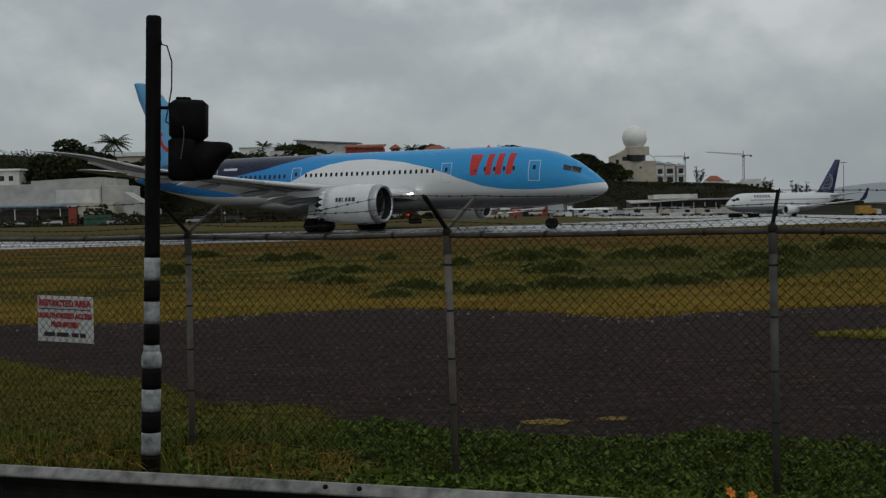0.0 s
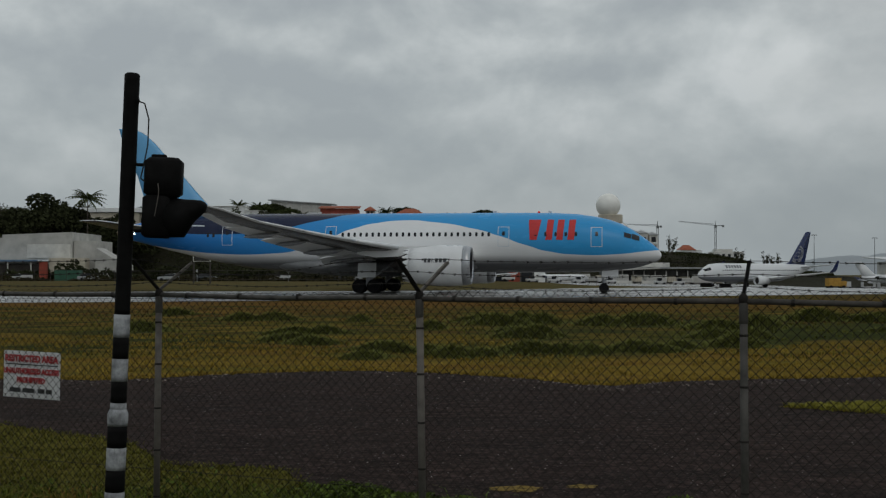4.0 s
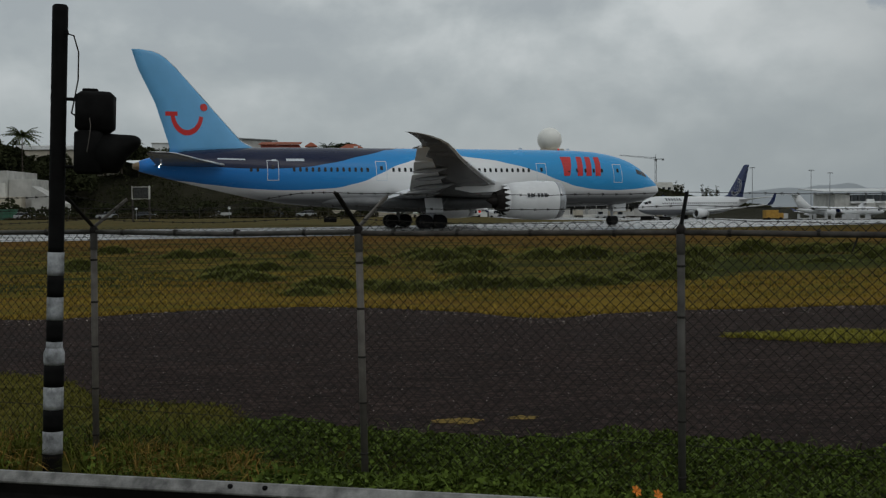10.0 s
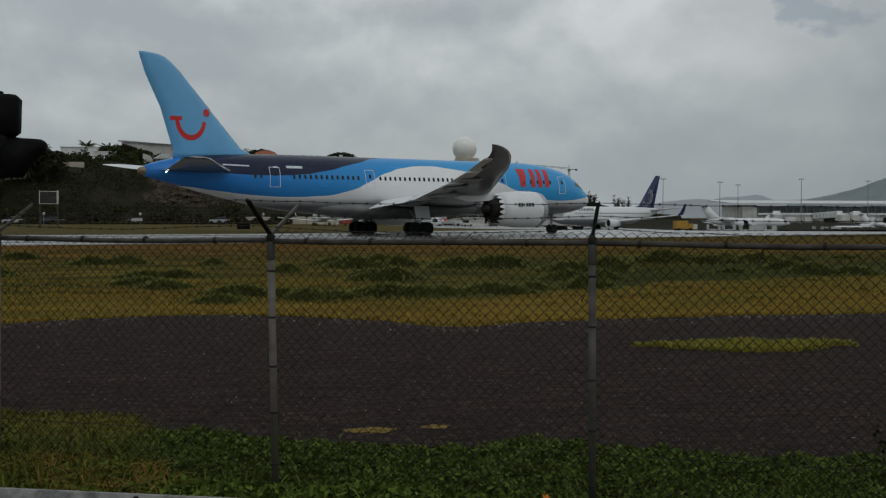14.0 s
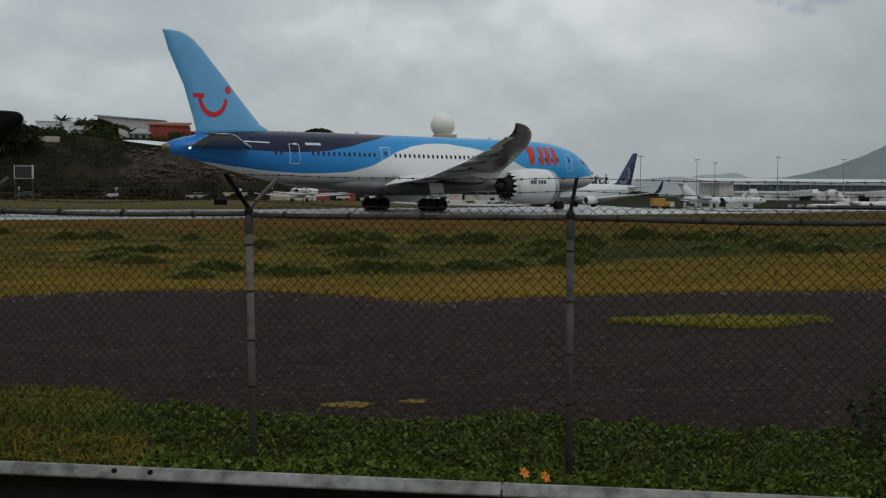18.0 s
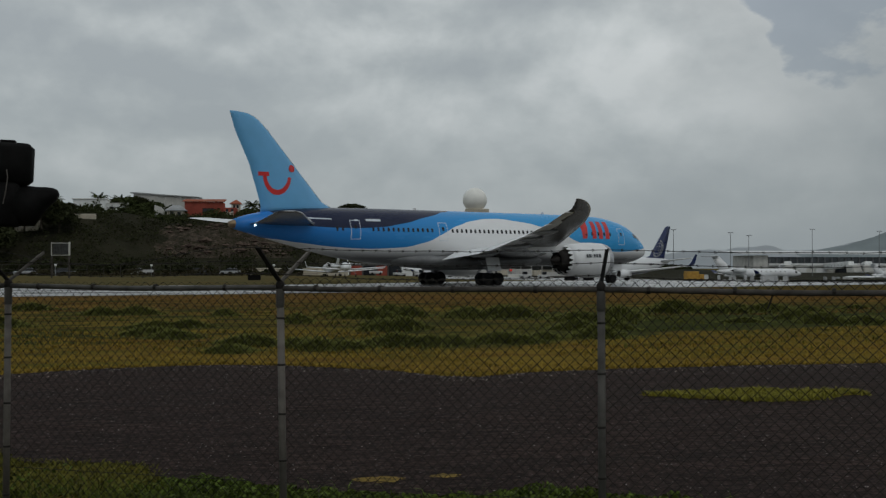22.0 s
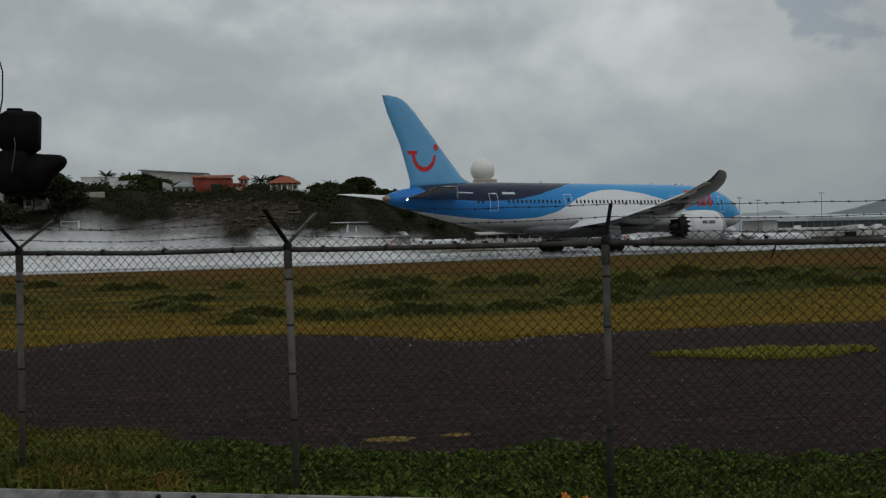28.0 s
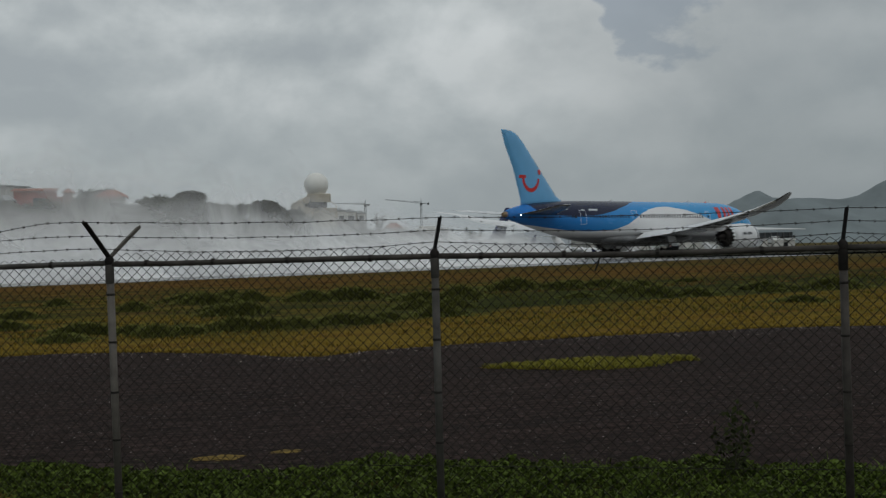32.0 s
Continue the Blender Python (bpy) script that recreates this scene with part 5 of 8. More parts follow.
while s0 < 16:
    a, b = ga + gu * s0, ga + gu * (s0 + 3.99)
    for outline, mat, name, words in ((PROF, BEAM, "top_flange", "scuffed galvanised top flange"), (FACE, SHADED_FACE, "beam", "beam face with its shade painted black")):
        v = []
        for c in (a, b):
            v += [tuple(c + gn * o + Vector((0, 0, z))) for o, z in outline]
            v += [tuple(c + gn * (o - 0.004) + Vector((0, 0, z))) for o, z in outline]
        n = len(outline)
        f = []
        for base in (0, n):
            for k in range(n - 1):
                f.append((base + k, base + k + 1, base + 2 * n + k + 1, base + 2 * n + k))
        f += [(0, n, 3 * n, 2 * n), (n - 1, 3 * n - 1, 4 * n - 1, 2 * n - 1)]
        mk(name, v, f, mat, barrier, words, False)
    for q in (0.0, 2.0):
        c = ga + gu * (s0 + q)
        Geo().box(-0.05, 0.05, -0.16, -0.04, -0.1, 0.70, Matrix.Translation(c) @ pose(0, 0, 0, 0, 0, math.degrees(math.atan2(gu.y, gu.x)) + 180)).make("post", STEEL, barrier)
    s0 += 4.0
for s in (2.04, 2.23):
    c = ga + gu * s + gn * 0.040 + Vector((0, 0, 0.728))
    Geo().lathe([(0.014, 0), (0.014, 0.006), (0.008, 0.012)], 10, Matrix.Translation(c) @ pose(0, 0, 0, 40)).make("bolt", BLACK, barrier, "dark bolt head")

# ---- the hill behind the runway ----
CREST = [(-400, 26), (-130, 20), (-95, 17), (-60, 16.2), (-30, 15.6), (-5, 14.6), (20, 13.5), (45, 13), (70, 11.2), (95, 9.5), (120, 6.5), (140, 3.0), (165, 0.2), (400, -2)]


# the brow of the hill beside the radar tower, at its depth
BROW = [(55, 12.5), (62, 10.6), (86, 9.7), (108, 8.7), (118, 7.0), (126, 4.8), (140, 3.0), (165, 0.4), (400, -1.0)]


def brow_z(x, y):
    s = y / 440
    return 2.1 + (lerp_table(BROW, x / s) - 2.1) * s


def hill_z(x, y):
    crest = lerp_table(CREST, x)
    foot = 292 + 0.10 * abs(min(x, 20) + 20) + 62 * smooth_step(12, 48, x) + 0.45 * max(0.0, x - 60)
    rise = smooth_step(foot, foot + 52, y)
    n = noise.noise(Vector((x * 0.05, y * 0.05, 2))) * 2.2 + noise.noise(Vector((x * 0.17, y * 0.17, 4))) * 1.1
    cut = 0.0
    if -50 < x < 0:
        cut = -2.2 * smooth_step(-50, -30, x) * (1 - smooth_step(-12, 0, x)) * smooth_step(foot + 6, foot + 22, y) * (1 - smooth_step(foot + 30, foot + 45, y))
    z = -1.6 + (crest + 1.6) * rise * (1 - 0.6 * smooth_step(520, 700, y)) + (n * rise) + cut + 0.6 * cut * noise.noise(Vector((x * 0.4, y * 0.4, 7)))
    if x > 50:
        k = smooth_step(50, 64, x)
        z = z * (1 - k) + min(z, brow_z(x, y) - 1.0) * k
    return z


def hill_material():
    m = Mat("scrub_hillside", 0.95, 0.0, 0.05)
    xyz = m.node("ShaderNodeSeparateXYZ")
    m.link(m.coord(), xyz.inputs[0])
    mid, fine = m.noise(0.12, 6, 0.65, 0.5), m.noise(0.9, 5, 0.7)
    col = m.mix(m.ramp(mid, [(0.35, 0.0), (0.65, 1.0)]), (0.024, 0.023, 0.014), (0.042, 0.037, 0.023))
    col = m.mix(m.math("MULTIPLY", fine, 0.7), col, (0.014, 0.016, 0.010))
    # bare earth and rock in the cutting
    inx = m.math("MULTIPLY", m.math("GREATER_THAN", m.math("ADD", xyz.outputs["X"], m.math("MULTIPLY", mid, 16.0)), -24.0), m.math("LESS_THAN", xyz.outputs["X"], 2.0))
    iny = m.math("MULTIPLY", m.math("GREATER_THAN", xyz.outputs["Z"], 4.0), m.math("LESS_THAN", xyz.outputs["Z"], 13.0))
    rock = m.math("MULTIPLY", m.math("MULTIPLY", inx, iny), m.ramp(m.noise(0.55, 9, 0.78, 0.4), [(0.42, 0.0), (0.66, 0.75)]))
    col = m.mix(rock, col, m.mix(m.ramp(fine, [(0.35, 0.0), (0.65, 1.0)]), (0.075, 0.048, 0.036), (0.19, 0.145, 0.12)))
    m.put("Base Color", col)
    m.bump(m.math("ADD", mid, fine), 0.9, 0.5)
    return m.m


hx = spaced(-400, -135, 20) + spaced(-130, 175, 120) + spaced(180, 400, 10)
hy = spaced(288, 372, 60) + spaced(378, 700, 26)
sheet("hill", hx, hy, lambda x, y: hill_z(x, y), hill_material(), "dark scrubby hillside with a reddish rock cutting", "hill")

# ---- foliage ----
LEAF_DARK = varied("dark_foliage", (0.032, 0.036, 0.017), 0.9, 0.35, 0.03)
LEAF_MID = varied("green_foliage", (0.040, 0.050, 0.018), 0.9, 0.4, 0.04)
LEAF_WEED = varied("weed_leaves", (0.074, 0.106, 0.017), 0.7, 0.6, 0.08)
STRAW = varied("dry_straw", (0.19, 0.118, 0.028), 0.85, 0.6, 0.05)
BLADE = varied("grass_blades", (0.225, 0.155, 0.026), 0.9, 0.45, 0.03)
BLADE_GREEN = varied("green_blades", (0.098, 0.098, 0.021), 0.9, 0.45, 0.03)
BARK = worn("bark", (0.075, 0.06, 0.045), 0.9, 0.0, 1.5, 0.4, bump=0.5)
rnd = np.random.RandomState(7)


def leaf_cloud(centres, size, stretch=1.6, flat=0.5, r=None):
    """One small leaf face round each centre, at random angles."""
    r = r or rnd
    c = np.asarray(centres, float)
    n = len(c)
    a = r.normal(size=(n, 3))
    a[:, 2] *= flat
    a /= np.linalg.norm(a, axis=1)[:, None]
    b = np.cross(a, r.normal(size=(n, 3)))
    b /= np.linalg.norm(b, axis=1)[:, None]
    s = size * (0.6 + 0.8 * r.rand(n))[:, None]
    p0, p1, p2, p3 = c - a * s * stretch / 2, c + b * s / 2, c + a * s * stretch / 2, c - b * s / 2
    v = np.stack([p0, p1, p2, p3], 1).reshape(-1, 3)
    f = np.arange(4 * n).reshape(n, 4)
    return v, f


def crown_points(n, lumps, r):
    """Points on and in a heap of rounded lumps (x, y, z, radius, flattening)."""
    lumps = np.asarray(lumps, float)
    k = r.choice(len(lumps), n, p=lumps[:, 3] ** 2 / (lumps[:, 3] ** 2).sum())
    d = r.normal(size=(n, 3))
    d /= np.linalg.norm(d, axis=1)[:, None]
    rad = lumps[k, 3] * (0.55 + 0.5 * r.rand(n) ** 0.6)
    d[:, 2] = np.where(d[:, 2] < -0.35, -d[:, 2], d[:, 2])
    return lumps[k, :3] + d * rad[:, None] * np.stack([np.ones(n), np.ones(n), lumps[k, 4]], 1)


def broad_tree(name_label, height, width, seed, leaves=1500, leaf=0.42, mat=None, bare=False):
    r = np.random.RandomState(seed)
    t = thing("tree", name_label, "tree", group="trees on the hill")
    g = Geo()
    g.tube((0, 0, -1.0), (0.1 * width * (r.rand() - 0.5), 0, height * 0.4), 0.035 * height, 0.022 * height, 8)
    lumps = []
    for i in range(14):
        a, d = 2 * math.pi * i / 14 * 3 + r.rand(), width * (0.10 + 0.30 * r.rand())
        z = height * (0.30 + 0.42 * r.rand()) * (1.15 - 0.35 * d / (0.4 * width))
        lumps.append((d * math.cos(a), d * math.sin(a), z, width * (0.17 + 0.10 * r.rand()), 0.85))
        g.tube((0, 0, height * (0.22 + 0.15 * r.rand())), (d * 0.85 * math.cos(a), d * 0.85 * math.sin(a), z), 0.014 * height, 0.005 * height, 6)
    lumps.append((0, 0, height * 0.82, width * 0.17, 0.8))
    g.make("trunk", BARK, t, "dark trunk with limbs")
    pts = crown_points(leaves, lumps, r)
    v, f = leaf_cloud(pts, leaf, 1.5, 0.8, r)
    mk("crown", v.tolist(), f.tolist(), mat or LEAF_DARK, t, "dense dark green crown")
    return t


def palm_tree(height, spread, seed, label="tall palm with drooping windblown fronds"):
    r = np.random.RandomState(seed)
    t = thing("palm_tree", label, "palm tree", group="palms on the hill")
    lean = 0.08 * height * (r.rand() - 0.5)
    g = Geo()
    for k in range(6):
        z0, z1 = height * k / 6 - (1.0 if k == 0 else 0), height * (k + 1) / 6
        g.tube((lean * (k / 6) ** 2, 0, z0), (lean * ((k + 1) / 6) ** 2, 0, z1), 0.2 - 0.015 * k, 0.2 - 0.015 * (k + 1), 8)
    g.make("trunk", BARK, t, "slender grey palm trunk", True)
    for i in range(26):
        a = 2 * math.pi * i / 26 + r.rand() * 0.4
        up, ln = 1.6 - 1.8 * r.rand(), spread * (0.75 + 0.35 * r.rand())
        v, f = [], []
        n = 9
        for k in range(n):
            s = k / (n - 1)
            x = s * ln * math.cos(up * 0.5) + 0.18 * ln * s
            z = ln * (up * 0.75 * s - 0.62 * s * s)
            w = 0.15 * ln * math.sin(math.pi * min(1, s * 0.92 + 0.08)) + 0.03
            p = Vector((x * math.cos(a) + lean, x * math.sin(a), height + z))
            q = Vector((-math.sin(a), math.cos(a), 0)) * w
            dn = Vector((0, 0, -w * 0.7))
            o = len(v)
            v += [tuple(p), tuple(p + q + dn), tuple(p - q + dn), tuple(p + q * 0.3 + dn * 0.2), tuple(p - q * 0.3 + dn * 0.2)]
            if k:
                f += [(o - 5, o, o + 1), (o - 5, o + 2, o), (o - 5, o - 2, o + 3, o), (o - 5, o, o + 4, o - 1)]
        mk("frond", v, f, LEAF_MID, t)
    return t


def stand(t, x, y, z=None, turn=0.0):
    t.matrix_world = pose(x, y, hill_z(x, y) if z is None else z, 0, 0, turn)
    return t


tree_a = broad_tree("large dense dark green tree on the slope", 14.5, 17, 11, 7000, 0.55)
stand(tree_a, -92.8, 300, 6.4)
tree_a.scale = (1.2, 1.2, 1.05)
tree_b = broad_tree("rounded dark tree on the hill crest", 8.0, 11.5, 12, 4200, 0.46)
stand(tree_b, 20.6, 382, 13.4)
for x, y, z, s, turn in ((-104, 301, 0.2, 0, 40), (-76, 312, 1.8, 0, 100), (-86, 308, 2.2, 0, 10)):
    copy_thing(tree_a, pose(x, y, z, 0, 0, turn))
for x, y, z, turn in ((-62.5, 326, 12.4, 20), (-67.5, 329, 12.2, 130), (-58.5, 328, 10.8, 250), (47, 401, 11.2, 60), (50.5, 420, 11.6, 140), (-3, 384, 14.4, 80), (24.5, 420, 15.4, 10), (-74, 338, 11.5, 200), (58, 415, 8.5, 75), (-49.6, 377, 14.6, 15), (-44.6, 379, 15.2, 95)):
    copy_thing(tree_b, pose(x, y, z, 0, 0, turn))
small_tree = broad_tree("small scrubby tree among the houses", 5.0, 6.6, 13, 1700, 0.42, LEAF_MID)
stand(small_tree, -66, 346)
for x, y, k in ((-70, 334, 130), (-41, 366, 50), (-38, 360, 10), (-43.5, 362, 190), (-33, 366, 75), (-26, 368, 33), (-11, 362, 99), (-9.2, 365, 222), (8, 368, 140), (11, 366, 12), (14, 370, 55),
                (29.5, 384, 10), (32, 390, 70), (34, 396, 140), (39, 398, 20), (53, 420, 33), (-78, 342, 45), (-84, 336, 111), 
                (60, 402, 30), (16, 360, 10), (26, 366, 60), (36, 372, 140), (46, 380, 80)):
    copy_thing(small_tree, pose(x, y, hill_z(x, y) - 0.4, 0, 0, k))
palm = palm_tree(9.5, 5.2, 3)
stand(palm, -80.8, 298, 10.2)
for x, y, z, turn in ((-54.5, 372, 13.2, 50), (-48.5, 374, 12.6, 120), (-46.5, 370, 11.8, 200), (-66, 362, 11.5, 10), (-96, 352, 11, 80), (12.5, 380, 9.8, 15), (9.5, 384, 9.3, 70), (-9.5, 384, 11.8, 140)):
    p = copy_thing(palm, pose(x, y, z + 1.3, 0, 0, turn))
    p.scale = (0.72, 0.72, 0.8)
    p["label"] = "windblown palm among the hillside houses"


def bare_tree(seed):
    r = np.random.RandomState(seed)
    t = thing("tree", "thin sparse casuarina tree beside the apron", "tree", group="trees on the hill")
    g, pts = Geo(), []
    for i in range(9):
        x, h = (r.rand() - 0.5) * 3.0, 4.0 + 2.5 * r.rand()
        b = Vector((x + (r.rand() - 0.2) * 1.6, (r.rand() - 0.5) * 2, h))
        g.tube((x * 0.4, 0, -0.5), b, 0.09, 0.02, 5)
        for k in range(26):
            s = 0.3 + 0.7 * r.rand()
            pts.append(tuple(Vector((x * 0.4, 0, 0)).lerp(b, s) + Vector((r.normal() * 0.35, r.normal() * 0.35, r.normal() * 0.3))))
    g.make("trunk", BARK, t, "thin dark stems")
    v, f = leaf_cloud(pts, 0.28, 2.5, 1.0, r)
    mk("crown", v.tolist(), f.tolist(), LEAF_DARK, t, "sparse feathery foliage")
    return t


bt = bare_tree(21)
stand(bt, 84.6, 400, 8.0)
for x, y, z, turn in ((117, 402, 2.6, 60), (121.5, 404, 2.2, 170), (110, 410, 4.0, 20)):
    copy_thing(bt, pose(x, y, z, 0, 0, turn))

# scrub over the whole slope
pts = []
while len(pts) < 96000:
    x, y = -130 + 290 * rnd.rand(), 291 + 165 * rnd.rand()
    if noise.noise(Vector((x * 0.13, y * 0.13, 9))) + 0.5 * noise.noise(Vector((x * 0.4, y * 0.4, 3))) < -0.12:
        continue
    if -33 < x < -2 and 5 < hill_z(x, y) < 12 and rnd.rand() < 0.75:
        continue
    if x > 165 or y > 392 + 64 * smooth_step(40, 75, x):
        continue
    if hill_z(x, y) < 0.6 and x > 10:
        continue
    z = hill_z(x, y) + 1.5 * rnd.rand() ** 2 * (1.2 + noise.noise(Vector((x * 0.3, y * 0.3, 1))))
    if x > 58:
        z = min(z, brow_z(x, y) + 0.5 * noise.noise(Vector((x * 0.25, y * 0.25, 6))) - 0.8 * rnd.rand())
    pts.append((x, y, z))
v, f = leaf_cloud(pts, 0.36, 1.3, 0.8)
tagged(mk("scrub", v.tolist(), f.tolist(), varied("brown_scrub", (0.033, 0.036, 0.017), 0.95, 0.3, 0.02)), "dense dark scrub covering the hillside", "shrubs", kind="stuff")
# broken pale rock lying in the cutting
rv, rf = [], []
while len(rv) < 6 * 260:
    x, y = -31 + 33 * rnd.rand(), 296 + 48 * rnd.rand()
    z = hill_z(x, y)
    if not 4.5 < z < 13 or noise.noise(Vector((x * 0.16, y * 0.2, 31))) < 0.02:
        continue
    sz = 0.18 + 0.75 * rnd.rand() ** 3
    o = len(rv)
    for dx, dy, dz in ((1.4, 0, 0), (0, 1, 0), (-1.5, 0, 0.1), (0, -1, 0), (0.2, 0.1, 0.9), (0, 0, -0.8)):
        rv.append((x + sz * dx * (0.7 + 0.6 * rnd.rand()), y + sz * dy, z + 0.25 + sz * dz * (0.6 + 0.6 * rnd.rand())))
    rf += [(o, o + 1, o + 4), (o + 1, o + 2, o + 4), (o + 2, o + 3, o + 4), (o + 3, o, o + 4), (o + 1, o, o + 5), (o + 2, o + 1, o + 5), (o + 3, o + 2, o + 5), (o, o + 3, o + 5)]
tagged(mk("rocks", rv, rf, varied("broken_rock", (0.085, 0.062, 0.050), 0.9, 0.45, 0.05)), "broken reddish grey rock in the cutting", "rocks", kind="stuff")
# lighter bushes among the scrub, and a ragged hedge along the far road
pts = []
while len(pts) < 16000:
    x, y = -130 + 290 * rnd.rand(), 291 + 150 * rnd.rand()
    if noise.noise(Vector((x * 0.2, y * 0.2, 19))) < 0.12 or (-33 < x < -2 and 5 < hill_z(x, y) < 12):
        continue
    if hill_z(x, y) < 1.5:
        continue
    z = hill_z(x, y) + 1.8 * rnd.rand() ** 1.5
    pts.append((x, y, min(z, brow_z(x, y) - 0.6 * rnd.rand()) if x > 58 else z))
v, f = leaf_cloud(pts, 0.34, 1.3, 0.8)
tagged(mk("scrub", v.tolist(), f.tolist(), varied("pale_scrub", (0.050, 0.054, 0.026), 0.9, 0.5, 0.03)), "greyish green bushes among the dark scrub", "shrubs", kind="stuff")
# bushes that hide the feet of the houses along the crest
pts = []
while len(pts) < 15000:
    x, y = -82 + 96 * rnd.rand(), 344 + 13 * rnd.rand()
    top = 3.4 * (0.45 + 0.8 * noise.noise(Vector((x * 0.14, y * 0.1, 41))) + 0.6 * noise.noise(Vector((x * 0.45, y * 0.3, 42))))
    if top < 0.3:
        continue
    pts.append((x, y, hill_z(x, y) - 0.3 + top * rnd.rand() ** 0.7))
v, f = leaf_cloud(pts, 0.40, 1.4, 0.8)
tagged(mk("bushes", v.tolist(), f.tolist(), LEAF_MID), "dark green bushes below the hilltop houses", "shrubs", kind="stuff")
pts = []
while len(pts) < 9000:
    x, y = -104 + 108 * rnd.rand(), 257.5 + 3.5 * rnd.rand()
    top = 3.6 * (0.45 + (0.35 if -77 < x < -30 else 0) + noise.noise(Vector((x * 0.16, 2.2, 7))) + 0.5 * noise.noise(Vector((x * 0.5, 1.2, 3))))
    if top < 0.3:
        continue
    pts.append((x, y, top * rnd.rand()))
v, f = leaf_cloud(pts, 0.5, 1.4, 0.8)
tagged(mk("hedge", v.tolist(), f.tolist(), LEAF_DARK), "ragged dark hedge along the far road", "hedge", kind="stuff")

pts = []
while len(pts) < 7000:
    x, y = -112 + 116 * rnd.rand(), 246.0 + 2.2 * rnd.rand()
    top = 1.7 * (0.42 + noise.noise(Vector((x * 0.22, 5.2, 7))) + 0.6 * noise.noise(Vector((x * 0.8, 4.2, 3))))
    if top < 0.12:
        continue
    pts.append((x, y, top * rnd.rand()))
v, f = leaf_cloud(pts, 0.30, 1.5, 0.8)
tagged(mk("hedge", v.tolist(), f.tolist(), varied("dry_hedge", (0.045, 0.040, 0.022), 0.95, 0.6, 0.02)), "low dry scrub along the airfield edge", "hedge", kind="stuff")

# ---- buildings ----
PLASTER = worn("pale_plaster", (0.66, 0.65, 0.61), 0.85, 0.0, 0.4, 0.25, spec=0.2)
PLASTER_WHITE = worn("white_plaster", (0.80, 0.81, 0.80), 0.85, 0.0, 0.4, 0.2, spec=0.2)
PLASTER_SAND = worn("sand_plaster", (0.52, 0.47, 0.38), 0.85, 0.0, 0.5, 0.25, spec=0.2)
PLASTER_RED = worn("coral_red_plaster", (0.31, 0.072, 0.05), 0.85, 0.0, 0.4, 0.3, spec=0.2)
ROOF_RED = worn("red_tile_roof", (0.34, 0.105, 0.06), 0.85, 0.0, 1.2, 0.35, spec=0.2, bump=0.4)
ROOF_GREY = worn("grey_metal_roof", (0.30, 0.31, 0.31), 0.6, 0.2, 0.5, 0.25)
GREEN_PAINT = worn("faded_green_paint", (0.035, 0.12, 0.075), 0.7, 0.0, 1, 0.3)
BLUE_PAINT = worn("faded_blue_paint", (0.12, 0.20, 0.30), 0.7, 0.0, 1, 0.3)
YELLOW_PAINT = worn("yellow_machine_paint", (0.42, 0.23, 0.03), 0.6, 0.0, 1.5, 0.3)


def window_row(parent, y, xs, z0, z1, w, frame_mat=None):
    for x in xs:
        wd = Geo().box(x - w / 2, x + w / 2, y - 0.04, y + 0.05, z0, z1).make("window", GLASS_DARK, parent)
        Geo().box(x - w / 2 - 0.08, x + w / 2 + 0.08, y - 0.10, y - 0.045, z0 - 0.12, z0).make("sill", frame_mat or PLASTER_WHITE, wd)


def block(parent, x0, x1, y0, y1, z0, z1, mat, name="wall", label=""):
    return Geo().box(x0, x1, y0, y1, z0, z1, None, 0.06).make(name, mat, parent, label)


def hip_roof(parent, x0, x1, y0, y1, z, h, mat, over=0.6, ridge=0.35):
    x0, x1, y0, y1 = x0 - over, x1 + over, y0 - over, y1 + over
    cx, cy, k = (x0 + x1) / 2, (y0 + y1) / 2, (x1 - x0) * ridge / 2
    v = [(x0, y0, z), (x1, y0, z), (x1, y1, z), (x0, y1, z), (cx - k, cy, z + h), (cx + k, cy, z + h), (x0, y0, z - 0.2), (x1, y0, z - 0.2), (x1, y1, z - 0.2), (x0, y1, z - 0.2)]
    f = [(0, 1, 5, 4), (1, 2, 5), (2, 3, 4, 5), (3, 0, 4), (0, 6, 7, 1), (1, 7, 8, 2), (2, 8, 9, 3), (3, 9, 6, 0), (9, 8, 7, 6)]
    return mk("roof", v, f, mat, parent, "hipped roof")


DARK_WALL = worn("dark_timber", (0.035, 0.03, 0.026), 0.85, 0.0, 0.8, 0.4)
WALL_GREY = worn("weathered_pale_render", (0.50, 0.49, 0.46), 0.85, 0.0, 0.3, 0.3, spec=0.2)
b = thing("warehouse", "long pale warehouse with plain walls beside the road", "warehouse")
mk("wall", [(-130, 270, -0.5), (-76.6, 270, -0.5), (-76.6, 270, 10.7), (-92, 270, 10.1), (-92, 270, 9.4), (-130, 270, 9.0), (-130, 295, -0.5), (-76.6, 295, -0.5), (-76.6, 295, 10.7), (-92, 295, 10.1), (-92, 295, 9.4), (-130, 295, 9.0)],
   [(0, 1, 2, 3, 4, 5), (6, 11, 10, 9, 8, 7), (1, 7, 8, 2), (2, 8, 9, 3), (3, 9, 10, 4), (4, 10, 11, 5), (5, 11, 6, 0)], WALL_GREY, b, "pale plain warehouse wall")
block(b, -86.5, -76.9, 269.85, 269.99, 4.9, 8.0, PLASTER, "panel", "whiter wall panel")
block(b, -76.5, -71.4, 271, 285, -0.5, 8.8, WALL_GREY, "annex", "white annex")
block(b, -80.5, -72.6, 266, 269.7, -0.4, 4.9, PLASTER_SAND, "lean_to", "sand-coloured lean-to")
block(b, -100, -80.6, 265.4, 269.84, -0.4, 3.6, DARK_WALL, "recess", "dark shaded workshop front")
block(b, -100, -80.5, 264.5, 269.7, 4.0, 4.5, BLUE_PAINT, "awning", "blue-grey awning")
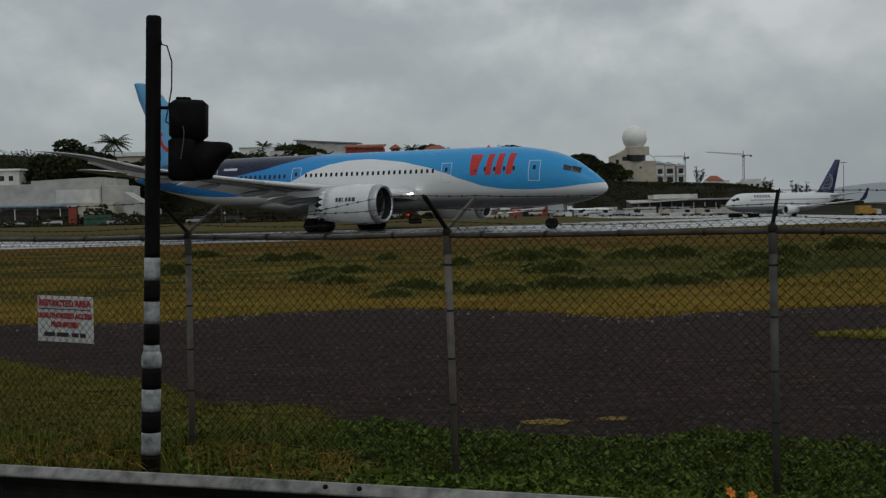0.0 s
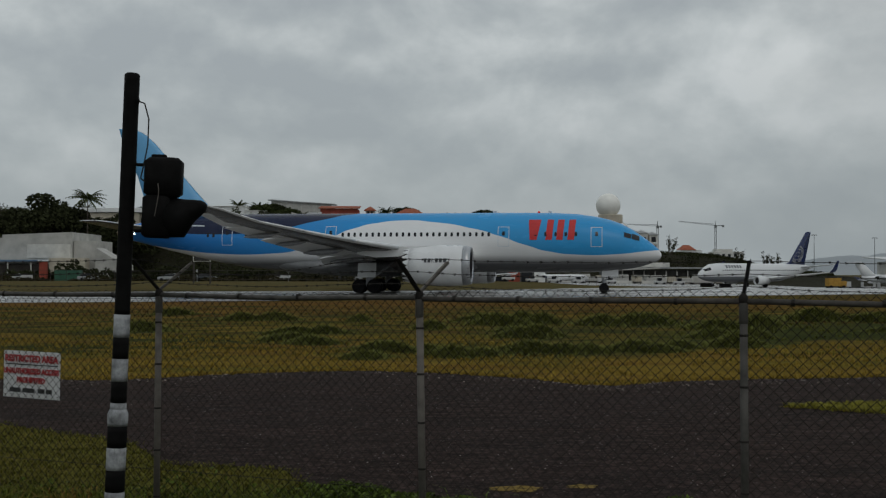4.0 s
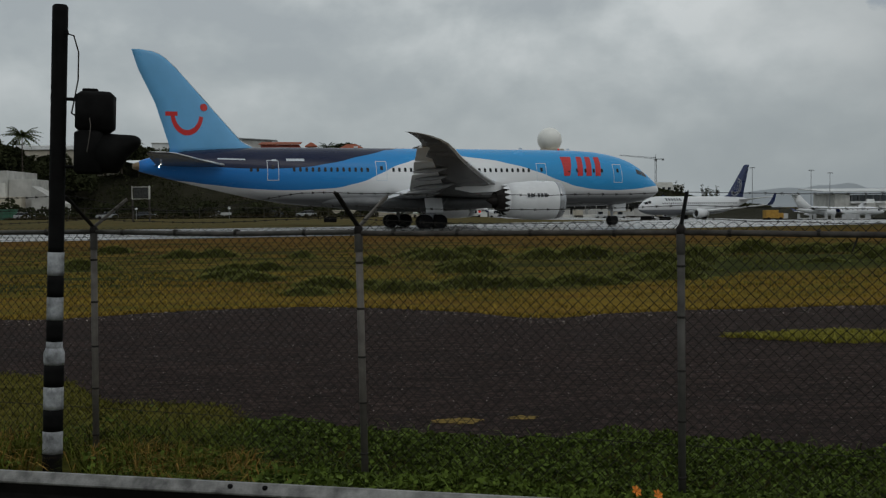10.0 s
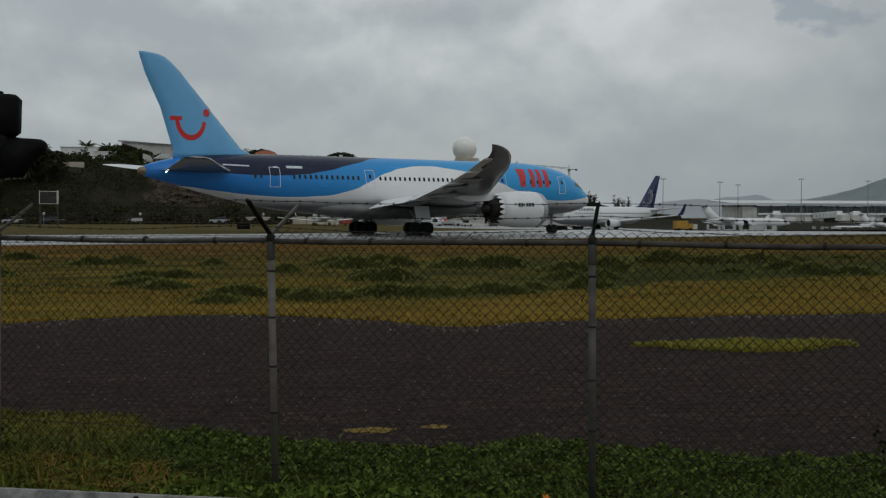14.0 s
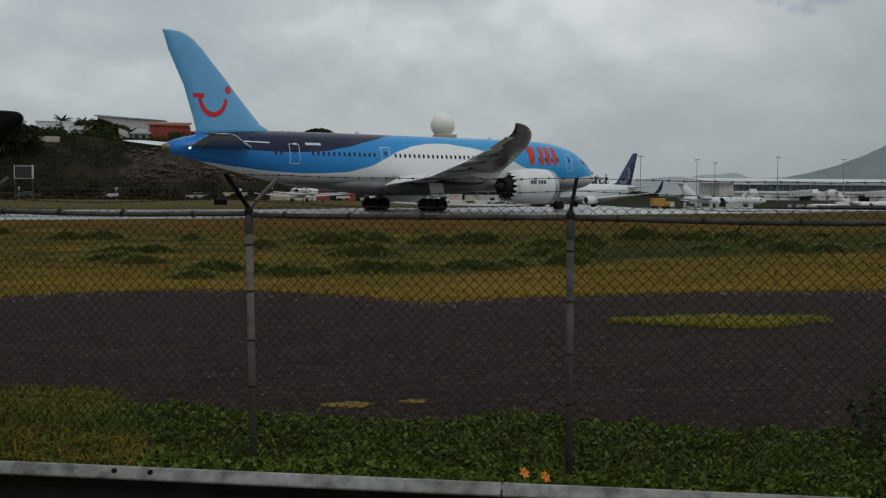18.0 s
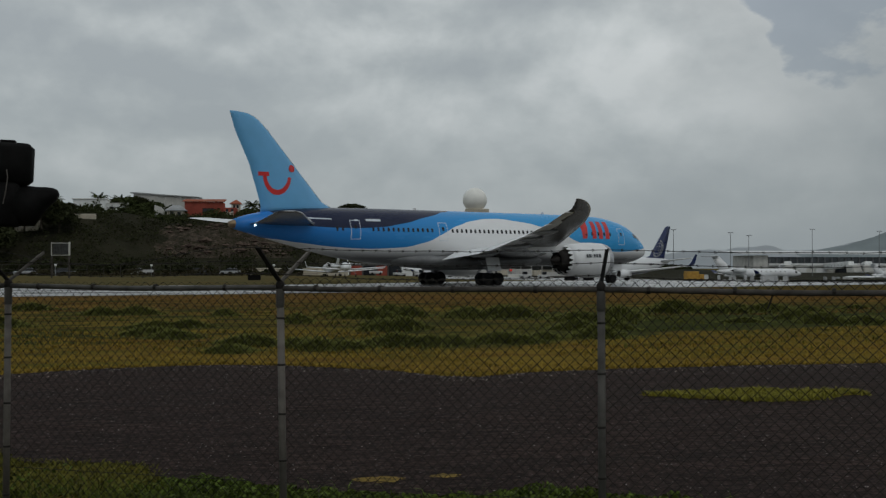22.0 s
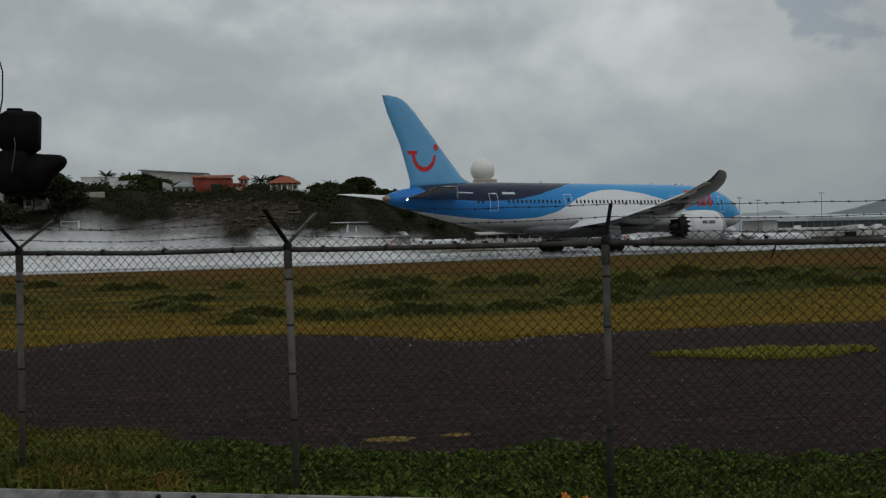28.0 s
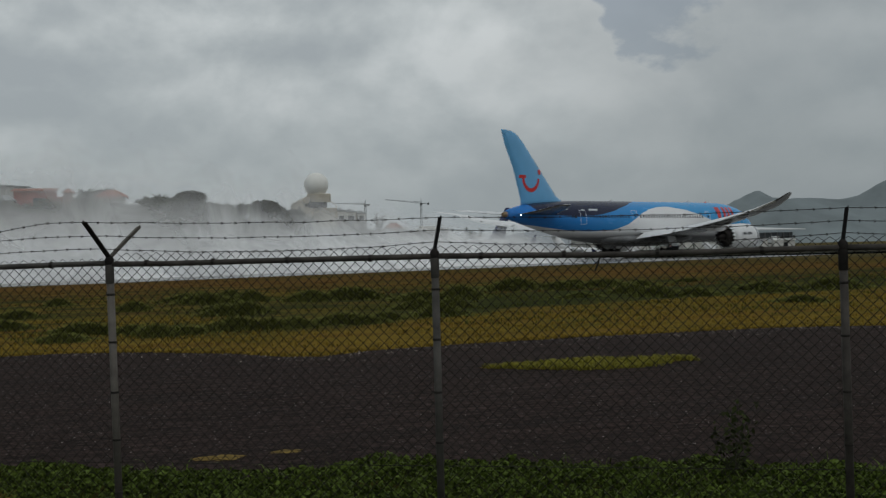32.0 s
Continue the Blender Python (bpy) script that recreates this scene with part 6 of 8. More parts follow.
for x in (-99, -94, -89, -84):
    block(b, x - 0.12, x + 0.12, 264.7, 264.95, -0.3, 4.0, PLASTER, "post")
mk("ramp", [(-70.9, 268, 0), (-64.4, 268, 0), (-64.4, 268, 3.3), (-70.9, 268, 7.2), (-70.9, 276, 0), (-64.4, 276, 0), (-64.4, 276, 3.3), (-70.9, 276, 7.2)],
   [(0, 1, 2, 3), (4, 7, 6, 5), (3, 2, 6, 7), (1, 5, 6, 2), (0, 3, 7, 4)], WALL_GREY, b, "pale sloping side wall")
h = thing("house", "low pale hillside house with flat roof", "house", group="houses on the hill")
block(h, -125, -103, 294, 299, 6, 13.4, PLASTER)
block(h, -127, -102.5, 293.4, 299.4, 13.4, 13.9, PLASTER_WHITE, "parapet")
window_row(h, 294, (-105, -107.2, -111, -114), 10.9, 12.2, 1.1)
g_ = thing("gate_pillar", "red painted gate pillar by the road", "gate pillar")
block(g_, -79.2, -77.7, 255, 256.2, -0.2, 4.0, PLASTER_RED, "pillar")
block(g_, -79.4, -77.5, 254.8, 256.4, 4.0, 4.3, PLASTER_WHITE, "cap")
g_ = thing("container", "faded green shipping container by the road", "container")
block(g_, -76, -70.8, 255, 258, -0.02, 2.25, GREEN_PAINT, "body")
for k in range(9):
    block(g_, -75.7 + k * 0.56, -75.45 + k * 0.56, 254.93, 254.99, 0.3, 2.1, GREEN_PAINT, "rib")

h = thing("house", "white flat-roofed villa on the hill", "house", group="houses on the hill")
block(h, -60.3, -51.2, 360, 370, 13, 21.2, PLASTER_WHITE)
block(h, -60.6, -50.9, 359.7, 370.3, 21.2, 21.45, PLASTER, "parapet")
block(h, -51.1, -44.8, 361, 369, 13, 20.0, PLASTER_WHITE, "wing")
block(h, -51.0, -44.5, 360.7, 369.3, 20.0, 20.25, PLASTER, "parapet")
for x in (-55.0, -53.4):
    Geo().box(x - 0.5, x + 0.5, 359.9, 360.1, 17.6, 19.2).lathe([(0.5, -0.1), (0.5, 0.1)], 14, pose(x, 360, 19.2, 90)).make("window", GLASS_DARK, h, "arched window")
window_row(h, 361, (-49.4, -47.6), 18.4, 19.1, 0.9)
w_ = thing("garden_wall", "low pale garden wall on the slope", "wall")
block(w_, -62, -50.5, 338, 338.4, hill_z(-56, 338) - 0.5, hill_z(-56, 338) + 1.4, PLASTER_SAND, "wall")
h = thing("house", "small villa with a grey hipped roof", "house", group="houses on the hill")
block(h, -33.2, -28.3, 355, 361, 13, 18.0, PLASTER_SAND)
hip_roof(h, -33.2, -28.3, 355, 361, 18.0, 1.6, ROOF_GREY)
window_row(h, 355, (-31.8, -29.8), 16.4, 17.5, 1.0)
h = thing("house", "small white arched outbuilding on the hill", "house", group="houses on the hill")
mk("wall", [(-37, 356, 14), (-34, 356, 14), (-34.2, 356, 17.6), (-35, 356, 18.9), (-36.8, 356, 19.5), (-37, 360, 14), (-34, 360, 14), (-34.2, 360, 17.6), (-35, 360, 18.9), (-36.8, 360, 19.5)],
   [(0, 1, 2, 3, 4), (5, 9, 8, 7, 6), (1, 6, 7, 2), (2, 7, 8, 3), (3, 8, 9, 4), (0, 4, 9, 5)], WALL_GREY, h, "white curved wall")
h = thing("house", "large coral-red villa on the hill crest", "house", group="houses on the hill")
block(h, -28.6, -17.4, 360, 371, 12, 20.7, PLASTER_RED)
block(h, -17.3, -13.5, 359, 369, 12, 19.0, PLASTER_RED, "wing")
mk("roof", [(-29.2, 359.4, 20.7), (-17.0, 359.4, 20.7), (-17.0, 372, 21.9), (-29.2, 372, 21.9), (-29.2, 359.4, 20.95), (-17.0, 359.4, 20.95), (-17.0, 372, 22.15), (-29.2, 372, 22.15)],
   [(0, 3, 2, 1), (4, 5, 6, 7), (0, 1, 5, 4), (1, 2, 6, 5), (2, 3, 7, 6), (3, 0, 4, 7)], ROOF_RED, h, "shallow red roof")
block(h, -23.4, -20.2, 359.7, 360.02, 17.6, 18.8, GLASS_DARK, "window")
block(h, -16.6, -14.4, 358.7, 359.02, 16.8, 17.6, PLASTER_SAND, "balcony")
window_row(h, 359, (-16.3, -14.8), 17.8, 18.6, 0.7)
h = thing("gazebo", "small red-roofed pavilion on the hill", "pavilion")
block(h, -15.6, -12.9, 372, 375, 14, 20.9, PLASTER_SAND)
hip_roof(h, -15.6, -12.9, 372, 375, 20.9, 1.2, ROOF_RED, 0.5, 0.1)
window_row(h, 372, (-14.8, -13.7), 19.4, 20.5, 0.6)
h = thing("house", "villa with an orange tiled hipped roof and columns", "house", group="houses on the hill")
block(h, -6.2, 2.2, 362, 371, 11, 18.6, PLASTER_SAND)
hip_roof(h, -6.2, 2.4, 360.5, 371, 19.0, 2.1, ROOF_RED, 0.5, 0.3)
for x in (-5.9, -4.3, -2.7, -1.1, 0.5, 2.0):
    Geo().tube((x, 360.6, 16.2), (x, 360.6, 19.0), 0.16, 0.16, 8).make("column", PLASTER_WHITE, h)
block(h, -6.4, 2.6, 360.2, 362, 15.2, 16.2, PLASTER, "balcony")
block(h, 1.0, 5.5, 359.5, 361.9, 11, 16.9, PLASTER_WHITE, "terrace")
window_row(h, 362, (-4.8, -2.0, 0.8), 16.6, 18.2, 1.3)
window_row(h, 359.5, (2.2, 4.2), 13.6, 14.6, 0.9)
h = thing("hall", "long grey hall with a shallow metal roof", "hall")
block(h, -48.2, -28, 400, 412, 12, 23.5, PLASTER)
mk("roof", [(-49, 399.3, 25.3), (-27, 399.3, 24.0), (-27, 413, 24.4), (-49, 413, 26.2), (-49, 399.3, 25.7), (-27, 399.3, 24.35), (-27, 413, 24.8), (-49, 413, 26.6)],
   [(0, 3, 2, 1), (4, 5, 6, 7), (0, 1, 5, 4), (1, 2, 6, 5), (2, 3, 7, 6), (3, 0, 4, 7)], ROOF_GREY, h, "pale metal roof")
for k in range(8):
    block(h, -48.0 + k * 2.5, -45.53 + k * 2.5, 399.9, 400.02, 20.5, 25.2 - k * 0.16, WALL_GREY, "panel")
h = thing("house", "pale house with a flat white roof among trees", "house", group="houses on the hill")
block(h, -94, -75.5, 330, 338, 9, 17.9, PLASTER_SAND)
block(h, -95, -74.6, 329.4, 338.6, 18.0, 19.2, PLASTER_WHITE, "roof", "flat white roof slab")
window_row(h, 330, (-92, -88, -84, -80), 14.6, 16.4, 1.4)
h = thing("house", "small sand-coloured house in trees on the slope", "house", group="houses on the hill")
block(h, -70.5, -64.6, 331, 337, 8, 14.6, PLASTER_SAND)
window_row(h, 331, (-69.2, -66.2), 12.4, 13.6, 1.2)
h = thing("house", "small white house behind the trees", "house", group="houses on the hill")
block(h, 34.8, 40.2, 402, 408, 10, 17.0, PLASTER_WHITE)
hip_roof(h, 34.8, 40.2, 402, 408, 17.0, 1.0, ROOF_GREY)
window_row(h, 402, (36.2, 38.6), 15.0, 16.2, 0.9)

# radar tower
h = thing("radar_tower", "sand-coloured radar building with a white ball dome", "radar tower")
prof = [(2.7, 22.4)] + [(4.38 * math.cos(radians(a)), 25.82 + 4.38 * math.sin(radians(a))) for a in range(-50, 91, 7)]
Geo().lathe(prof, 40, Matrix.Translation((69.0, 432, 0))).make("dome", worn("dome_white", (0.88, 0.87, 0.82), 0.6, 0.0, 0.5, 0.08), h, "white spherical radar dome", True)
Geo().lathe([(4.35, 19.5), (4.35, 22.3), (4.2, 22.5), (0.1, 22.55)], 32, Matrix.Translation((69.8, 432, 0))).make("drum", PLASTER_SAND, h, "sand-coloured round parapet", False)
Geo().lathe([(3.8, 17.4), (3.8, 19.8)], 28, Matrix.Translation((69.0, 432, 0))).make("window_band", GLASS_DARK, h, "dark recessed gallery")
block(h, 61.0, 67.2, 430, 442, 5, 19.3, PLASTER_SAND, "wall", "sand-coloured tower wall")
mk("roof", [(60.8, 429.8, 19.3), (67.3, 429.8, 22.4), (67.3, 442, 22.4), (60.8, 442, 19.3), (67.3, 429.8, 19.2), (67.3, 442, 19.2)], [(0, 1, 2, 3), (0, 4, 1), (3, 2, 5), (0, 3, 5, 4), (1, 4, 5, 2)], PLASTER_SAND, h, "slanted parapet")
block(h, 64.0, 76.0, 429, 442, 5, 17.4, PLASTER_SAND, "wall", "sand-coloured tower wall")
block(h, 61.9, 63.0, 429.9, 430.05, 16.6, 18.0, GLASS_DARK, "window")
block(h, 64.2, 66.6, 429.9, 430.05, 17.6, 19.0, GLASS_DARK, "window")
for x, z in ((66.5, 12.8), (70.2, 14.6)):
    block(h, x, x + 0.7, 428.9, 429.05, z, z + 0.8, GLASS_DARK, "window")
Geo().path([Vector((74.3, 431, 19.6)), Vector((76.4, 431, 17.6))], 0.12, 6).make("strut", PLASTER_SAND, h)
h = thing("apartment_house", "pale apartment house with stacked balconies", "apartment house")
block(h, 77.6, 88.4, 440, 452, 3, 15.9, PLASTER_SAND, "wall")
for x0, x1, z in ((77.7, 80.8, 17.6), (81.0, 84.6, 17.2), (85.2, 88.3, 16.6)):
    block(h, x0, x1, 438.8, 446, 4, z - 1.0, PLASTER, "tower")
    hip_roof(h, x0, x1, 438.8, 446, z - 1.0, 1.1, ROOF_GREY, 0.25, 0.1)
    for lv in (5.5, 8.6, 11.7):
        wd = block(h, x0 + 0.7, x1 - 0.7, 438.7, 438.82, lv + 1.2, lv + 3.0, GLASS_DARK, "window")
        block(wd, x0 + 0.4, x1 - 0.4, 438.1, 438.75, lv + 0.4, lv + 1.1, PLASTER_WHITE, "balcony")
for i, (x0, x1, y, zt, roof, lab) in enumerate(((105.6, 114.3, 480, 10.8, ROOF_RED, "white house with a small red roof"), (119.5, 131.6, 482, 10.2, None, "long pale flat-roofed house"))):
    h = thing("house", lab + " on the far slope", "house", group="houses on the hill")
    block(h, x0, x1, y, y + 9, 2, zt, PLASTER_WHITE if i == 0 else PLASTER)
    if roof:
        hip_roof(h, x0 + 0.4, x0 + 6.0, y, y + 8, zt, 2.0, roof, 0.3, 0.4)
    else:
        block(h, x0 + 1.5, x0 + 8, y + 1, y + 8, zt, zt + 1.0, PLASTER, "upper_storey")
    window_row(h, y, [x0 + 1.6 + 2.4 * k for k in range(int((x1 - x0) / 2.4))], zt - 2.2, zt - 1.0, 1.1)

# tower cranes
CRANE = worn("crane_grey_paint", (0.16, 0.17, 0.17), 0.6, 0.3, 1, 0.25)


def tower_crane(x, y, z0, z1, jib, back, tilt, label):
    c = thing("tower_crane", label, "crane", group="tower cranes")
    mast = Geo()
    n = int((z1 - z0) / 1.4)
    for sx, sy in ((-0.32, -0.32), (0.32, -0.32), (0.32, 0.32), (-0.32, 0.32)):
        mast.tube((x + sx, y + sy, z0), (x + sx, y + sy, z1), 0.06, 0.06, 4)
    for k in range(n):
        s = 1 if k % 2 else -1
        mast.tube((x - 0.32 * s, y - 0.32, z0 + k * 1.4), (x + 0.32 * s, y - 0.32, z0 + (k + 1) * 1.4), 0.04, 0.04, 4)
    mast.make("mast", CRANE, c, "lattice mast")
    j = Geo()
    for dz in (0.0, 0.6):
        j.tube((x, y, z1 + dz), (x - jib, y, z1 + tilt + dz * 0.4), 0.07, 0.05, 4)
    for k in range(14):
        a, b2 = x - jib * k / 14, x - jib * (k + 1) / 14
        j.tube((a, y, z1 + tilt * k / 14), (b2, y, z1 + 0.58 - 0.32 * k / 14 + tilt * (k + 1) / 14), 0.04, 0.04, 4)
    j.make("jib", CRANE, c, "long lattice jib")
    Geo().tube((x, y, z1), (x + back, y, z1), 0.15, 0.15, 4).box(x + back - 0.6, x + back + 0.1, y - 0.4, y + 0.4, z1 - 0.6, z1 + 0.2).make("counter_jib", CRANE, c)
    Geo().tube((x, y, z1), (x, y, z1 + 2.0), 0.15, 0.08, 4).box(x - 0.45, x + 0.45, y - 0.5, y + 0.5, z1 - 0.9, z1 + 0.2).make("cab", CRANE, c)
    return c


tower_crane(124.8, 500, 4, 21.3, 15.5, 3.4, 1.6, "slim tower crane with a raised long jib")
tower_crane(94.5, 470, 6, 19.9, 12, 1.5, 0.5, "slim grey tower crane behind apartments")

# floodlight masts over the apron
MAST_GREY = worn("galvanised_mast", (0.24, 0.25, 0.255), 0.6, 0.2, 1, 0.2)
for x, zt in ((139.6, 15.0), (161.0, 14.0), (167.9, 13.0), (192.2, 15.3), (218.2, 14.7)):
    c = thing("floodlight_mast", "tall grey floodlight mast on the apron", "light mast", Matrix.Translation((x, 420, 0)), group="apron masts")
    Geo().tube((0, 0, -5), (0, 0, zt), 0.17, 0.09, 8).make("mast", MAST_GREY, c)
    Geo().box(-0.95, 0.95, -0.12, 0.12, zt, zt + 0.16, None, 0.04).make("crossbar", MAST_GREY, c)
    for k in (-0.8, 0.0, 0.8):
        Geo().box(k - 0.2, k + 0.2, -0.35, -0.13, zt - 0.2, zt + 0.05, None, 0.04).make("floodlight", GREY_METAL, c)

# passenger terminal
CONCRETE_PALE = worn("grey_frame_paint", (0.20, 0.205, 0.21), 0.7, 0.0, 0.5, 0.3)
h = thing("terminal_building", "long low white airport terminal with a glazed band", "terminal building")
block(h, 217, 316, 520, 560, -6, 2.4, PLASTER, "wall", "pale lower storey")
block(h, 217, 316, 519.0, 521.5, 2.0, 3.0, PLASTER_WHITE, "ledge", "white ledge")
block(h, 218, 316, 522, 558, 2.4, 5.9, worn("grey_glazing", (0.10, 0.115, 0.125), 0.35, 0.0, 0.4, 0.4), "glazing", "grey glazed upper storey")
for k in range(30):
    block(h, 218 + k * 3.3, 218.7 + k * 3.3, 521.4, 522, 2.9, 5.9, CONCRETE_PALE, "mullion")
mk("roof", [(203.5, 517, 7.2), (320, 517, 7.0), (316, 562, 8.6), (209, 562, 8.6), (203.5, 517, 7.55), (320, 517, 7.45), (316, 562, 9.2), (209, 562, 9.2)],
   [(0, 3, 2, 1), (4, 5, 6, 7), (0, 1, 5, 4), (1, 2, 6, 5), (2, 3, 7, 6), (3, 0, 4, 7)], worn("white_roof", (0.62, 0.63, 0.63), 0.6, 0.1, 0.1, 0.1), h, "long white roof")
block(h, 210, 217, 520, 545, -5, 6.6, PLASTER, "end_block", "pale end block")
for k in range(10):
    block(h, 220 + k * 9.6, 225 + k * 9.6, 518.8, 520, -4.0, 1.0, PLASTER_WHITE if k % 3 else GLASS_DARK, "gate")
for k, (x, turn) in enumerate(((226, -24), (244, 14), (262, -20), (281, 18), (300, -15))):
    jb = thing("jet_bridge", "white enclosed passenger bridge beside the terminal", "jet bridge", pose(x, 519, 0, 0, 0, turn), group="passenger bridges")
    Geo().box(-1.6, 1.6, -17, -0.5, 0.2, 3.0, pose(0, 0, 0, -3), 0.15).make("tunnel", PLASTER_WHITE, jb, "white ribbed tunnel")
    Geo().box(-2.3, 2.3, -21, -16.8, -0.9, 2.3, None, 0.2).make("cabin", PLASTER, jb, "pale end cabin")
    Geo().box(-0.4, 0.4, -15.5, -14.7, lay(x, 500) - 0.2, 0.3).make("leg", CONCRETE_PALE, jb)
    for q in range(6):
        Geo().box(-1.64, 1.64, -15 + q * 2.3, -14.8 + q * 2.3, 0.9, 2.1, pose(0, 0, 0, -3)).make("pane", GLASS_DARK, jb)
CONCRETE_DARK = worn("stained_concrete", (0.11, 0.11, 0.105), 0.85, 0.0, 0.6, 0.45)
h = thing("hangar", "long low flat-roofed airport shed with raised white roof", "shed")
block(h, 52.5, 79.5, 334, 345, -2.2, 2.6, CONCRETE_DARK, "wall", "dark grey shaded wall")
mk("roof", [(51.0, 327, 2.2), (66.5, 327, 2.9), (66.5, 346, 3.0), (52.5, 346, 2.9), (51.0, 327, 2.5), (66.5, 327, 3.25), (66.5, 346, 3.3), (52.5, 346, 3.2)],
   [(0, 3, 2, 1), (4, 5, 6, 7), (0, 1, 5, 4), (1, 2, 6, 5), (2, 3, 7, 6), (3, 0, 4, 7)], WALL_GREY, h, "pale sloping roof slab")
block(h, 66.6, 80.5, 327.5, 346, 2.85, 3.3, ROOF_GREY, "roof", "grey flat roof slab")
for x0, x1, z1, mt in ((54.2, 56.8, 0.6, WALL_GREY), (59.6, 64.4, 1.2, PLASTER), (66.6, 68.8, 0.4, WALL_GREY), (71.4, 75.6, 0.9, PLASTER_SAND), (76.6, 78.6, 1.4, WALL_GREY)):
    block(h, x0, x1, 331.6, 333.9, -2.2, z1, mt, "booth", "pale booth under the roof")
block(h, 58.3, 70.3, 333, 343, 3.34, 4.6, PLASTER, "upper_roof", "white raised roof")
for k in range(9):
    block(h, 53.2 + k * 3, 53.45 + k * 3, 328.3, 328.6, -2.0, 2.3, WALL_GREY, "column")
    if k % 2:
        block(h, 53.7 + k * 3, 55.6 + k * 3, 333.9, 334.02, -1.6, 0.8, GLASS_DARK, "window")
h = thing("hangar", "low white and red hangar across the runway", "hangar")
block(h, 11.8, 30.8, 284, 296, -1.2, 2.6, CONCRETE_DARK, "wall")
for k, mt in enumerate((PLASTER_WHITE, PLASTER_RED, GLASS_DARK, PLASTER_RED, GLASS_DARK, PLASTER_WHITE)):
    block(h, 12.8 + k * 3, 15.4 + k * 3, 283.8, 284.02, -0.9, 2.0, mt, "door_panel")


def freight_container(label, long, high, paint):
    """A small contoured freight container on a low trolley."""
    c = thing("freight_container", label, "container", group="freight on the apron")
    Geo().box(-long / 2, long / 2, -0.9, 0.9, 0.45, 0.45 + high, None, 0.08).make("body", paint, c)
    for k in range(int(long / 0.6)):
        Geo().box(-long / 2 + 0.3 + k * 0.6, -long / 2 + 0.36 + k * 0.6, -0.94, -0.902, 0.55, 0.35 + high).make("rib", GREY_METAL, c)
    Geo().box(-long / 2 - 0.1, long / 2 + 0.1, -0.95, 0.95, 0.28, 0.42).make("trolley", DARK_STEEL, c)
    for x in (-long / 2 + 0.3, long / 2 - 0.3):
        for y in (-0.8, 0.8):
            Geo().tube((x, y - 0.08, 0.2), (x, y + 0.08, 0.2), 0.2, 0.2, 10).make("wheel", RUBBER, c)
    return c


FREIGHT = [freight_container("silver freight container on an apron trolley", 2.4, 1.4, PLASTER_SAND), freight_container("long pale freight container on the apron", 5.6, 1.7, WALL_GREY),
           freight_container("low grey freight pallet wrapped in sheet", 3.2, 1.1, WALL_GREY)]
for k, x, y, turn in ((0, 47, 306, 8), (1, 51.5, 308, 4), (2, 57, 310, 170), (1, 61.5, 309, 12), (0, 66, 312, 25), (2, 69.5, 309, 3), (1, 74.5, 312, 176), (0, 79.5, 313, 60), (2, 44, 300, 15), (0, 55, 300, 100), (1, 41, 304, 8)):
    f_ = FREIGHT[k]
    if f_.matrix_world.translation.y > 1:
        f_ = copy_thing(f_, Matrix.Identity(4))
    f_.matrix_world = pose(x, y, lay(x, y), 0, 0, turn)
w_ = thing("boundary_wall", "low pale concrete boundary wall beyond the runway", "wall")
block(w_, -8.0, 14.0, 262, 262.4, -0.3, 1.5, PLASTER_SAND, "wall")
w_ = thing("boundary_wall", "low pale wall along the apron edge", "wall")
block(w_, 34, 60, 300, 300.4, -1.8, -0.2, PLASTER, "wall")

# sign frame across the runway
h = thing("sign_frame", "white framed board on posts across the runway", "sign board")
for x in (-36.9, -34.2):
    block(h, x, x + 0.25, 200, 200.25, -0.1, 3.64, DARK_STEEL, "post")
    block(h, x, x + (0.12 if x < -36 else 0.3), 200, 200.25, 3.65, 5.85, WALL_GREY, "side_frame")
for z in (3.65, 5.6):
    block(h, -36.9, -33.95, 199.95, 200.2, z, z + 0.12, WALL_GREY, "rail")
block(h, -36.6, -34.25, 200.1, 200.16, 3.9, 5.55, worn("board_grey", (0.045, 0.047, 0.045), 0.8, 0.0, 3.0, 0.7), "board", "dark worn board")

# distant mountains, with the haze of the air painted into their colours
FAR_BLUE = worn("far_haze_tint", (0.24, 0.275, 0.285), 1.0, 0.0, 0.006, 0.28, spec=0.0)
PALE_BLUE = worn("pale_haze_tint", (0.34, 0.365, 0.385), 1.0, 0.0, 0.004, 0.10, spec=0.0)


def mountain(name, prof, y, mat, label, seed):
    xs = spaced(prof[0][0], prof[-1][0], 140)
    v, f = [], []
    for x in xs:
        h_ = lerp_table(prof, x) + 2.5 * noise.noise(Vector((x * 0.02, seed, 0))) + 1.5 * noise.noise(Vector((x * 0.07, seed, 1)))
        for k in range(6):
            s = k / 5
            v.append((x, y - 260 * (1 - s), -12 + (h_ + 12) * s ** 0.8 + (3 * noise.noise(Vector((x * 0.03, k, seed))) if 0 < k < 5 else 0)))
    f = [(i * 6 + k, (i + 1) * 6 + k, (i + 1) * 6 + k + 1, i * 6 + k + 1) for i in range(len(xs) - 1) for k in range(5)]
    return tagged(mk(name, v, f, mat, smooth=True), label, "mountain", kind="structure")


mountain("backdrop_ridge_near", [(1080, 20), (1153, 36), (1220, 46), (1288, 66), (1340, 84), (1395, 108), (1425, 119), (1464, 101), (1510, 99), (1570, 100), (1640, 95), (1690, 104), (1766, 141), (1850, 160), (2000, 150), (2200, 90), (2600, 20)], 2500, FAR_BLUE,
         "dark mountain ridge beyond the airport, tinted with painted haze", 3.0)
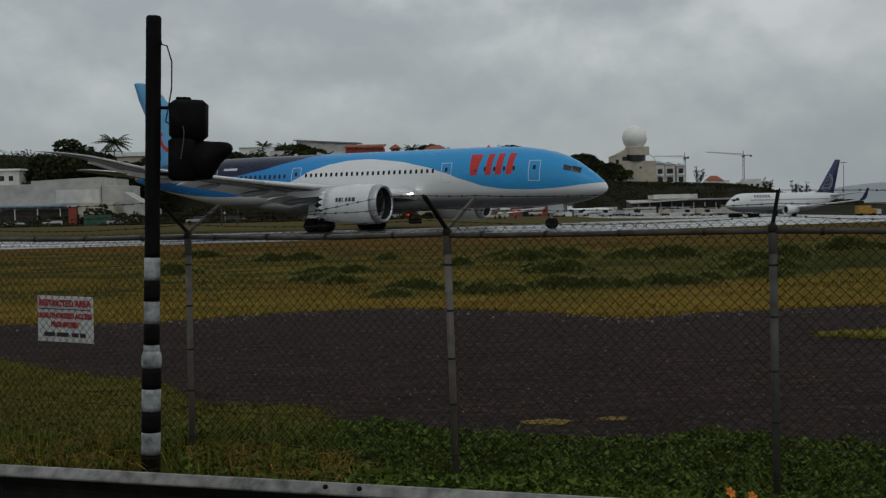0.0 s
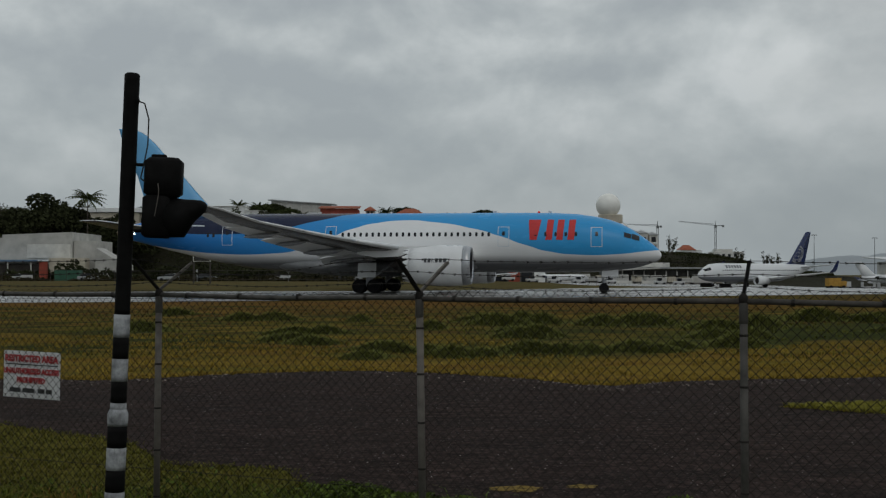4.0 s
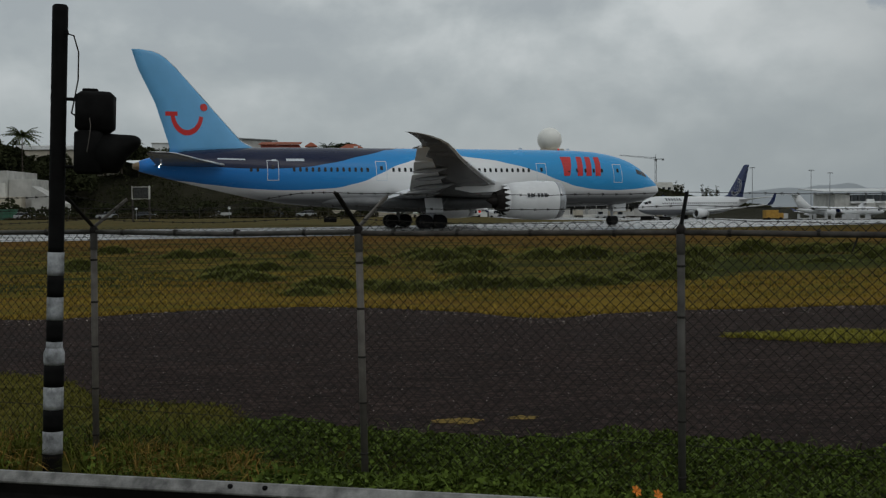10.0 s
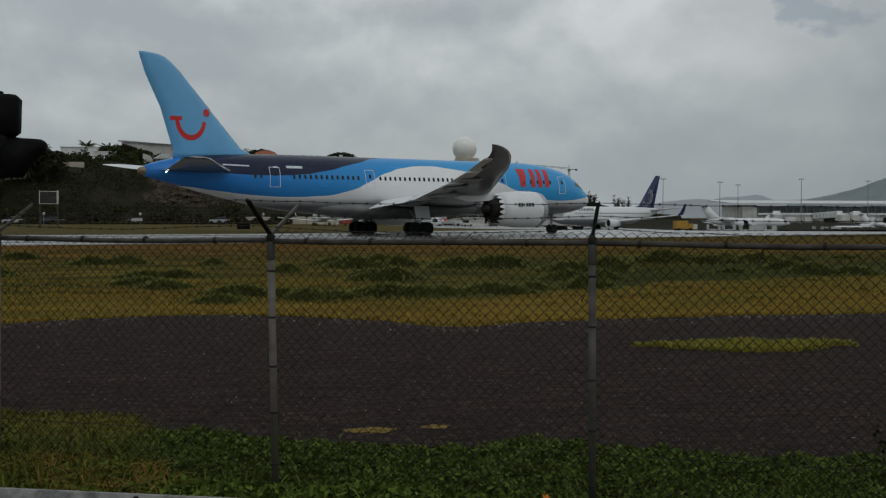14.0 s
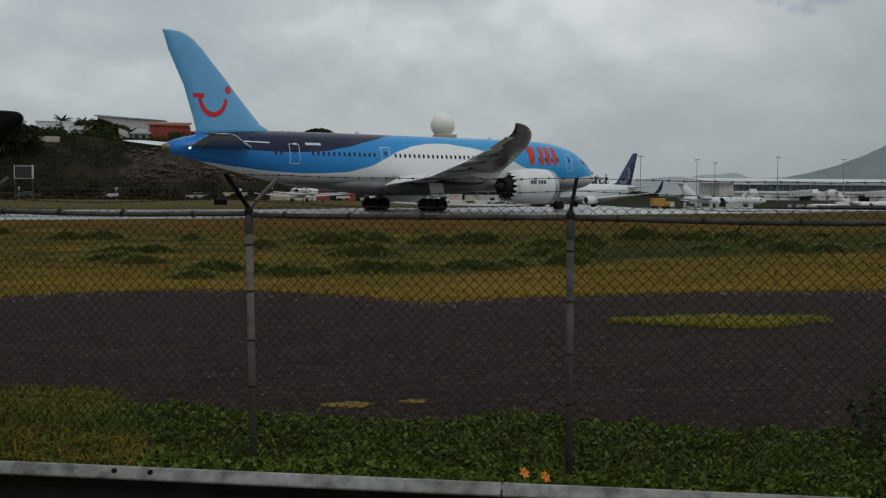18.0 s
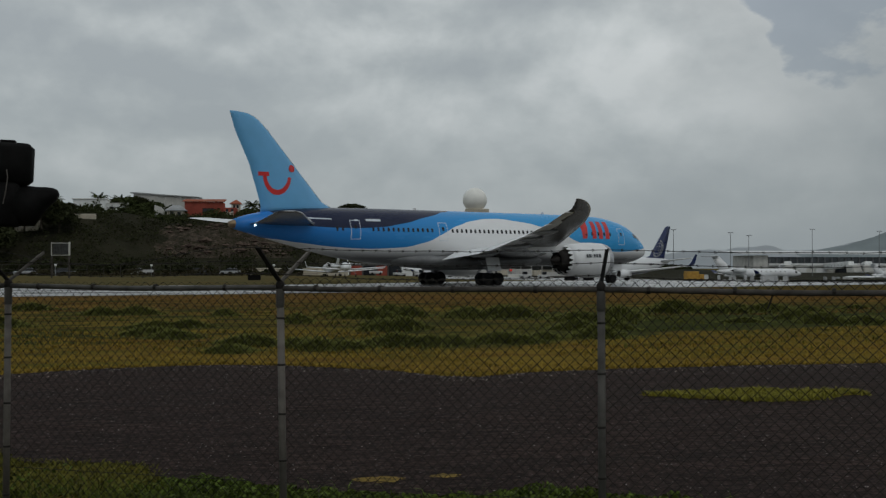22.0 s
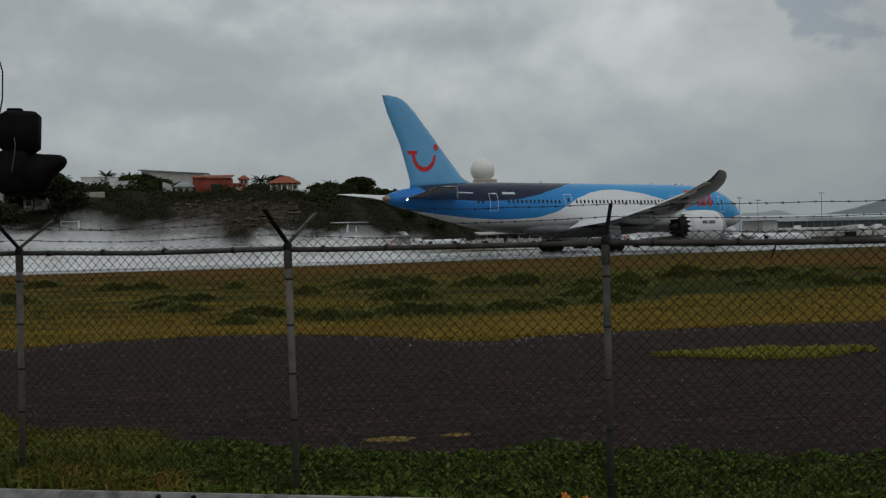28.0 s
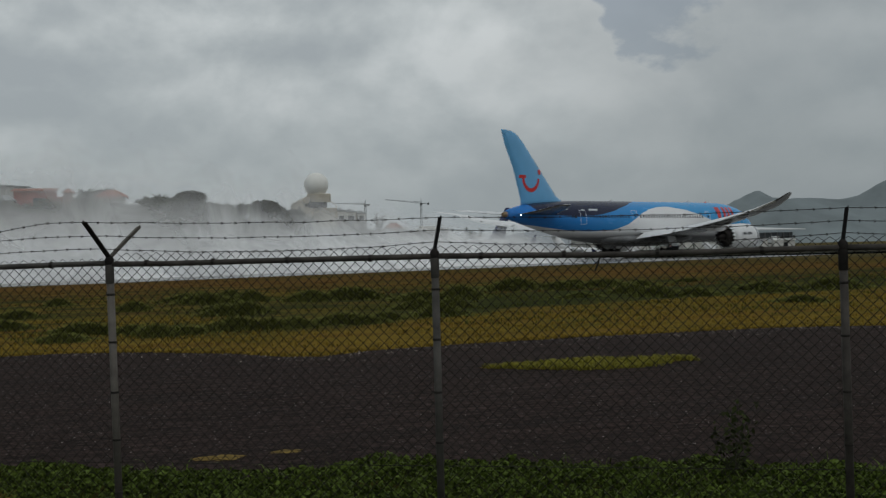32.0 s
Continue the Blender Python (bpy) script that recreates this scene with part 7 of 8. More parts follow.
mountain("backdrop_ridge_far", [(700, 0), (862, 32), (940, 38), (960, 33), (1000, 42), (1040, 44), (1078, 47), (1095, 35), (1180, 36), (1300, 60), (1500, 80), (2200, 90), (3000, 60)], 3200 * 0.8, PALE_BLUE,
         "hills on the horizon, paled with painted haze", 8.0)

# ---- other aircraft ----
def aircraft(name, label, hull, wings, stab, fin, engines, gears, windows, where, body_mat, fin_mat, nose_glass, winglet=0.0, white_wing=True):
    p = thing(name, label, "airplane", where)
    hull_mesh(hull, 24).make("fuselage", body_mat, p, "", True)
    for side in (-1, 1):
        w = wing_mesh(wings, side).make("wing", WHITE_PLANE if white_wing else GREY_WING, p, "pale swept wing", True)
        if winglet:
            y, le, ch, z, th = wings[-1]
            wl = [(y, le, ch, z, th), (y + 0.35, le - 0.5, ch * 0.85, z + 0.6, th), (y + 0.6, le - 1.6, ch * 0.4, z + winglet, th * 0.6)]
            wing_mesh(wl, side).make("winglet", NAVY, w, "dark upturned winglet")
        wing_mesh(stab, side).make("tailplane", WHITE_PLANE, p, "pale tailplane", True)
        for x, y, z, r, ln in engines:
            e = Geo().lathe([(r * 0.8, 0.5), (r * 0.85, 0), (r, 0.25), (r * 1.03, ln * 0.4), (r * 0.7, ln), (r * 0.6, ln - 0.3), (0.05, 0.6)], 20, pose(x, side * y, z, 0, -90, 0)).make("engine", WHITE_PLANE, p, "pale engine nacelle", True)
            Geo().lathe([(r * 0.55, ln - 0.2), (r * 0.25, ln + 0.6), (0.02, ln + 0.9)], 14, pose(x, side * y, z, 0, -90, 0)).make("exhaust_cone", DARK_METAL, e)
            Geo().lathe([(0.02, 0.42), (r * 0.78, 0.46), (r * 0.78, 0.5), (0.02, 0.55)], 18, pose(x, side * y, z, 0, -90, 0)).make("fan", DARK_METAL, e, "dark fan")
            Geo().box(x - ln * 0.8, x - 0.5, side * y - 0.1, side * y + 0.1, z + r * 0.6, z + r * 1.25).make("pylon", WHITE_PLANE, e)
        for x0, n, step, z in windows:
            for k in range(n):
                c = hull_side(hull, x0 - k * step, z, 0.012, side)
                u = (hull_side(hull, x0 - k * step, z + 0.15, 0.012, side) - c)
                q = Vector((0.13, 0, 0))
                mk("cabin_window", [c - q - u, c + q - u, c + q + u, c - q + u], [(0, 1, 2, 3)], GLASS_DARK, p)
        for xa, xb, zl, zh in nose_glass:
            patch(hull, [(xa, zl), (xb, zl - 0.1), (xb, zh - 0.2), (xa, zh)], 0.015, side, 4).make("cockpit_window", GLASS_DARK, p)
    rr = []
    for z, le, ch, th in fin:
        prof = [(0, 0), (0.1, 0.7), (0.4, 1), (1, 0.06)]
        rr.append([(le - a * ch, b * th, z) for a, b in prof] + [(le - a * ch, -b * th, z) for a, b in prof[:0:-1]])
    Geo().rings(rr).make("fin", fin_mat, p, "dark blue tail fin" if fin_mat == NAVY else "pale tail fin", True)
    for x, ys, r in gears:
        for y in ys:
            g = Geo().tube((x, y, r), (x, y * 0.9, r + 1.6), 0.09, 0.11, 8).make("landing_gear", GREY_METAL, p)
            for dy in (-0.22, 0.22):
                wheel(g, x, y + dy, r, 0.26, 1)
    return p


BLUE_GREY_BELLY = Mat("white_over_grey_paint", 0.3)
_xyz = BLUE_GREY_BELLY.node("ShaderNodeSeparateXYZ")
BLUE_GREY_BELLY.link(BLUE_GREY_BELLY.coord(), _xyz.inputs[0])
BLUE_GREY_BELLY.put("Base Color", BLUE_GREY_BELLY.mix(BLUE_GREY_BELLY.math("DIVIDE", BLUE_GREY_BELLY.math("SUBTRACT", _xyz.outputs["Z"], 2.35), 0.06, clamp=True), (0.20, 0.21, 0.235), (0.68, 0.69, 0.70)))

U_HULL = [(16.6, 2.55, 2.75, 0.1), (16.3, 2.15, 3.1, 0.5), (15.6, 1.8, 3.7, 0.98), (14.6, 1.5, 4.5, 1.4), (13.4, 1.3, 5.05, 1.7), (11.5, 1.2, 5.25, 1.86), (8, 1.18, 5.25, 1.88), (-4, 1.18, 5.25, 1.88), (-8, 1.5, 5.25, 1.8), (-12, 2.5, 5.2, 1.35), (-15, 3.5, 5.0, 0.75), (-17, 4.2, 4.7, 0.25)]
united = aircraft("parked_airliner", "white airliner with a dark blue tail parked on the apron", U_HULL,
                  [(1.2, 4.8, 7.9, 1.75, 0.9), (5.5, 1.4, 4.8, 2.1, 0.6), (11.5, -1.9, 2.9, 2.75, 0.35), (16.6, -4.8, 1.6, 3.35, 0.2)],
                  [(0.5, -12.3, 3.9, 4.4, 0.35), (7.1, -16.2, 1.6, 5.1, 0.15)],
                  [(4.9, -8.0, 7.0, 0.3), (5.6, -10.2, 5.0, 0.32), (12.3, -15.4, 1.7, 0.16), (12.5, -15.8, 1.3, 0.1)],
                  [(4.6, 4.85, 1.55, 0.98, 3.6)], [(0.0, (-2.86, 2.86), 0.55), (12.6, (0.0,), 0.38)], [(11.2, 38, 0.62, 3.75)],
                  pose(74.57, 263.6, lay(75.6, 263.5) - 0.05, 0, 0, 208.8), BLUE_GREY_BELLY.m, NAVY, [(14.1, 14.75, 3.75, 4.35), (14.8, 15.4, 3.6, 4.1)], 2.4)
# a pale globe of thin rings on the fin, and bars for the name on the side
GLOBE = worn("pale_globe_paint", (0.36, 0.37, 0.38), 0.4, 0.0, 2, 0.15)
for side in (-1, 1):
    for rx_, rz_ in ((1.75, 1.9), (1.75, 1.2), (1.75, 0.45), (1.15, 1.9), (0.45, 1.9)):
        v = []
        for i in range(25):
            a = 2 * math.pi * i / 24
            for k in (0.955, 1.045):
                x, z = -12.55 + rx_ * k * math.cos(a) - 0.25 * (rz_ * k * math.sin(a)), 7.35 + rz_ * k * math.sin(a)
                x = min(x, -10.45 - 0.78 * (z - 5.6))
                v.append((max(x, -15.2 - 0.28 * (z - 5.6)), side * 0.345, z))
        mk("mark", v, [(2 * i, 2 * i + 1, 2 * i + 3, 2 * i + 2) for i in range(24)], GLOBE, united, "pale globe ring")
for k in range(6):
    for side in (-1, 1):
        patch(U_HULL, [(9.6 - k * 0.8, 4.25), (10.05 - k * 0.8, 4.25), (10.05 - k * 0.8, 4.85), (9.6 - k * 0.8, 4.85)], 0.02, side, 3).make("mark", DARK_INK, united)

G_HULL = [(13.3, 1.9, 2.05, 0.08), (12.6, 1.5, 2.6, 0.55), (11.2, 1.15, 3.2, 1.0), (9, 1.0, 3.5, 1.2), (-5, 1.0, 3.5, 1.2), (-9, 1.5, 3.45, 1.0), (-12.5, 2.4, 3.2, 0.4), (-13.2, 2.6, 3.0, 0.15)]
bizjet = aircraft("business_jet", "white business jet with rear engines and T-tail", G_HULL,
                  [(0.9, 3.2, 5.6, 1.2, 0.5), (5, -0.6, 3.4, 1.5, 0.35), (12.5, -6.6, 1.4, 2.2, 0.15)],
                  [(0.1, -12.6, 2.4, 7.05, 0.25), (4.8, -14.8, 1.1, 7.0, 0.12)],
                  [(3.2, -7.4, 5.2, 0.22), (4.0, -9.2, 3.9, 0.22), (7.0, -12.4, 2.6, 0.15)],
                  [(-5.2, 1.9, 3.0, 0.62, 3.8)], [(-0.6, (-2.1, 2.1), 0.4), (10.2, (0.0,), 0.3)], [(7.6, 6, 1.5, 2.7)],
                  pose(135.0, 330, lay(135, 330), 0, 0, 6), WHITE_PLANE, WHITE_PLANE, [(10.9, 11.6, 2.35, 2.85)], 0.9)
for x, y, turn, s in ((9.3, 232, 96, 0.72), (178, 352, 178, 0.55), (196, 360, 5, 0.85), (232, 430, 150, 0.9), (262, 452, 20, 0.8), (150, 372, 172, 0.7), (33.6, 285, 2, 0.55)):
    c = copy_thing(bizjet, pose(x, y, lay(x, y), 0, 0, turn))
    c.scale = (s, s, s)
    c["label"] = "small white aircraft with T-tail parked beyond the runway"
    c["group"] = "small parked aircraft"


# ---- vehicles ----
PAINT_WHITE, PAINT_SILVER, PAINT_DARK = worn("car_white", (0.50, 0.50, 0.50), 0.3, 0.0, 1, 0.1), worn("car_silver", (0.36, 0.37, 0.38), 0.3, 0.3, 1, 0.1), worn("car_dark", (0.04, 0.045, 0.05), 0.3, 0.0, 1, 0.2)


def car(label, paint, pickup=False):
    c = thing("pickup_truck" if pickup else "car", label, "car", group="vehicles beyond the runway")
    rr = []
    for y in (-0.86, -0.8, 0.8, 0.86):
        k = 0.06 if abs(y) > 0.83 else 0
        rr.append([(-2.2 + k, y, 0.35), (2.2 - k, y, 0.35), (2.25 - k, y, 0.7), (1.9 - k, y, 0.92 - k), (-2.15 + k, y, 1.0 - k), (-2.25 + k, y, 0.7)])
    Geo().rings([r[::-1] for r in rr]).make("body", paint, c)
    top = ((-1.9, 1.2) if not pickup else (-0.2, 1.3))
    cab = []
    for x, w, z0, z1 in ((top[0], 0.7, 0.92, 0.98), (top[0] + 0.45, 0.66, 0.92, 1.46), (top[1] - 0.75, 0.66, 0.92, 1.48), (top[1], 0.7, 0.9, 0.95)):
        cab.append([(x, -w - 0.08, z0), (x, w + 0.08, z0), (x, w, z1), (x, -w, z1)])
    cabin = Geo().rings(cab).make("cabin", GLASS_DARK, c, "dark glazed cabin")
    Geo().box(top[0] + 0.42, top[1] - 0.72, -0.66, 0.66, 1.46, 1.51, None, 0.02).make("roof", paint, cabin)
    if pickup:
        for y in (-0.82, 0.82):
            Geo().box(-2.2, -0.3, y - 0.04, y + 0.04, 0.9, 1.2).make("tray_side", paint, c)
    for x in (-1.35, 1.4):
        for y in (-0.8, 0.8):
            wheel(c, x, y, 0.32, 0.2, 1)
    return c


proto = [car("white car parked by the far road", PAINT_WHITE), car("silver car parked by the far road", PAINT_SILVER), car("white pickup parked by the far road", PAINT_WHITE, True), car("dark car parked by the far road", PAINT_DARK)]
spots = [(0, -89.5, 251, 4), (2, -82, 252, 184), (1, -68, 252, 10), (1, -51.5, 252, 186), (3, -44, 254, 0), (2, -28.5, 252, 180), (3, -17, 255, 8), (1, -11, 256, 182), (1, 40, 296, 5), (0, 34, 296, 185), (2, 47, 297, 5)]
used = set()
for k, x, y, turn in spots:
    m = pose(x, y, lay(x, y), 0, 0, turn)
    if k not in used:
        used.add(k)
        proto[k].matrix_world = m
    else:
        copy_thing(proto[k], m)
v_ = thing("service_truck", "yellow service truck beside the parked airliner", "truck", pose(87.0, 249, lay(87, 249), 0, 0, 5))
Geo().box(-1.7, 1.1, -0.9, 0.9, 0.6, 2.3, None, 0.06).make("box_body", YELLOW_PAINT, v_, "yellow box body")
Geo().box(1.15, 2.3, -0.85, 0.85, 0.5, 1.7, None, 0.1).make("cab", YELLOW_PAINT, v_)
Geo().box(1.6, 2.32, -0.75, 0.75, 1.15, 1.6).make("windscreen", GLASS_DARK, v_)
for x in (-1.1, 1.6):
    for y in (-0.85, 0.85):
        wheel(v_, x, y, 0.4, 0.25, 1)
cart = thing("baggage_cart", "pale baggage cart on the apron", "cart", pose(99, 262, lay(99, 262)), group="apron carts")
Geo().box(-1.4, 1.4, -0.7, 0.7, 0.45, 0.6).box(-1.4, -1.3, -0.7, 0.7, 0.6, 1.6).box(1.3, 1.4, -0.7, 0.7, 0.6, 1.6).make("frame", PAINT_WHITE, cart)
for x in (-1, 1):
    for y in (-0.6, 0.6):
        wheel(cart, x, y, 0.22, 0.14, 1)
for x, y, turn in ((103, 263, 4), (107.5, 264, 10), (112, 268, 50), (96, 268, 100), (116, 271, 12), (156, 322, 20), (161, 324, 4), (178, 338, 44), (205, 352, 8), (214, 355, 80), (118, 282, 30), (122, 284, 2), (127, 300, 70), (142, 300, 12), (150, 306, 95), (168, 330, 5), (186, 338, 15), (190, 342, 60), (222, 366, 8), (228, 372, 22), (240, 380, 80), (246, 384, 4)):
    copy_thing(cart, pose(x, y, lay(x, y), 0, 0, turn))
block_ = thing("marker_board", "low black runway marker board on the grass", "marker board")
Geo().box(-0.9, 0.9, -0.15, 0.15, 0.0, 0.75, pose(-4.0, 172, 0), 0.04).make("board", BLACK, block_)
for x, y in ((56, 232), (60, 233)):
    bb = thing("marker_board", "low black runway marker board on the grass", "marker board")
    Geo().box(-1.1, 1.1, -0.15, 0.15, -0.05, 0.8, pose(x, y, lay(x, y)), 0.04).make("board", BLACK, bb)
for x, y in ((-44.5, 246), (-26, 246), (-1.8, 246), (-60, 246)):
    mk_ = thing("edge_marker", "small white ball marker on a stake", "marker", Matrix.Translation((x, y, lay(x, y))), group="edge markers")
    Geo().tube((0, 0, 0), (0, 0, 1.9), 0.05, 0.05, 6).make("stake", GREY_METAL, mk_)
    Geo().lathe([(0.28 * math.cos(radians(a)), 2.1 + 0.28 * math.sin(radians(a))) for a in range(-90, 91, 30)], 12).make("ball", PLASTER_WHITE, mk_, "", True)
# dark security fence and road edge along the far side
far_fence = thing("far_fence", "dark wire fence along the far road", "fence")
for k in range(40):
    x = -118 + k * 3.2
    Geo().tube((x, 243, 0), (x, 243, 2.3), 0.05, 0.05, 5).make("post", DARK_STEEL, far_fence)
for z in (0.4, 1.3, 2.2):
    Geo().tube((-118, 243, z), (6.8, 243, z), 0.03, 0.03, 4).make("wire", DARK_STEEL, far_fence)

# ---- grass, weeds and stones ----
def guard_y(x):
    return 6.90 - 0.3247 * (x + 2.61)


def blades(roots, height, width, lean, r, mat, name, label):
    c = np.asarray(roots, float)
    n = len(c)
    a = r.rand(n) * 2 * np.pi
    h = height * (0.5 + 0.8 * r.rand(n))
    w = width * (0.6 + 0.8 * r.rand(n))
    tilt = lean * (0.3 + r.rand(n))
    side = np.stack([-np.sin(a), np.cos(a), np.zeros(n)], 1)
    out = np.stack([np.cos(a), np.sin(a), np.zeros(n)], 1)
    up = np.array([0, 0, 1.0])
    mid = c + up * (h * 0.6)[:, None] + out * (h * tilt * 0.35)[:, None]
    tip = c + up * (h * (1 - 0.35 * np.minimum(tilt, 1.5)))[:, None] + out * (h * tilt)[:, None]
    v = np.stack([c - side * w[:, None], c + side * w[:, None], mid + side * (w * 0.7)[:, None], mid - side * (w * 0.7)[:, None], tip], 1).reshape(-1, 3)
    i = np.arange(n)[:, None] * 5
    f = [tuple(q) for q in (i + np.array([0, 1, 2, 3])).tolist()] + [tuple(q) for q in (i + np.array([3, 2, 4])).tolist()]
    return tagged(mk(name, v.tolist(), f, mat), label, "grass", kind="stuff")


def clear_of_pole(x, y):
    """The foot of the signal stands free of tall grass."""
    return not (7.0 < y < 10.3 and abs(x + 0.2525 * y) < 0.22)


def scatter(n, x0, x1, y0, y1, keep, spread=0.05, per=4):
    out = []
    while len(out) < n:
        x, y = x0 + (x1 - x0) * rnd.rand(), y0 + (y1 - y0) * rnd.rand()
        if not keep(x, y) or not clear_of_pole(x, y):
            continue
        for _ in range(per):
            px, py = x + rnd.normal() * spread, y + rnd.normal() * spread
            out.append((px, py, rough_ground(px, py) - 0.01))
    return out


def field(x, y):
    return y > sorted_edge(FAR_EDGE, x) - 0.15 and y < lerp_table(RW_NEAR, x) - 0.5 and -0.48 * y - 1 < x < 0.68 * y + 2


def dry_end(x):
    """Where the dry band gives way to the dark green belt."""
    return 36 + 0.39 * max(x - 12, 0) - 0.95 * min(max(12 - x, 0), 6.5)


def patchy(x, y, s, k):
    return noise.noise(Vector((x * s, y * s * 2.2, k))) + 0.5 * noise.noise(Vector((x * s * 3, y * s * 5, k + 3)))


blades(scatter(26000, -18, 30, 22, 40, lambda x, y: field(x, y) and patchy(x, y, 0.25, 1) > -0.35 and (x < 4 or y < dry_end(x) + 0.3), 0.07), 0.09, 0.012, 1.0, rnd, BLADE, "dry_grass", "short yellowish grass beside the asphalt")
blades(scatter(10000, -26, 44, 29, 62, lambda x, y: field(x, y) and patchy(x, y, 0.3, 5) > 0.1, 0.12), 0.12, 0.018, 0.9, rnd, BLADE_GREEN, "green_grass", "darker green grass over the airfield")
blades(scatter(14000, -36, 60, 48, 98, lambda x, y: field(x, y) and patchy(x, y, 0.12, 9) > 0.05, 0.15), 0.11, 0.025, 0.9, rnd, varied("brown_blades", (0.15, 0.085, 0.026), 0.85, 0.45, 0.1), "brown_grass", "brownish dry grass near the runway")
edge = []
while len(edge) < 7000:
    x = -14 + 34 * rnd.rand()
    y = sorted_edge(FAR_EDGE, x) + abs(rnd.normal()) * 0.35 - 0.15
    edge.append((x, y, 0.0))
blades(edge, 0.08, 0.012, 1.1, rnd, BLADE, "edge_grass", "ragged grass fringe along the asphalt")

# dark clumps standing in the field
def clump_mesh(seed, n=2600):
    r = np.random.RandomState(seed)
    t = thing("grass_clump", "dark green tussock standing in the airfield grass", "tussock", group="field clumps")
    roots = np.stack([r.normal(size=n) * 0.36, r.normal(size=n) * 0.34, np.zeros(n)], 1)
    tall = blades(roots, 0.36, 0.012, 0.9, r, CLUMP_GREEN, "foliage", "")
    far_out = np.hypot(roots[:, 0] / 0.36, roots[:, 1] / 0.34)
    me = tall.data
    for i, k in enumerate(far_out):
        drop = max(0.25, 1.15 - 0.36 * k)
        for q in range(5):
            me.vertices[i * 5 + q].co.z *= drop
    tall.parent = t
    for key in ("category", "kind", "label", "group"):
        if key in tall:
            del tall[key]
    return t


CLUMP_GREEN = varied("clump_green", (0.136, 0.145, 0.040), 1.0, 0.2, 0.0)
clump_protos = [clump_mesh(31), clump_mesh(32), clump_mesh(33)]
CLUMPS = [(-1.34, 29.8, 0.6), (-0.9, 32.9, 0.8), (0.3, 32.4, 0.7), (0.9, 31.0, 0.9), (1.6, 31.4, 0.7), (3.0, 32.4, 0.9), (3.9, 32.0, 0.9), (4.6, 32.8, 0.7), (6.0, 32.9, 0.9), (6.5, 32.2, 0.6), (7.4, 33.9, 0.8), (9.2, 34.6, 0.9), (10.2, 33.4, 0.9), (10.9, 34.3, 0.8),
          (13.4, 33.9, 0.5), (14.6, 35.6, 0.8), (16.6, 36.2, 0.9), (19.9, 36.4, 1.0), (21.3, 34.5, 0.7), (-4.2, 41.6, 0.9), (-3.2, 42, 0.8), (-7.6, 52.6, 1.2), (-6.2, 53, 1.0), (3.0, 51.8, 1.2), (4.6, 52.4, 1.1), (7.5, 49, 1.3), (9.4, 49.6, 1.2), (11.5, 46, 1.2),
          (13.2, 46.4, 1.3), (19.8, 52.6, 1.3), (17.8, 53.4, 1.3), (22.4, 53.8, 1.3), (19.5, 41.8, 1.1), (21.4, 42.4, 1.1), (-10, 44, 0.9), (-12, 60, 1.2), (0.5, 45, 0.8), (26, 45, 1.2), (28.5, 44, 1.1)]
crand = np.random.RandomState(77)
for k in range(54):
    # tussocks gather in belts that follow the runway
    row = k % 3
    x = -6 + 36 * crand.rand()
    y = (31.2, 40.0, 50.0)[row] + 0.30 * max(0, x - 6) + crand.normal() * (0.9, 2.2, 3.0)[row]
    if patchy(x, y, 0.16, 21) > -0.12:
        CLUMPS.append((x, y, (0.62, 0.85, 1.0)[row] * (0.7 + 0.5 * crand.rand())))
CLUMPS = [c for c in CLUMPS if c[0] < 6 or c[1] > dry_end(c[0]) + 0.4] + [(21.3, 34.7, 0.75)]
for i, (x, y, s) in enumerate(CLUMPS):
    m = pose(x, y, rough_ground(x, y) - 0.02, 0, 0, 20 * math.sin(i * 2.3))
    p = clump_protos[i % 3]
    if i < 3:
        p.matrix_world = m
        c = p
    else:
        c = copy_thing(p, m)
    c.scale = (s * (1.25 + 0.3 * math.sin(i * 1.7)), s * 1.45, s * (1.15 + 0.25 * math.sin(i * 3.1)))

STRAW_HEAPS = [(-1.25, 9.4, 0.55, 0.4), (-1.75, 10.1, 0.32, 0.3), (-2.9, 9.9, 0.6, 0.25), (-3.1, 10.9, 0.2, 0.25), (-3.7, 10.3, 0.4, 0.2), (-0.75, 9.0, 0.2, 0.2)]


def straw_here(x, y):
    """Fallen dry grass lies in a few heaps."""
    return any(((x - a) / c) ** 2 + ((y - b) / d) ** 2 + 0.7 * noise.noise(Vector((x * 2, y * 2, 14))) < 1 for a, b, c, d in STRAW_HEAPS)


# verge between guardrail and paved strip
def verge(x, y):
    return guard_y(x) + 0.15 < y < sorted_edge(NEAR_EDGE, x) + 0.12 and -0.46 * y - 0.6 < x < 0.66 * y + 1.0


pts = []
while len(pts) < 84000:
    x, y = -7 + 15 * rnd.rand(), 3.5 + 13 * rnd.rand()
    if not verge(x, y) or y > 11.9 or not clear_of_pole(x, y):
        continue
    right = 0 if (y > 11.5 and x < -1.1) else smooth_step(-2.4, -0.6, x + 0.5 * noise.noise(Vector((x, y, 4))))
    if rnd.rand() > 0.06 + 0.94 * right:
        continue
    top = 0.04 + 0.17 * (0.55 + noise.noise(Vector((x * 1.1, y * 1.1, 2))) + 0.6 * noise.noise(Vector((x * 3.6, y * 3.6, 6)))) * smooth_step(-0.2, 0.5, sorted_edge(NEAR_EDGE, x) - y + 0.25)
    pts.append((x, y, max(0.01, top * (0.25 + 0.75 * rnd.rand() ** 0.5))))
v, f = leaf_cloud(pts, 0.029, 1.6, 0.75)
tagged(mk("weeds", v.tolist(), f.tolist(), LEAF_WEED), "dense green broad-leaved weeds along the fence", "weeds", kind="stuff")
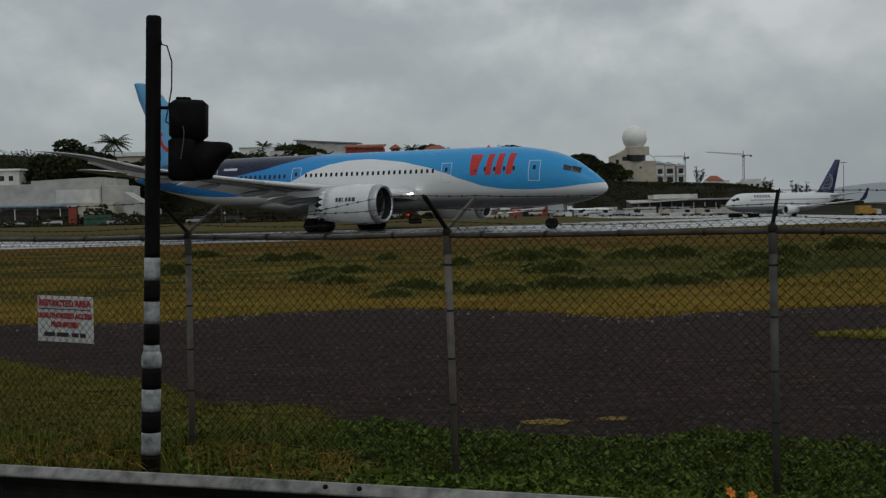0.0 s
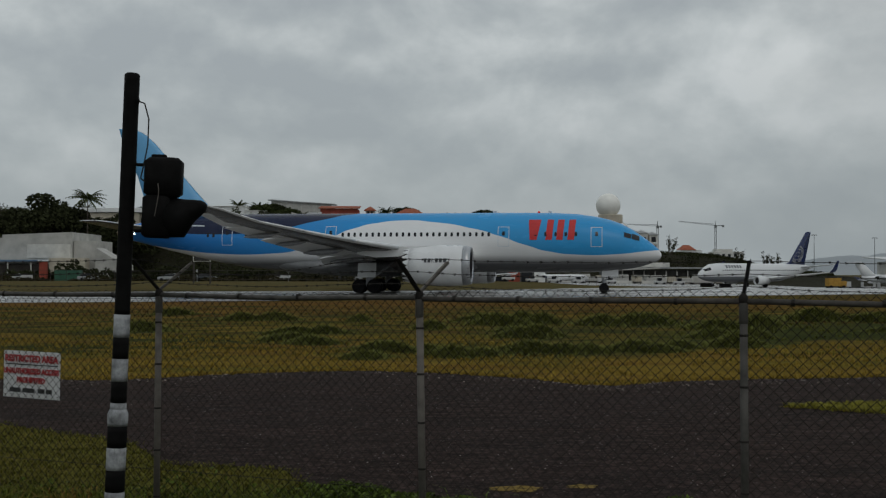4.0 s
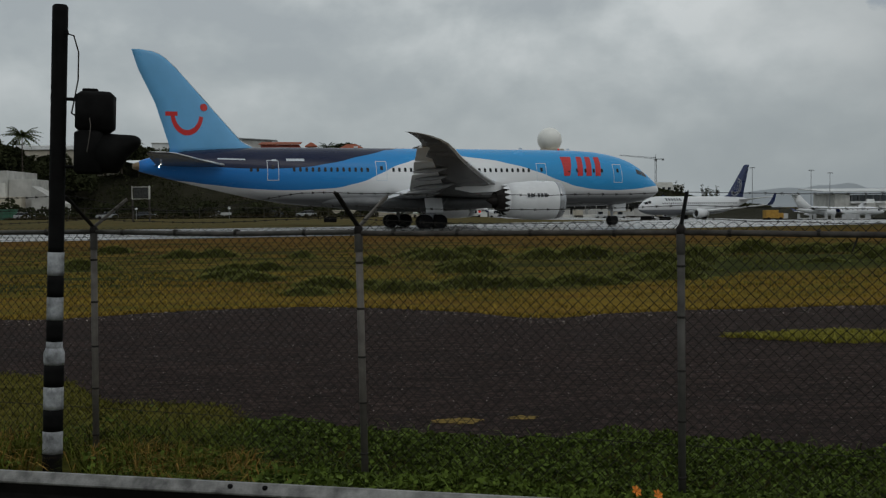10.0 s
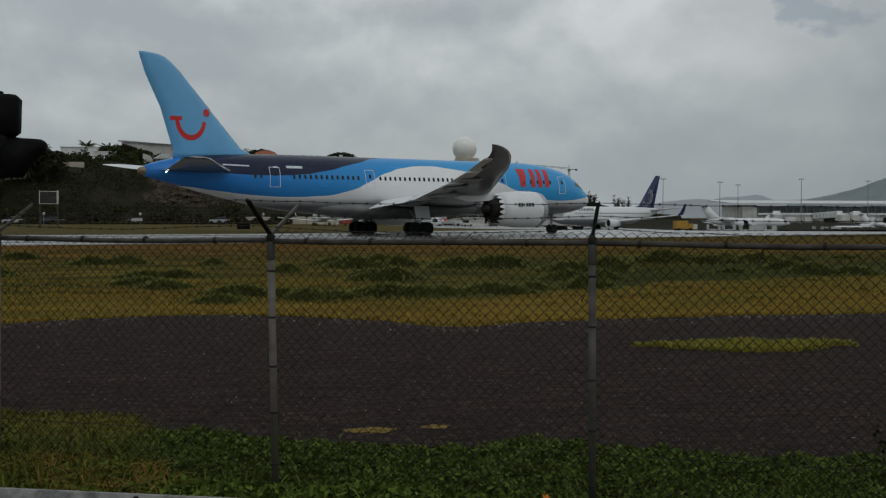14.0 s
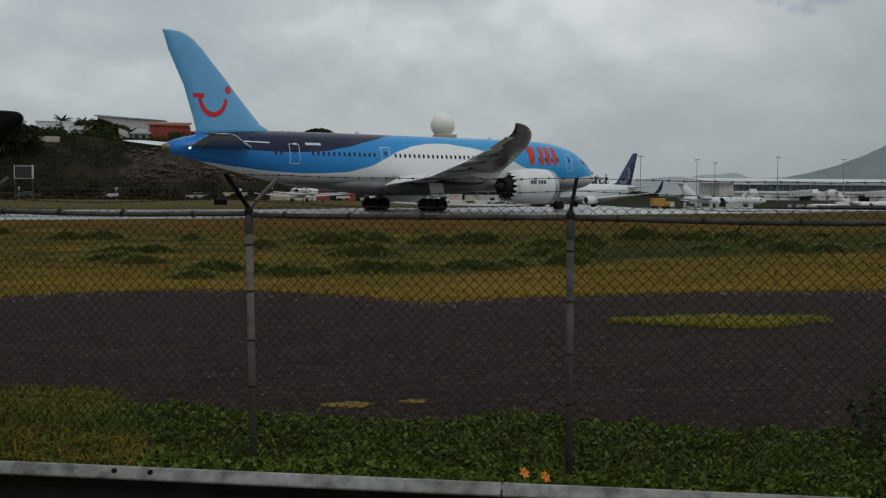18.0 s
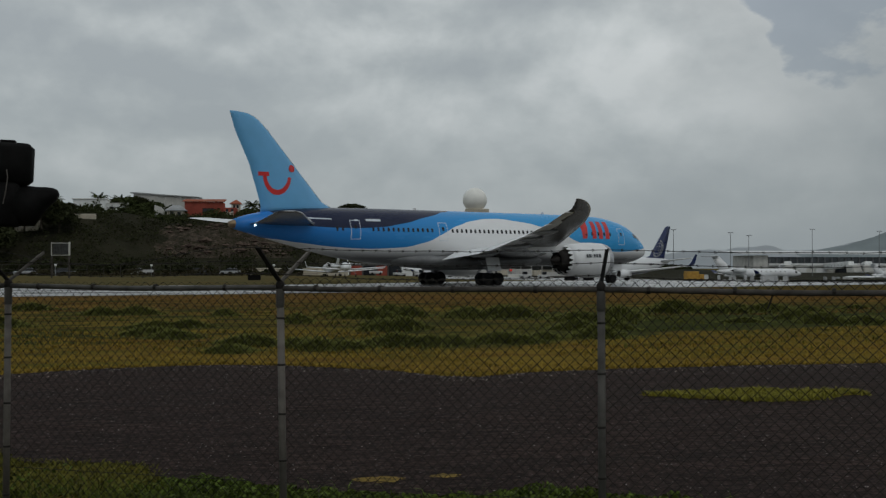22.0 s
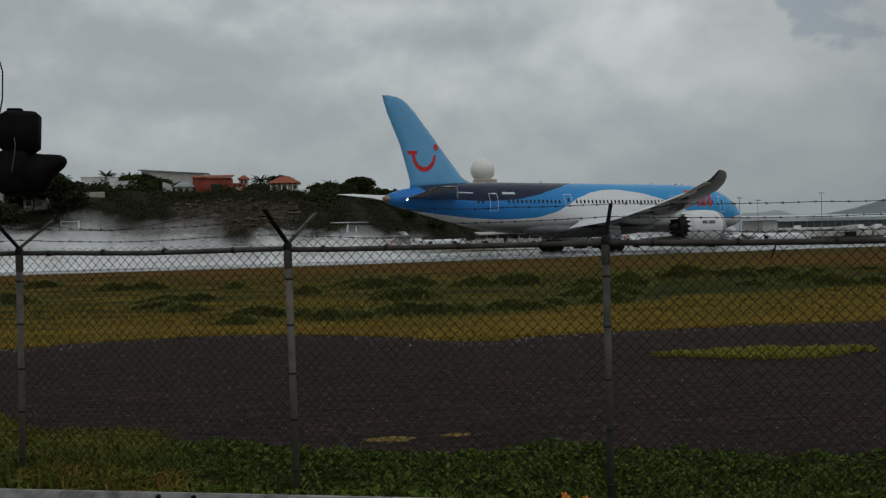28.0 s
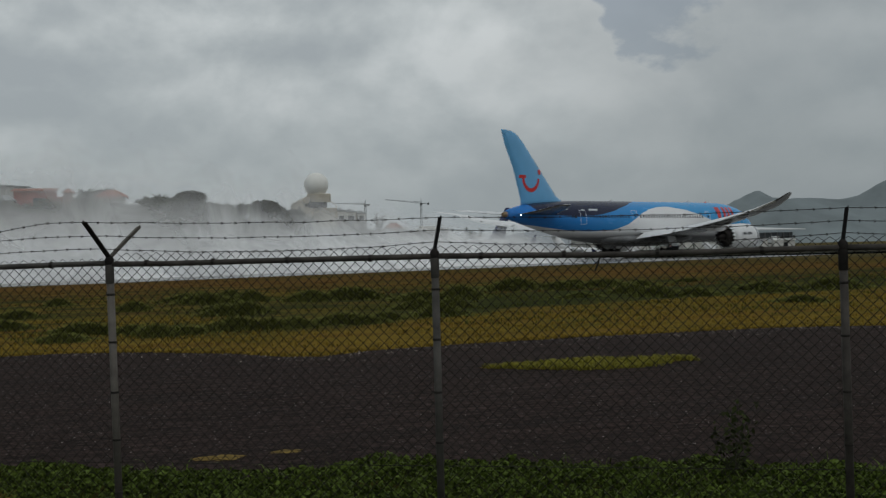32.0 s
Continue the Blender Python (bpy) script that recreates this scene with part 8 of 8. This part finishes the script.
# longer shoots among them
blades(scatter(2600, -3, 8, 4, 11.3, lambda x, y: verge(x, y) and x > -1.8, 0.03, 2), 0.22, 0.007, 0.9, rnd, LEAF_WEED, "weed_shoots", "thin green shoots among the weeds")
blades(scatter(6000, -8, -0.4, 7, 11.2, lambda x, y: verge(x, y) and x < -0.9 + 0.8 * noise.noise(Vector((x, y, 8))), 0.05, 5), 0.30, 0.007, 1.1, rnd, varied("long_green_grass", (0.076, 0.088, 0.014), 0.9, 0.55, 0.03), "long_grass", "long green grass beside the fence")
blades(scatter(1700, -5.5, -0.2, 8, 11.6, lambda x, y: verge(x, y) and straw_here(x, y), 0.08, 9), 0.27, 0.006, 1.5, rnd, STRAW, "straw", "fallen dry straw-coloured grass")
blades(scatter(22000, -12, -0.9, 10.8, 21, lambda x, y: verge(x, y), 0.05, 4), 0.06, 0.010, 0.8, rnd, varied("verge_blades", (0.118, 0.112, 0.022), 0.9, 0.35, 0.05), "verge_grass", "short yellow-green grass on the verge")
# a green patch and worn paint on the asphalt
LOBES = ((7.75, 18.80, 1.0, 0.82), (6.45, 19.05, 0.65, 0.26), (8.95, 18.95, 0.55, 0.40), (7.05, 18.75, 0.6, 0.50))
for i, (cx, cy, rx_, ry_) in enumerate(LOBES):
    blob("grass_patch", cx, cy, rx_, ry_, GRASS, "thin yellow-green grass patch on the asphalt", z=0.017 + 0.003 * i, seed=3 + i)


def on_patch(x, y):
    """Thin grass grows in a few ragged lobes."""
    return any(((x - cx) / rx_) ** 2 + ((y - cy) / ry_) ** 2 + 0.9 * noise.noise(Vector((x * 2.6, y * 3.5, 4))) < 0.95 for cx, cy, rx_, ry_ in LOBES)


blades(scatter(7000, 5.2, 10.0, 17.7, 20.0, on_patch, 0.06, 4), 0.11, 0.010, 0.9, rnd, varied("patch_blades", (0.20, 0.185, 0.024), 0.8, 0.4, 0.1), "patch_grass", "thin grass growing through asphalt")
prand = np.random.RandomState(5)
for cx, cy, rx_, ry_, n in ((0.95, 11.93, 0.27, 0.17, 210), (1.63, 12.05, 0.14, 0.12, 90), (3.95, 10.05, 0.24, 0.10, 90)):
    v, f = [], []
    while len(f) < n:
        x, y = prand.uniform(-1, 1), prand.uniform(-1, 1)
        if x * x + y * y + 0.9 * noise.noise(Vector((x * 2.2 + cx, y * 2.2, 3))) > 0.75:
            continue
        o, sz = len(v), 0.010 + 0.022 * prand.rand()
        for q in range(6):
            a = q * math.pi / 3 + prand.rand() * 0.6
            k = sz * (0.6 + 0.7 * prand.rand())
            v.append((cx + x * rx_ + k * 1.6 * math.cos(a), cy + y * ry_ + k * math.sin(a), 0.0160 + 0.00003 * len(f)))
        f.append(tuple(range(o, o + 6)))
    tagged(mk("marking", v, f, YELLOW_LINE), "worn flakes of yellow paint on the asphalt", "marking", kind="structure")
blob("grass_patch", -4.3, 14.9, 0.8, 0.2, GRASS, "thin yellow-green grass patch on the asphalt", seed=9)
# pebbles
pv, pf = [], []
for i in range(9000):
    while True:
        x, y = -7 + 24 * rnd.rand(), 9 + 16 * rnd.rand()
        if sorted_edge(NEAR_EDGE, x) + 0.2 < y < sorted_edge(FAR_EDGE, x) - 0.1:
            break
    s = 0.003 + 0.009 * rnd.rand() ** 4
    o = len(pv)
    pv += [(x + s, y, 0.014), (x, y + s, 0.014), (x - s, y, 0.014), (x, y - s, 0.014), (x + 0.2 * s, y, 0.014 + s * 0.9)]
    pf += [(o, o + 1, o + 4), (o + 1, o + 2, o + 4), (o + 2, o + 3, o + 4), (o + 3, o, o + 4)]
tagged(mk("pebbles", pv, pf, varied("pale_pebbles", (0.17, 0.15, 0.14), 0.8, 0.8, 0.2)), "pale gravel pebbles scattered on the asphalt", "gravel", kind="stuff")
# stones washed up along the edge of the grass
pv, pf = [], []
for i in range(2600):
    x = -12 + 34 * rnd.rand()
    y = sorted_edge(FAR_EDGE, x) - 0.05 - abs(rnd.normal()) * 0.7
    s = 0.006 + 0.022 * rnd.rand() ** 4
    o = len(pv)
    pv += [(x + s, y, 0.012), (x, y + s, 0.012), (x - s, y, 0.012), (x, y - s, 0.012), (x + 0.2 * s, y, 0.012 + s * 0.9)]
    pf += [(o, o + 1, o + 4), (o + 1, o + 2, o + 4), (o + 2, o + 3, o + 4), (o + 3, o, o + 4)]
tagged(mk("stones", pv, pf, varied("edge_stones", (0.20, 0.17, 0.15), 0.8, 0.8, 0.2)), "pale stones along the edge of the grass", "gravel", kind="stuff")
# orange flowers
PETAL = worn("orange_petals", (0.75, 0.22, 0.01), 0.6, 0.0, 20, 0.2)
for x, y, z in ((1.74, 7.6, 0.32), (1.88, 7.6, 0.29)):
    fl = thing("flower", "orange flower among the weeds", "flower", Matrix.Translation((x, y, z)) @ pose(0, 0, 0, 55, 0, 20 * x), group="orange flowers")
    Geo().tube((0, -0.02, -0.3), (0, 0, 0), 0.003, 0.003, 5).make("stem", LEAF_WEED, fl)
    for k in range(6):
        a = k * math.pi / 3
        mk("petal", [(0, 0, 0), (0.03 * math.cos(a - 0.45), 0.03 * math.sin(a - 0.45), 0.012), (0.045 * math.cos(a), 0.045 * math.sin(a), 0.008), (0.03 * math.cos(a + 0.45), 0.03 * math.sin(a + 0.45), 0.012)], [(0, 1, 2, 3)], PETAL, fl)
# a thin sapling inside the fence
sap = thing("sapling", "thin leafy sapling behind the fence", "plant")
g, pts = Geo(), []
for i in range(7):
    a = Vector((4.85 + 0.2 * rnd.rand(), 9.0, 0))
    b_ = a + Vector((rnd.normal() * 0.14, rnd.normal() * 0.1, 0.45 + 0.3 * rnd.rand()))
    g.tube(a, b_, 0.003, 0.0015, 5)
    for k in range(34):
        pts.append(tuple(a.lerp(b_, 0.1 + 0.9 * rnd.rand()) + Vector((rnd.normal() * 0.04, rnd.normal() * 0.04, rnd.normal() * 0.03))))
g.make("stem", BARK, sap)
v, f = leaf_cloud(pts, 0.034, 1.8, 0.8)
mk("leaves", v.tolist(), f.tolist(), LEAF_MID, sap)

# a small light aircraft seen from the front across the runway
la = thing("light_aircraft", "small white light aircraft facing the runway", "airplane", pose(11.1, 215, 0, 0, 0, -96))
la.scale = (1.12, 1.12, 1.12)
Geo().rings([[(x, w * math.cos(2 * math.pi * i / 14), zc + w * 0.95 * math.sin(2 * math.pi * i / 14)) for i in range(14)] for x, w, zc in ((3.4, 0.12, 1.5), (3.0, 0.5, 1.55), (1.5, 0.8, 1.7), (-1.5, 0.8, 1.75), (-5.0, 0.3, 1.9), (-6, 0.1, 2.0))]).make("fuselage", WHITE_PLANE, la, "", True)
for side in (-1, 1):
    w_ = wing_mesh([(0.5, 1.3, 1.9, 1.2, 0.25), (6.2, 0.4, 1.2, 1.6, 0.15)], side).make("wing", WHITE_PLANE, la, "", True)
    wing_mesh([(6.2, 0.4, 1.2, 1.6, 0.12), (6.5, 0.0, 0.7, 2.5, 0.06)], side).make("winglet", WHITE_PLANE, w_)
    wing_mesh([(0.1, -5.0, 1.1, 2.1, 0.12), (2.2, -5.4, 0.7, 2.1, 0.06)], side).make("tailplane", WHITE_PLANE, la)
    wheel(la, 0.2, side * 1.6, 0.28, 0.16, 1)
    Geo().tube((0.2, side * 1.6, 0.3), (0.2, side * 1.2, 1.2), 0.05, 0.05, 6).make("strut", GREY_METAL, la)
Geo().box(0.9, 1.9, -0.55, 0.55, 2.05, 2.5, None, 0.12).make("windscreen", GLASS_DARK, la)
Geo().box(-5.9, -4.7, -0.05, 0.05, 2.0, 3.6).make("fin", WHITE_PLANE, la)
wheel(la, 2.5, 0, 0.24, 0.14, 1)
Geo().tube((2.5, 0, 0.3), (2.5, 0, 1.2), 0.05, 0.05, 6).make("strut", GREY_METAL, la)
# low apron clutter beyond the runway: crates and tugs
tug = thing("tow_tractor", "low white tow tractor on the apron", "tractor", pose(20.5, 268, 0, 0, 0, 5), group="apron tractors")
Geo().box(-1.4, 1.4, -0.7, 0.7, 0.25, 0.85, None, 0.08).make("body", PAINT_WHITE, tug)
Geo().box(-0.6, 0.4, -0.6, 0.6, 0.86, 1.55, None, 0.08).make("cab", GLASS_DARK, tug)
for x in (-0.9, 0.9):
    for y in (-0.6, 0.6):
        wheel(tug, x, y, 0.28, 0.2, 1)
for x, y, turn in ((26, 270, 12), (31, 272, 176), (37, 274, 6), (58, 286, 3), (63, 288, 180), (45, 279, 30)):
    copy_thing(tug, pose(x, y, lay(x, y), 0, 0, turn))

# ---- spray blown up behind the airliner ----
def spray_material(name, density, power):
    """Fine spray: it thins out upwards and towards the ends of each bank, with ragged wisps."""
    m = Mat(name, 1.0)
    t = m.t
    t.nodes.remove(m.b)
    gen = m.node("ShaderNodeSeparateXYZ")
    m.link(m.coord("Generated"), gen.inputs[0])
    wisps = m.noise(0.13, 5, 0.55, 0.6)
    top = m.math("ADD", 0.16, m.math("MULTIPLY", wisps, 0.88))
    up = m.math("SUBTRACT", 1.0, m.math("DIVIDE", gen.outputs["Z"], top), clamp=True)
    ends = m.math("SUBTRACT", 1.0, m.math("POWER", m.math("ABSOLUTE", m.math("SUBTRACT", m.math("MULTIPLY", gen.outputs["X"], 2.0), 1.0)), 2.0), clamp=True)
    alpha = m.math("MULTIPLY", m.math("MULTIPLY", m.math("POWER", up, power), ends), m.math("MULTIPLY", m.ramp(wisps, [(0.30, 0.45), (0.62, 1.0)]), density), clamp=True)
    d, tr, mix, clear, out = m.node("ShaderNodeBsdfDiffuse"), m.node("ShaderNodeBsdfTranslucent"), m.node("ShaderNodeMixShader"), m.node("ShaderNodeBsdfTransparent"), m.node("ShaderNodeMixShader")
    for n in (d, tr):
        n.inputs[0].default_value = (0.95, 0.955, 0.96, 1)
    mix.inputs[0].default_value = 0.25
    m.link(d.outputs[0], mix.inputs[1])
    m.link(tr.outputs[0], mix.inputs[2])
    m.link(alpha, out.inputs[0])
    m.link(clear.outputs[0], out.inputs[1])
    m.link(mix.outputs[0], out.inputs[2])
    m.link(out.outputs[0], t.nodes["Material Output"].inputs[0])
    return m.m


DENSE, MEDIUM, THIN = spray_material("dense_spray", 2.0, 0.9), spray_material("water_spray", 1.35, 1.1), spray_material("thin_spray", 1.15, 1.15)


def spray_bank(length, width, height, mat, seed, label):
    """A long rolling bank of spray: its rising flank and crest, open below and behind."""
    nx, na = 56, 18
    v, f = [], []
    for i in range(nx + 1):
        s = 2 * i / nx - 1
        for k in range(na + 1):
            u = -1 + 1.12 * k / na
            q = Vector((s * length * 0.12, u * 1.6, seed * 3))
            lump = 1 + 0.06 * noise.noise(q) + 0.03 * noise.noise(q * 2.4)
            v.append((s * length, width * u + 1.5 * noise.noise(Vector((s * 3, seed, 0))), height * lump * (1 - u * u)))
    f = [(i * (na + 1) + k, i * (na + 1) + k + 1, (i + 1) * (na + 1) + k + 1, (i + 1) * (na + 1) + k) for i in range(nx) for k in range(na)]
    return tagged(mk("spray_bank", v, f, mat, smooth=True), label, "water spray", "spray behind the airliner", "stuff")


LOW, MID, TALL, WISP = (18, 15, 6.4, DENSE), (22, 15, 11.0, MEDIUM), (27, 15, 19.5, THIN), (22, 15, 10.5, THIN)
# kind, place along the runway where it settles, birth, seconds to full height
BANKS = [(LOW, -75, 23.0, 6.0), (LOW, -50, 23.2, 6.0), (LOW, -25, 24.5, 5.0), (LOW, -6, 27.4, 2.4), (LOW, 5, 29.2, 1.8), (LOW, 13, 30.4, 1.6),
         (WISP, 27, 29.4, 2.0, 26), (MID, -70, 24.8, 4.6), (MID, -44, 25.2, 4.2), (MID, -22, 26.9, 2.6), (MID, -4, 29.0, 2.4),
         (TALL, -62, 26.0, 4.8), (TALL, -38, 26.6, 4.6), (TALL, -16, 28.6, 3.8)]


def spray_ways():
    """Each bank wells up behind the engines, is thrown back along the runway and drifts."""
    h = radians(28.5)
    along = Vector((math.cos(h), math.sin(h), 0))
    origin = Vector((20.0, 131.5, 0))
    out = []
    for i, (size, s, born, grow, *aside) in enumerate(BANKS):
        ob = spray_bank(*size, i + 1, "low dense bank of white water spray" if size is LOW else "drifting haze of white water spray")
        high = size[2] * 1.1
        turn = 28.5 + 4 * math.sin(i * 2.1)
        home = origin + Vector((-along.y, along.x, 0)) * (aside[0] if aside else 0.0)
        start = home + along * (s + 6)
        rows = [(0.0, pose(start.x, start.y, -high - 2, 0, 0, turn)), (born - 0.5, pose(start.x, start.y, -high - 2, 0, 0, turn)), (born, pose(start.x, start.y, -high, 0, 0, turn))]
        for k in (0.15, 0.35, 0.6, 1.0, 1.6, 2.6, 4.0):
            age = grow * k
            if born + age > 33:
                break
            p = home + along * (s + 6 * math.exp(-age / 1.2) - 1.6 * age)
            z = -high * (1 - min(1.0, k)) ** 1.3 - 0.2
            rows.append((born + age, pose(p.x, p.y, z, 0, 0, turn)))
        if rows[-1][0] < 32.0:
            last = rows[-1]
            p = last[1].translation - along * 1.6 * (33 - last[0])
            rows.append((33.0, pose(p.x, p.y, -0.2, 0, 0, turn)))
        out.append((ob, rows))
    return out


def motions():
    walk(jet, AIRLINER_WAY)
    for bank, rows in spray_ways():
        walk(bank, rows)


motions()
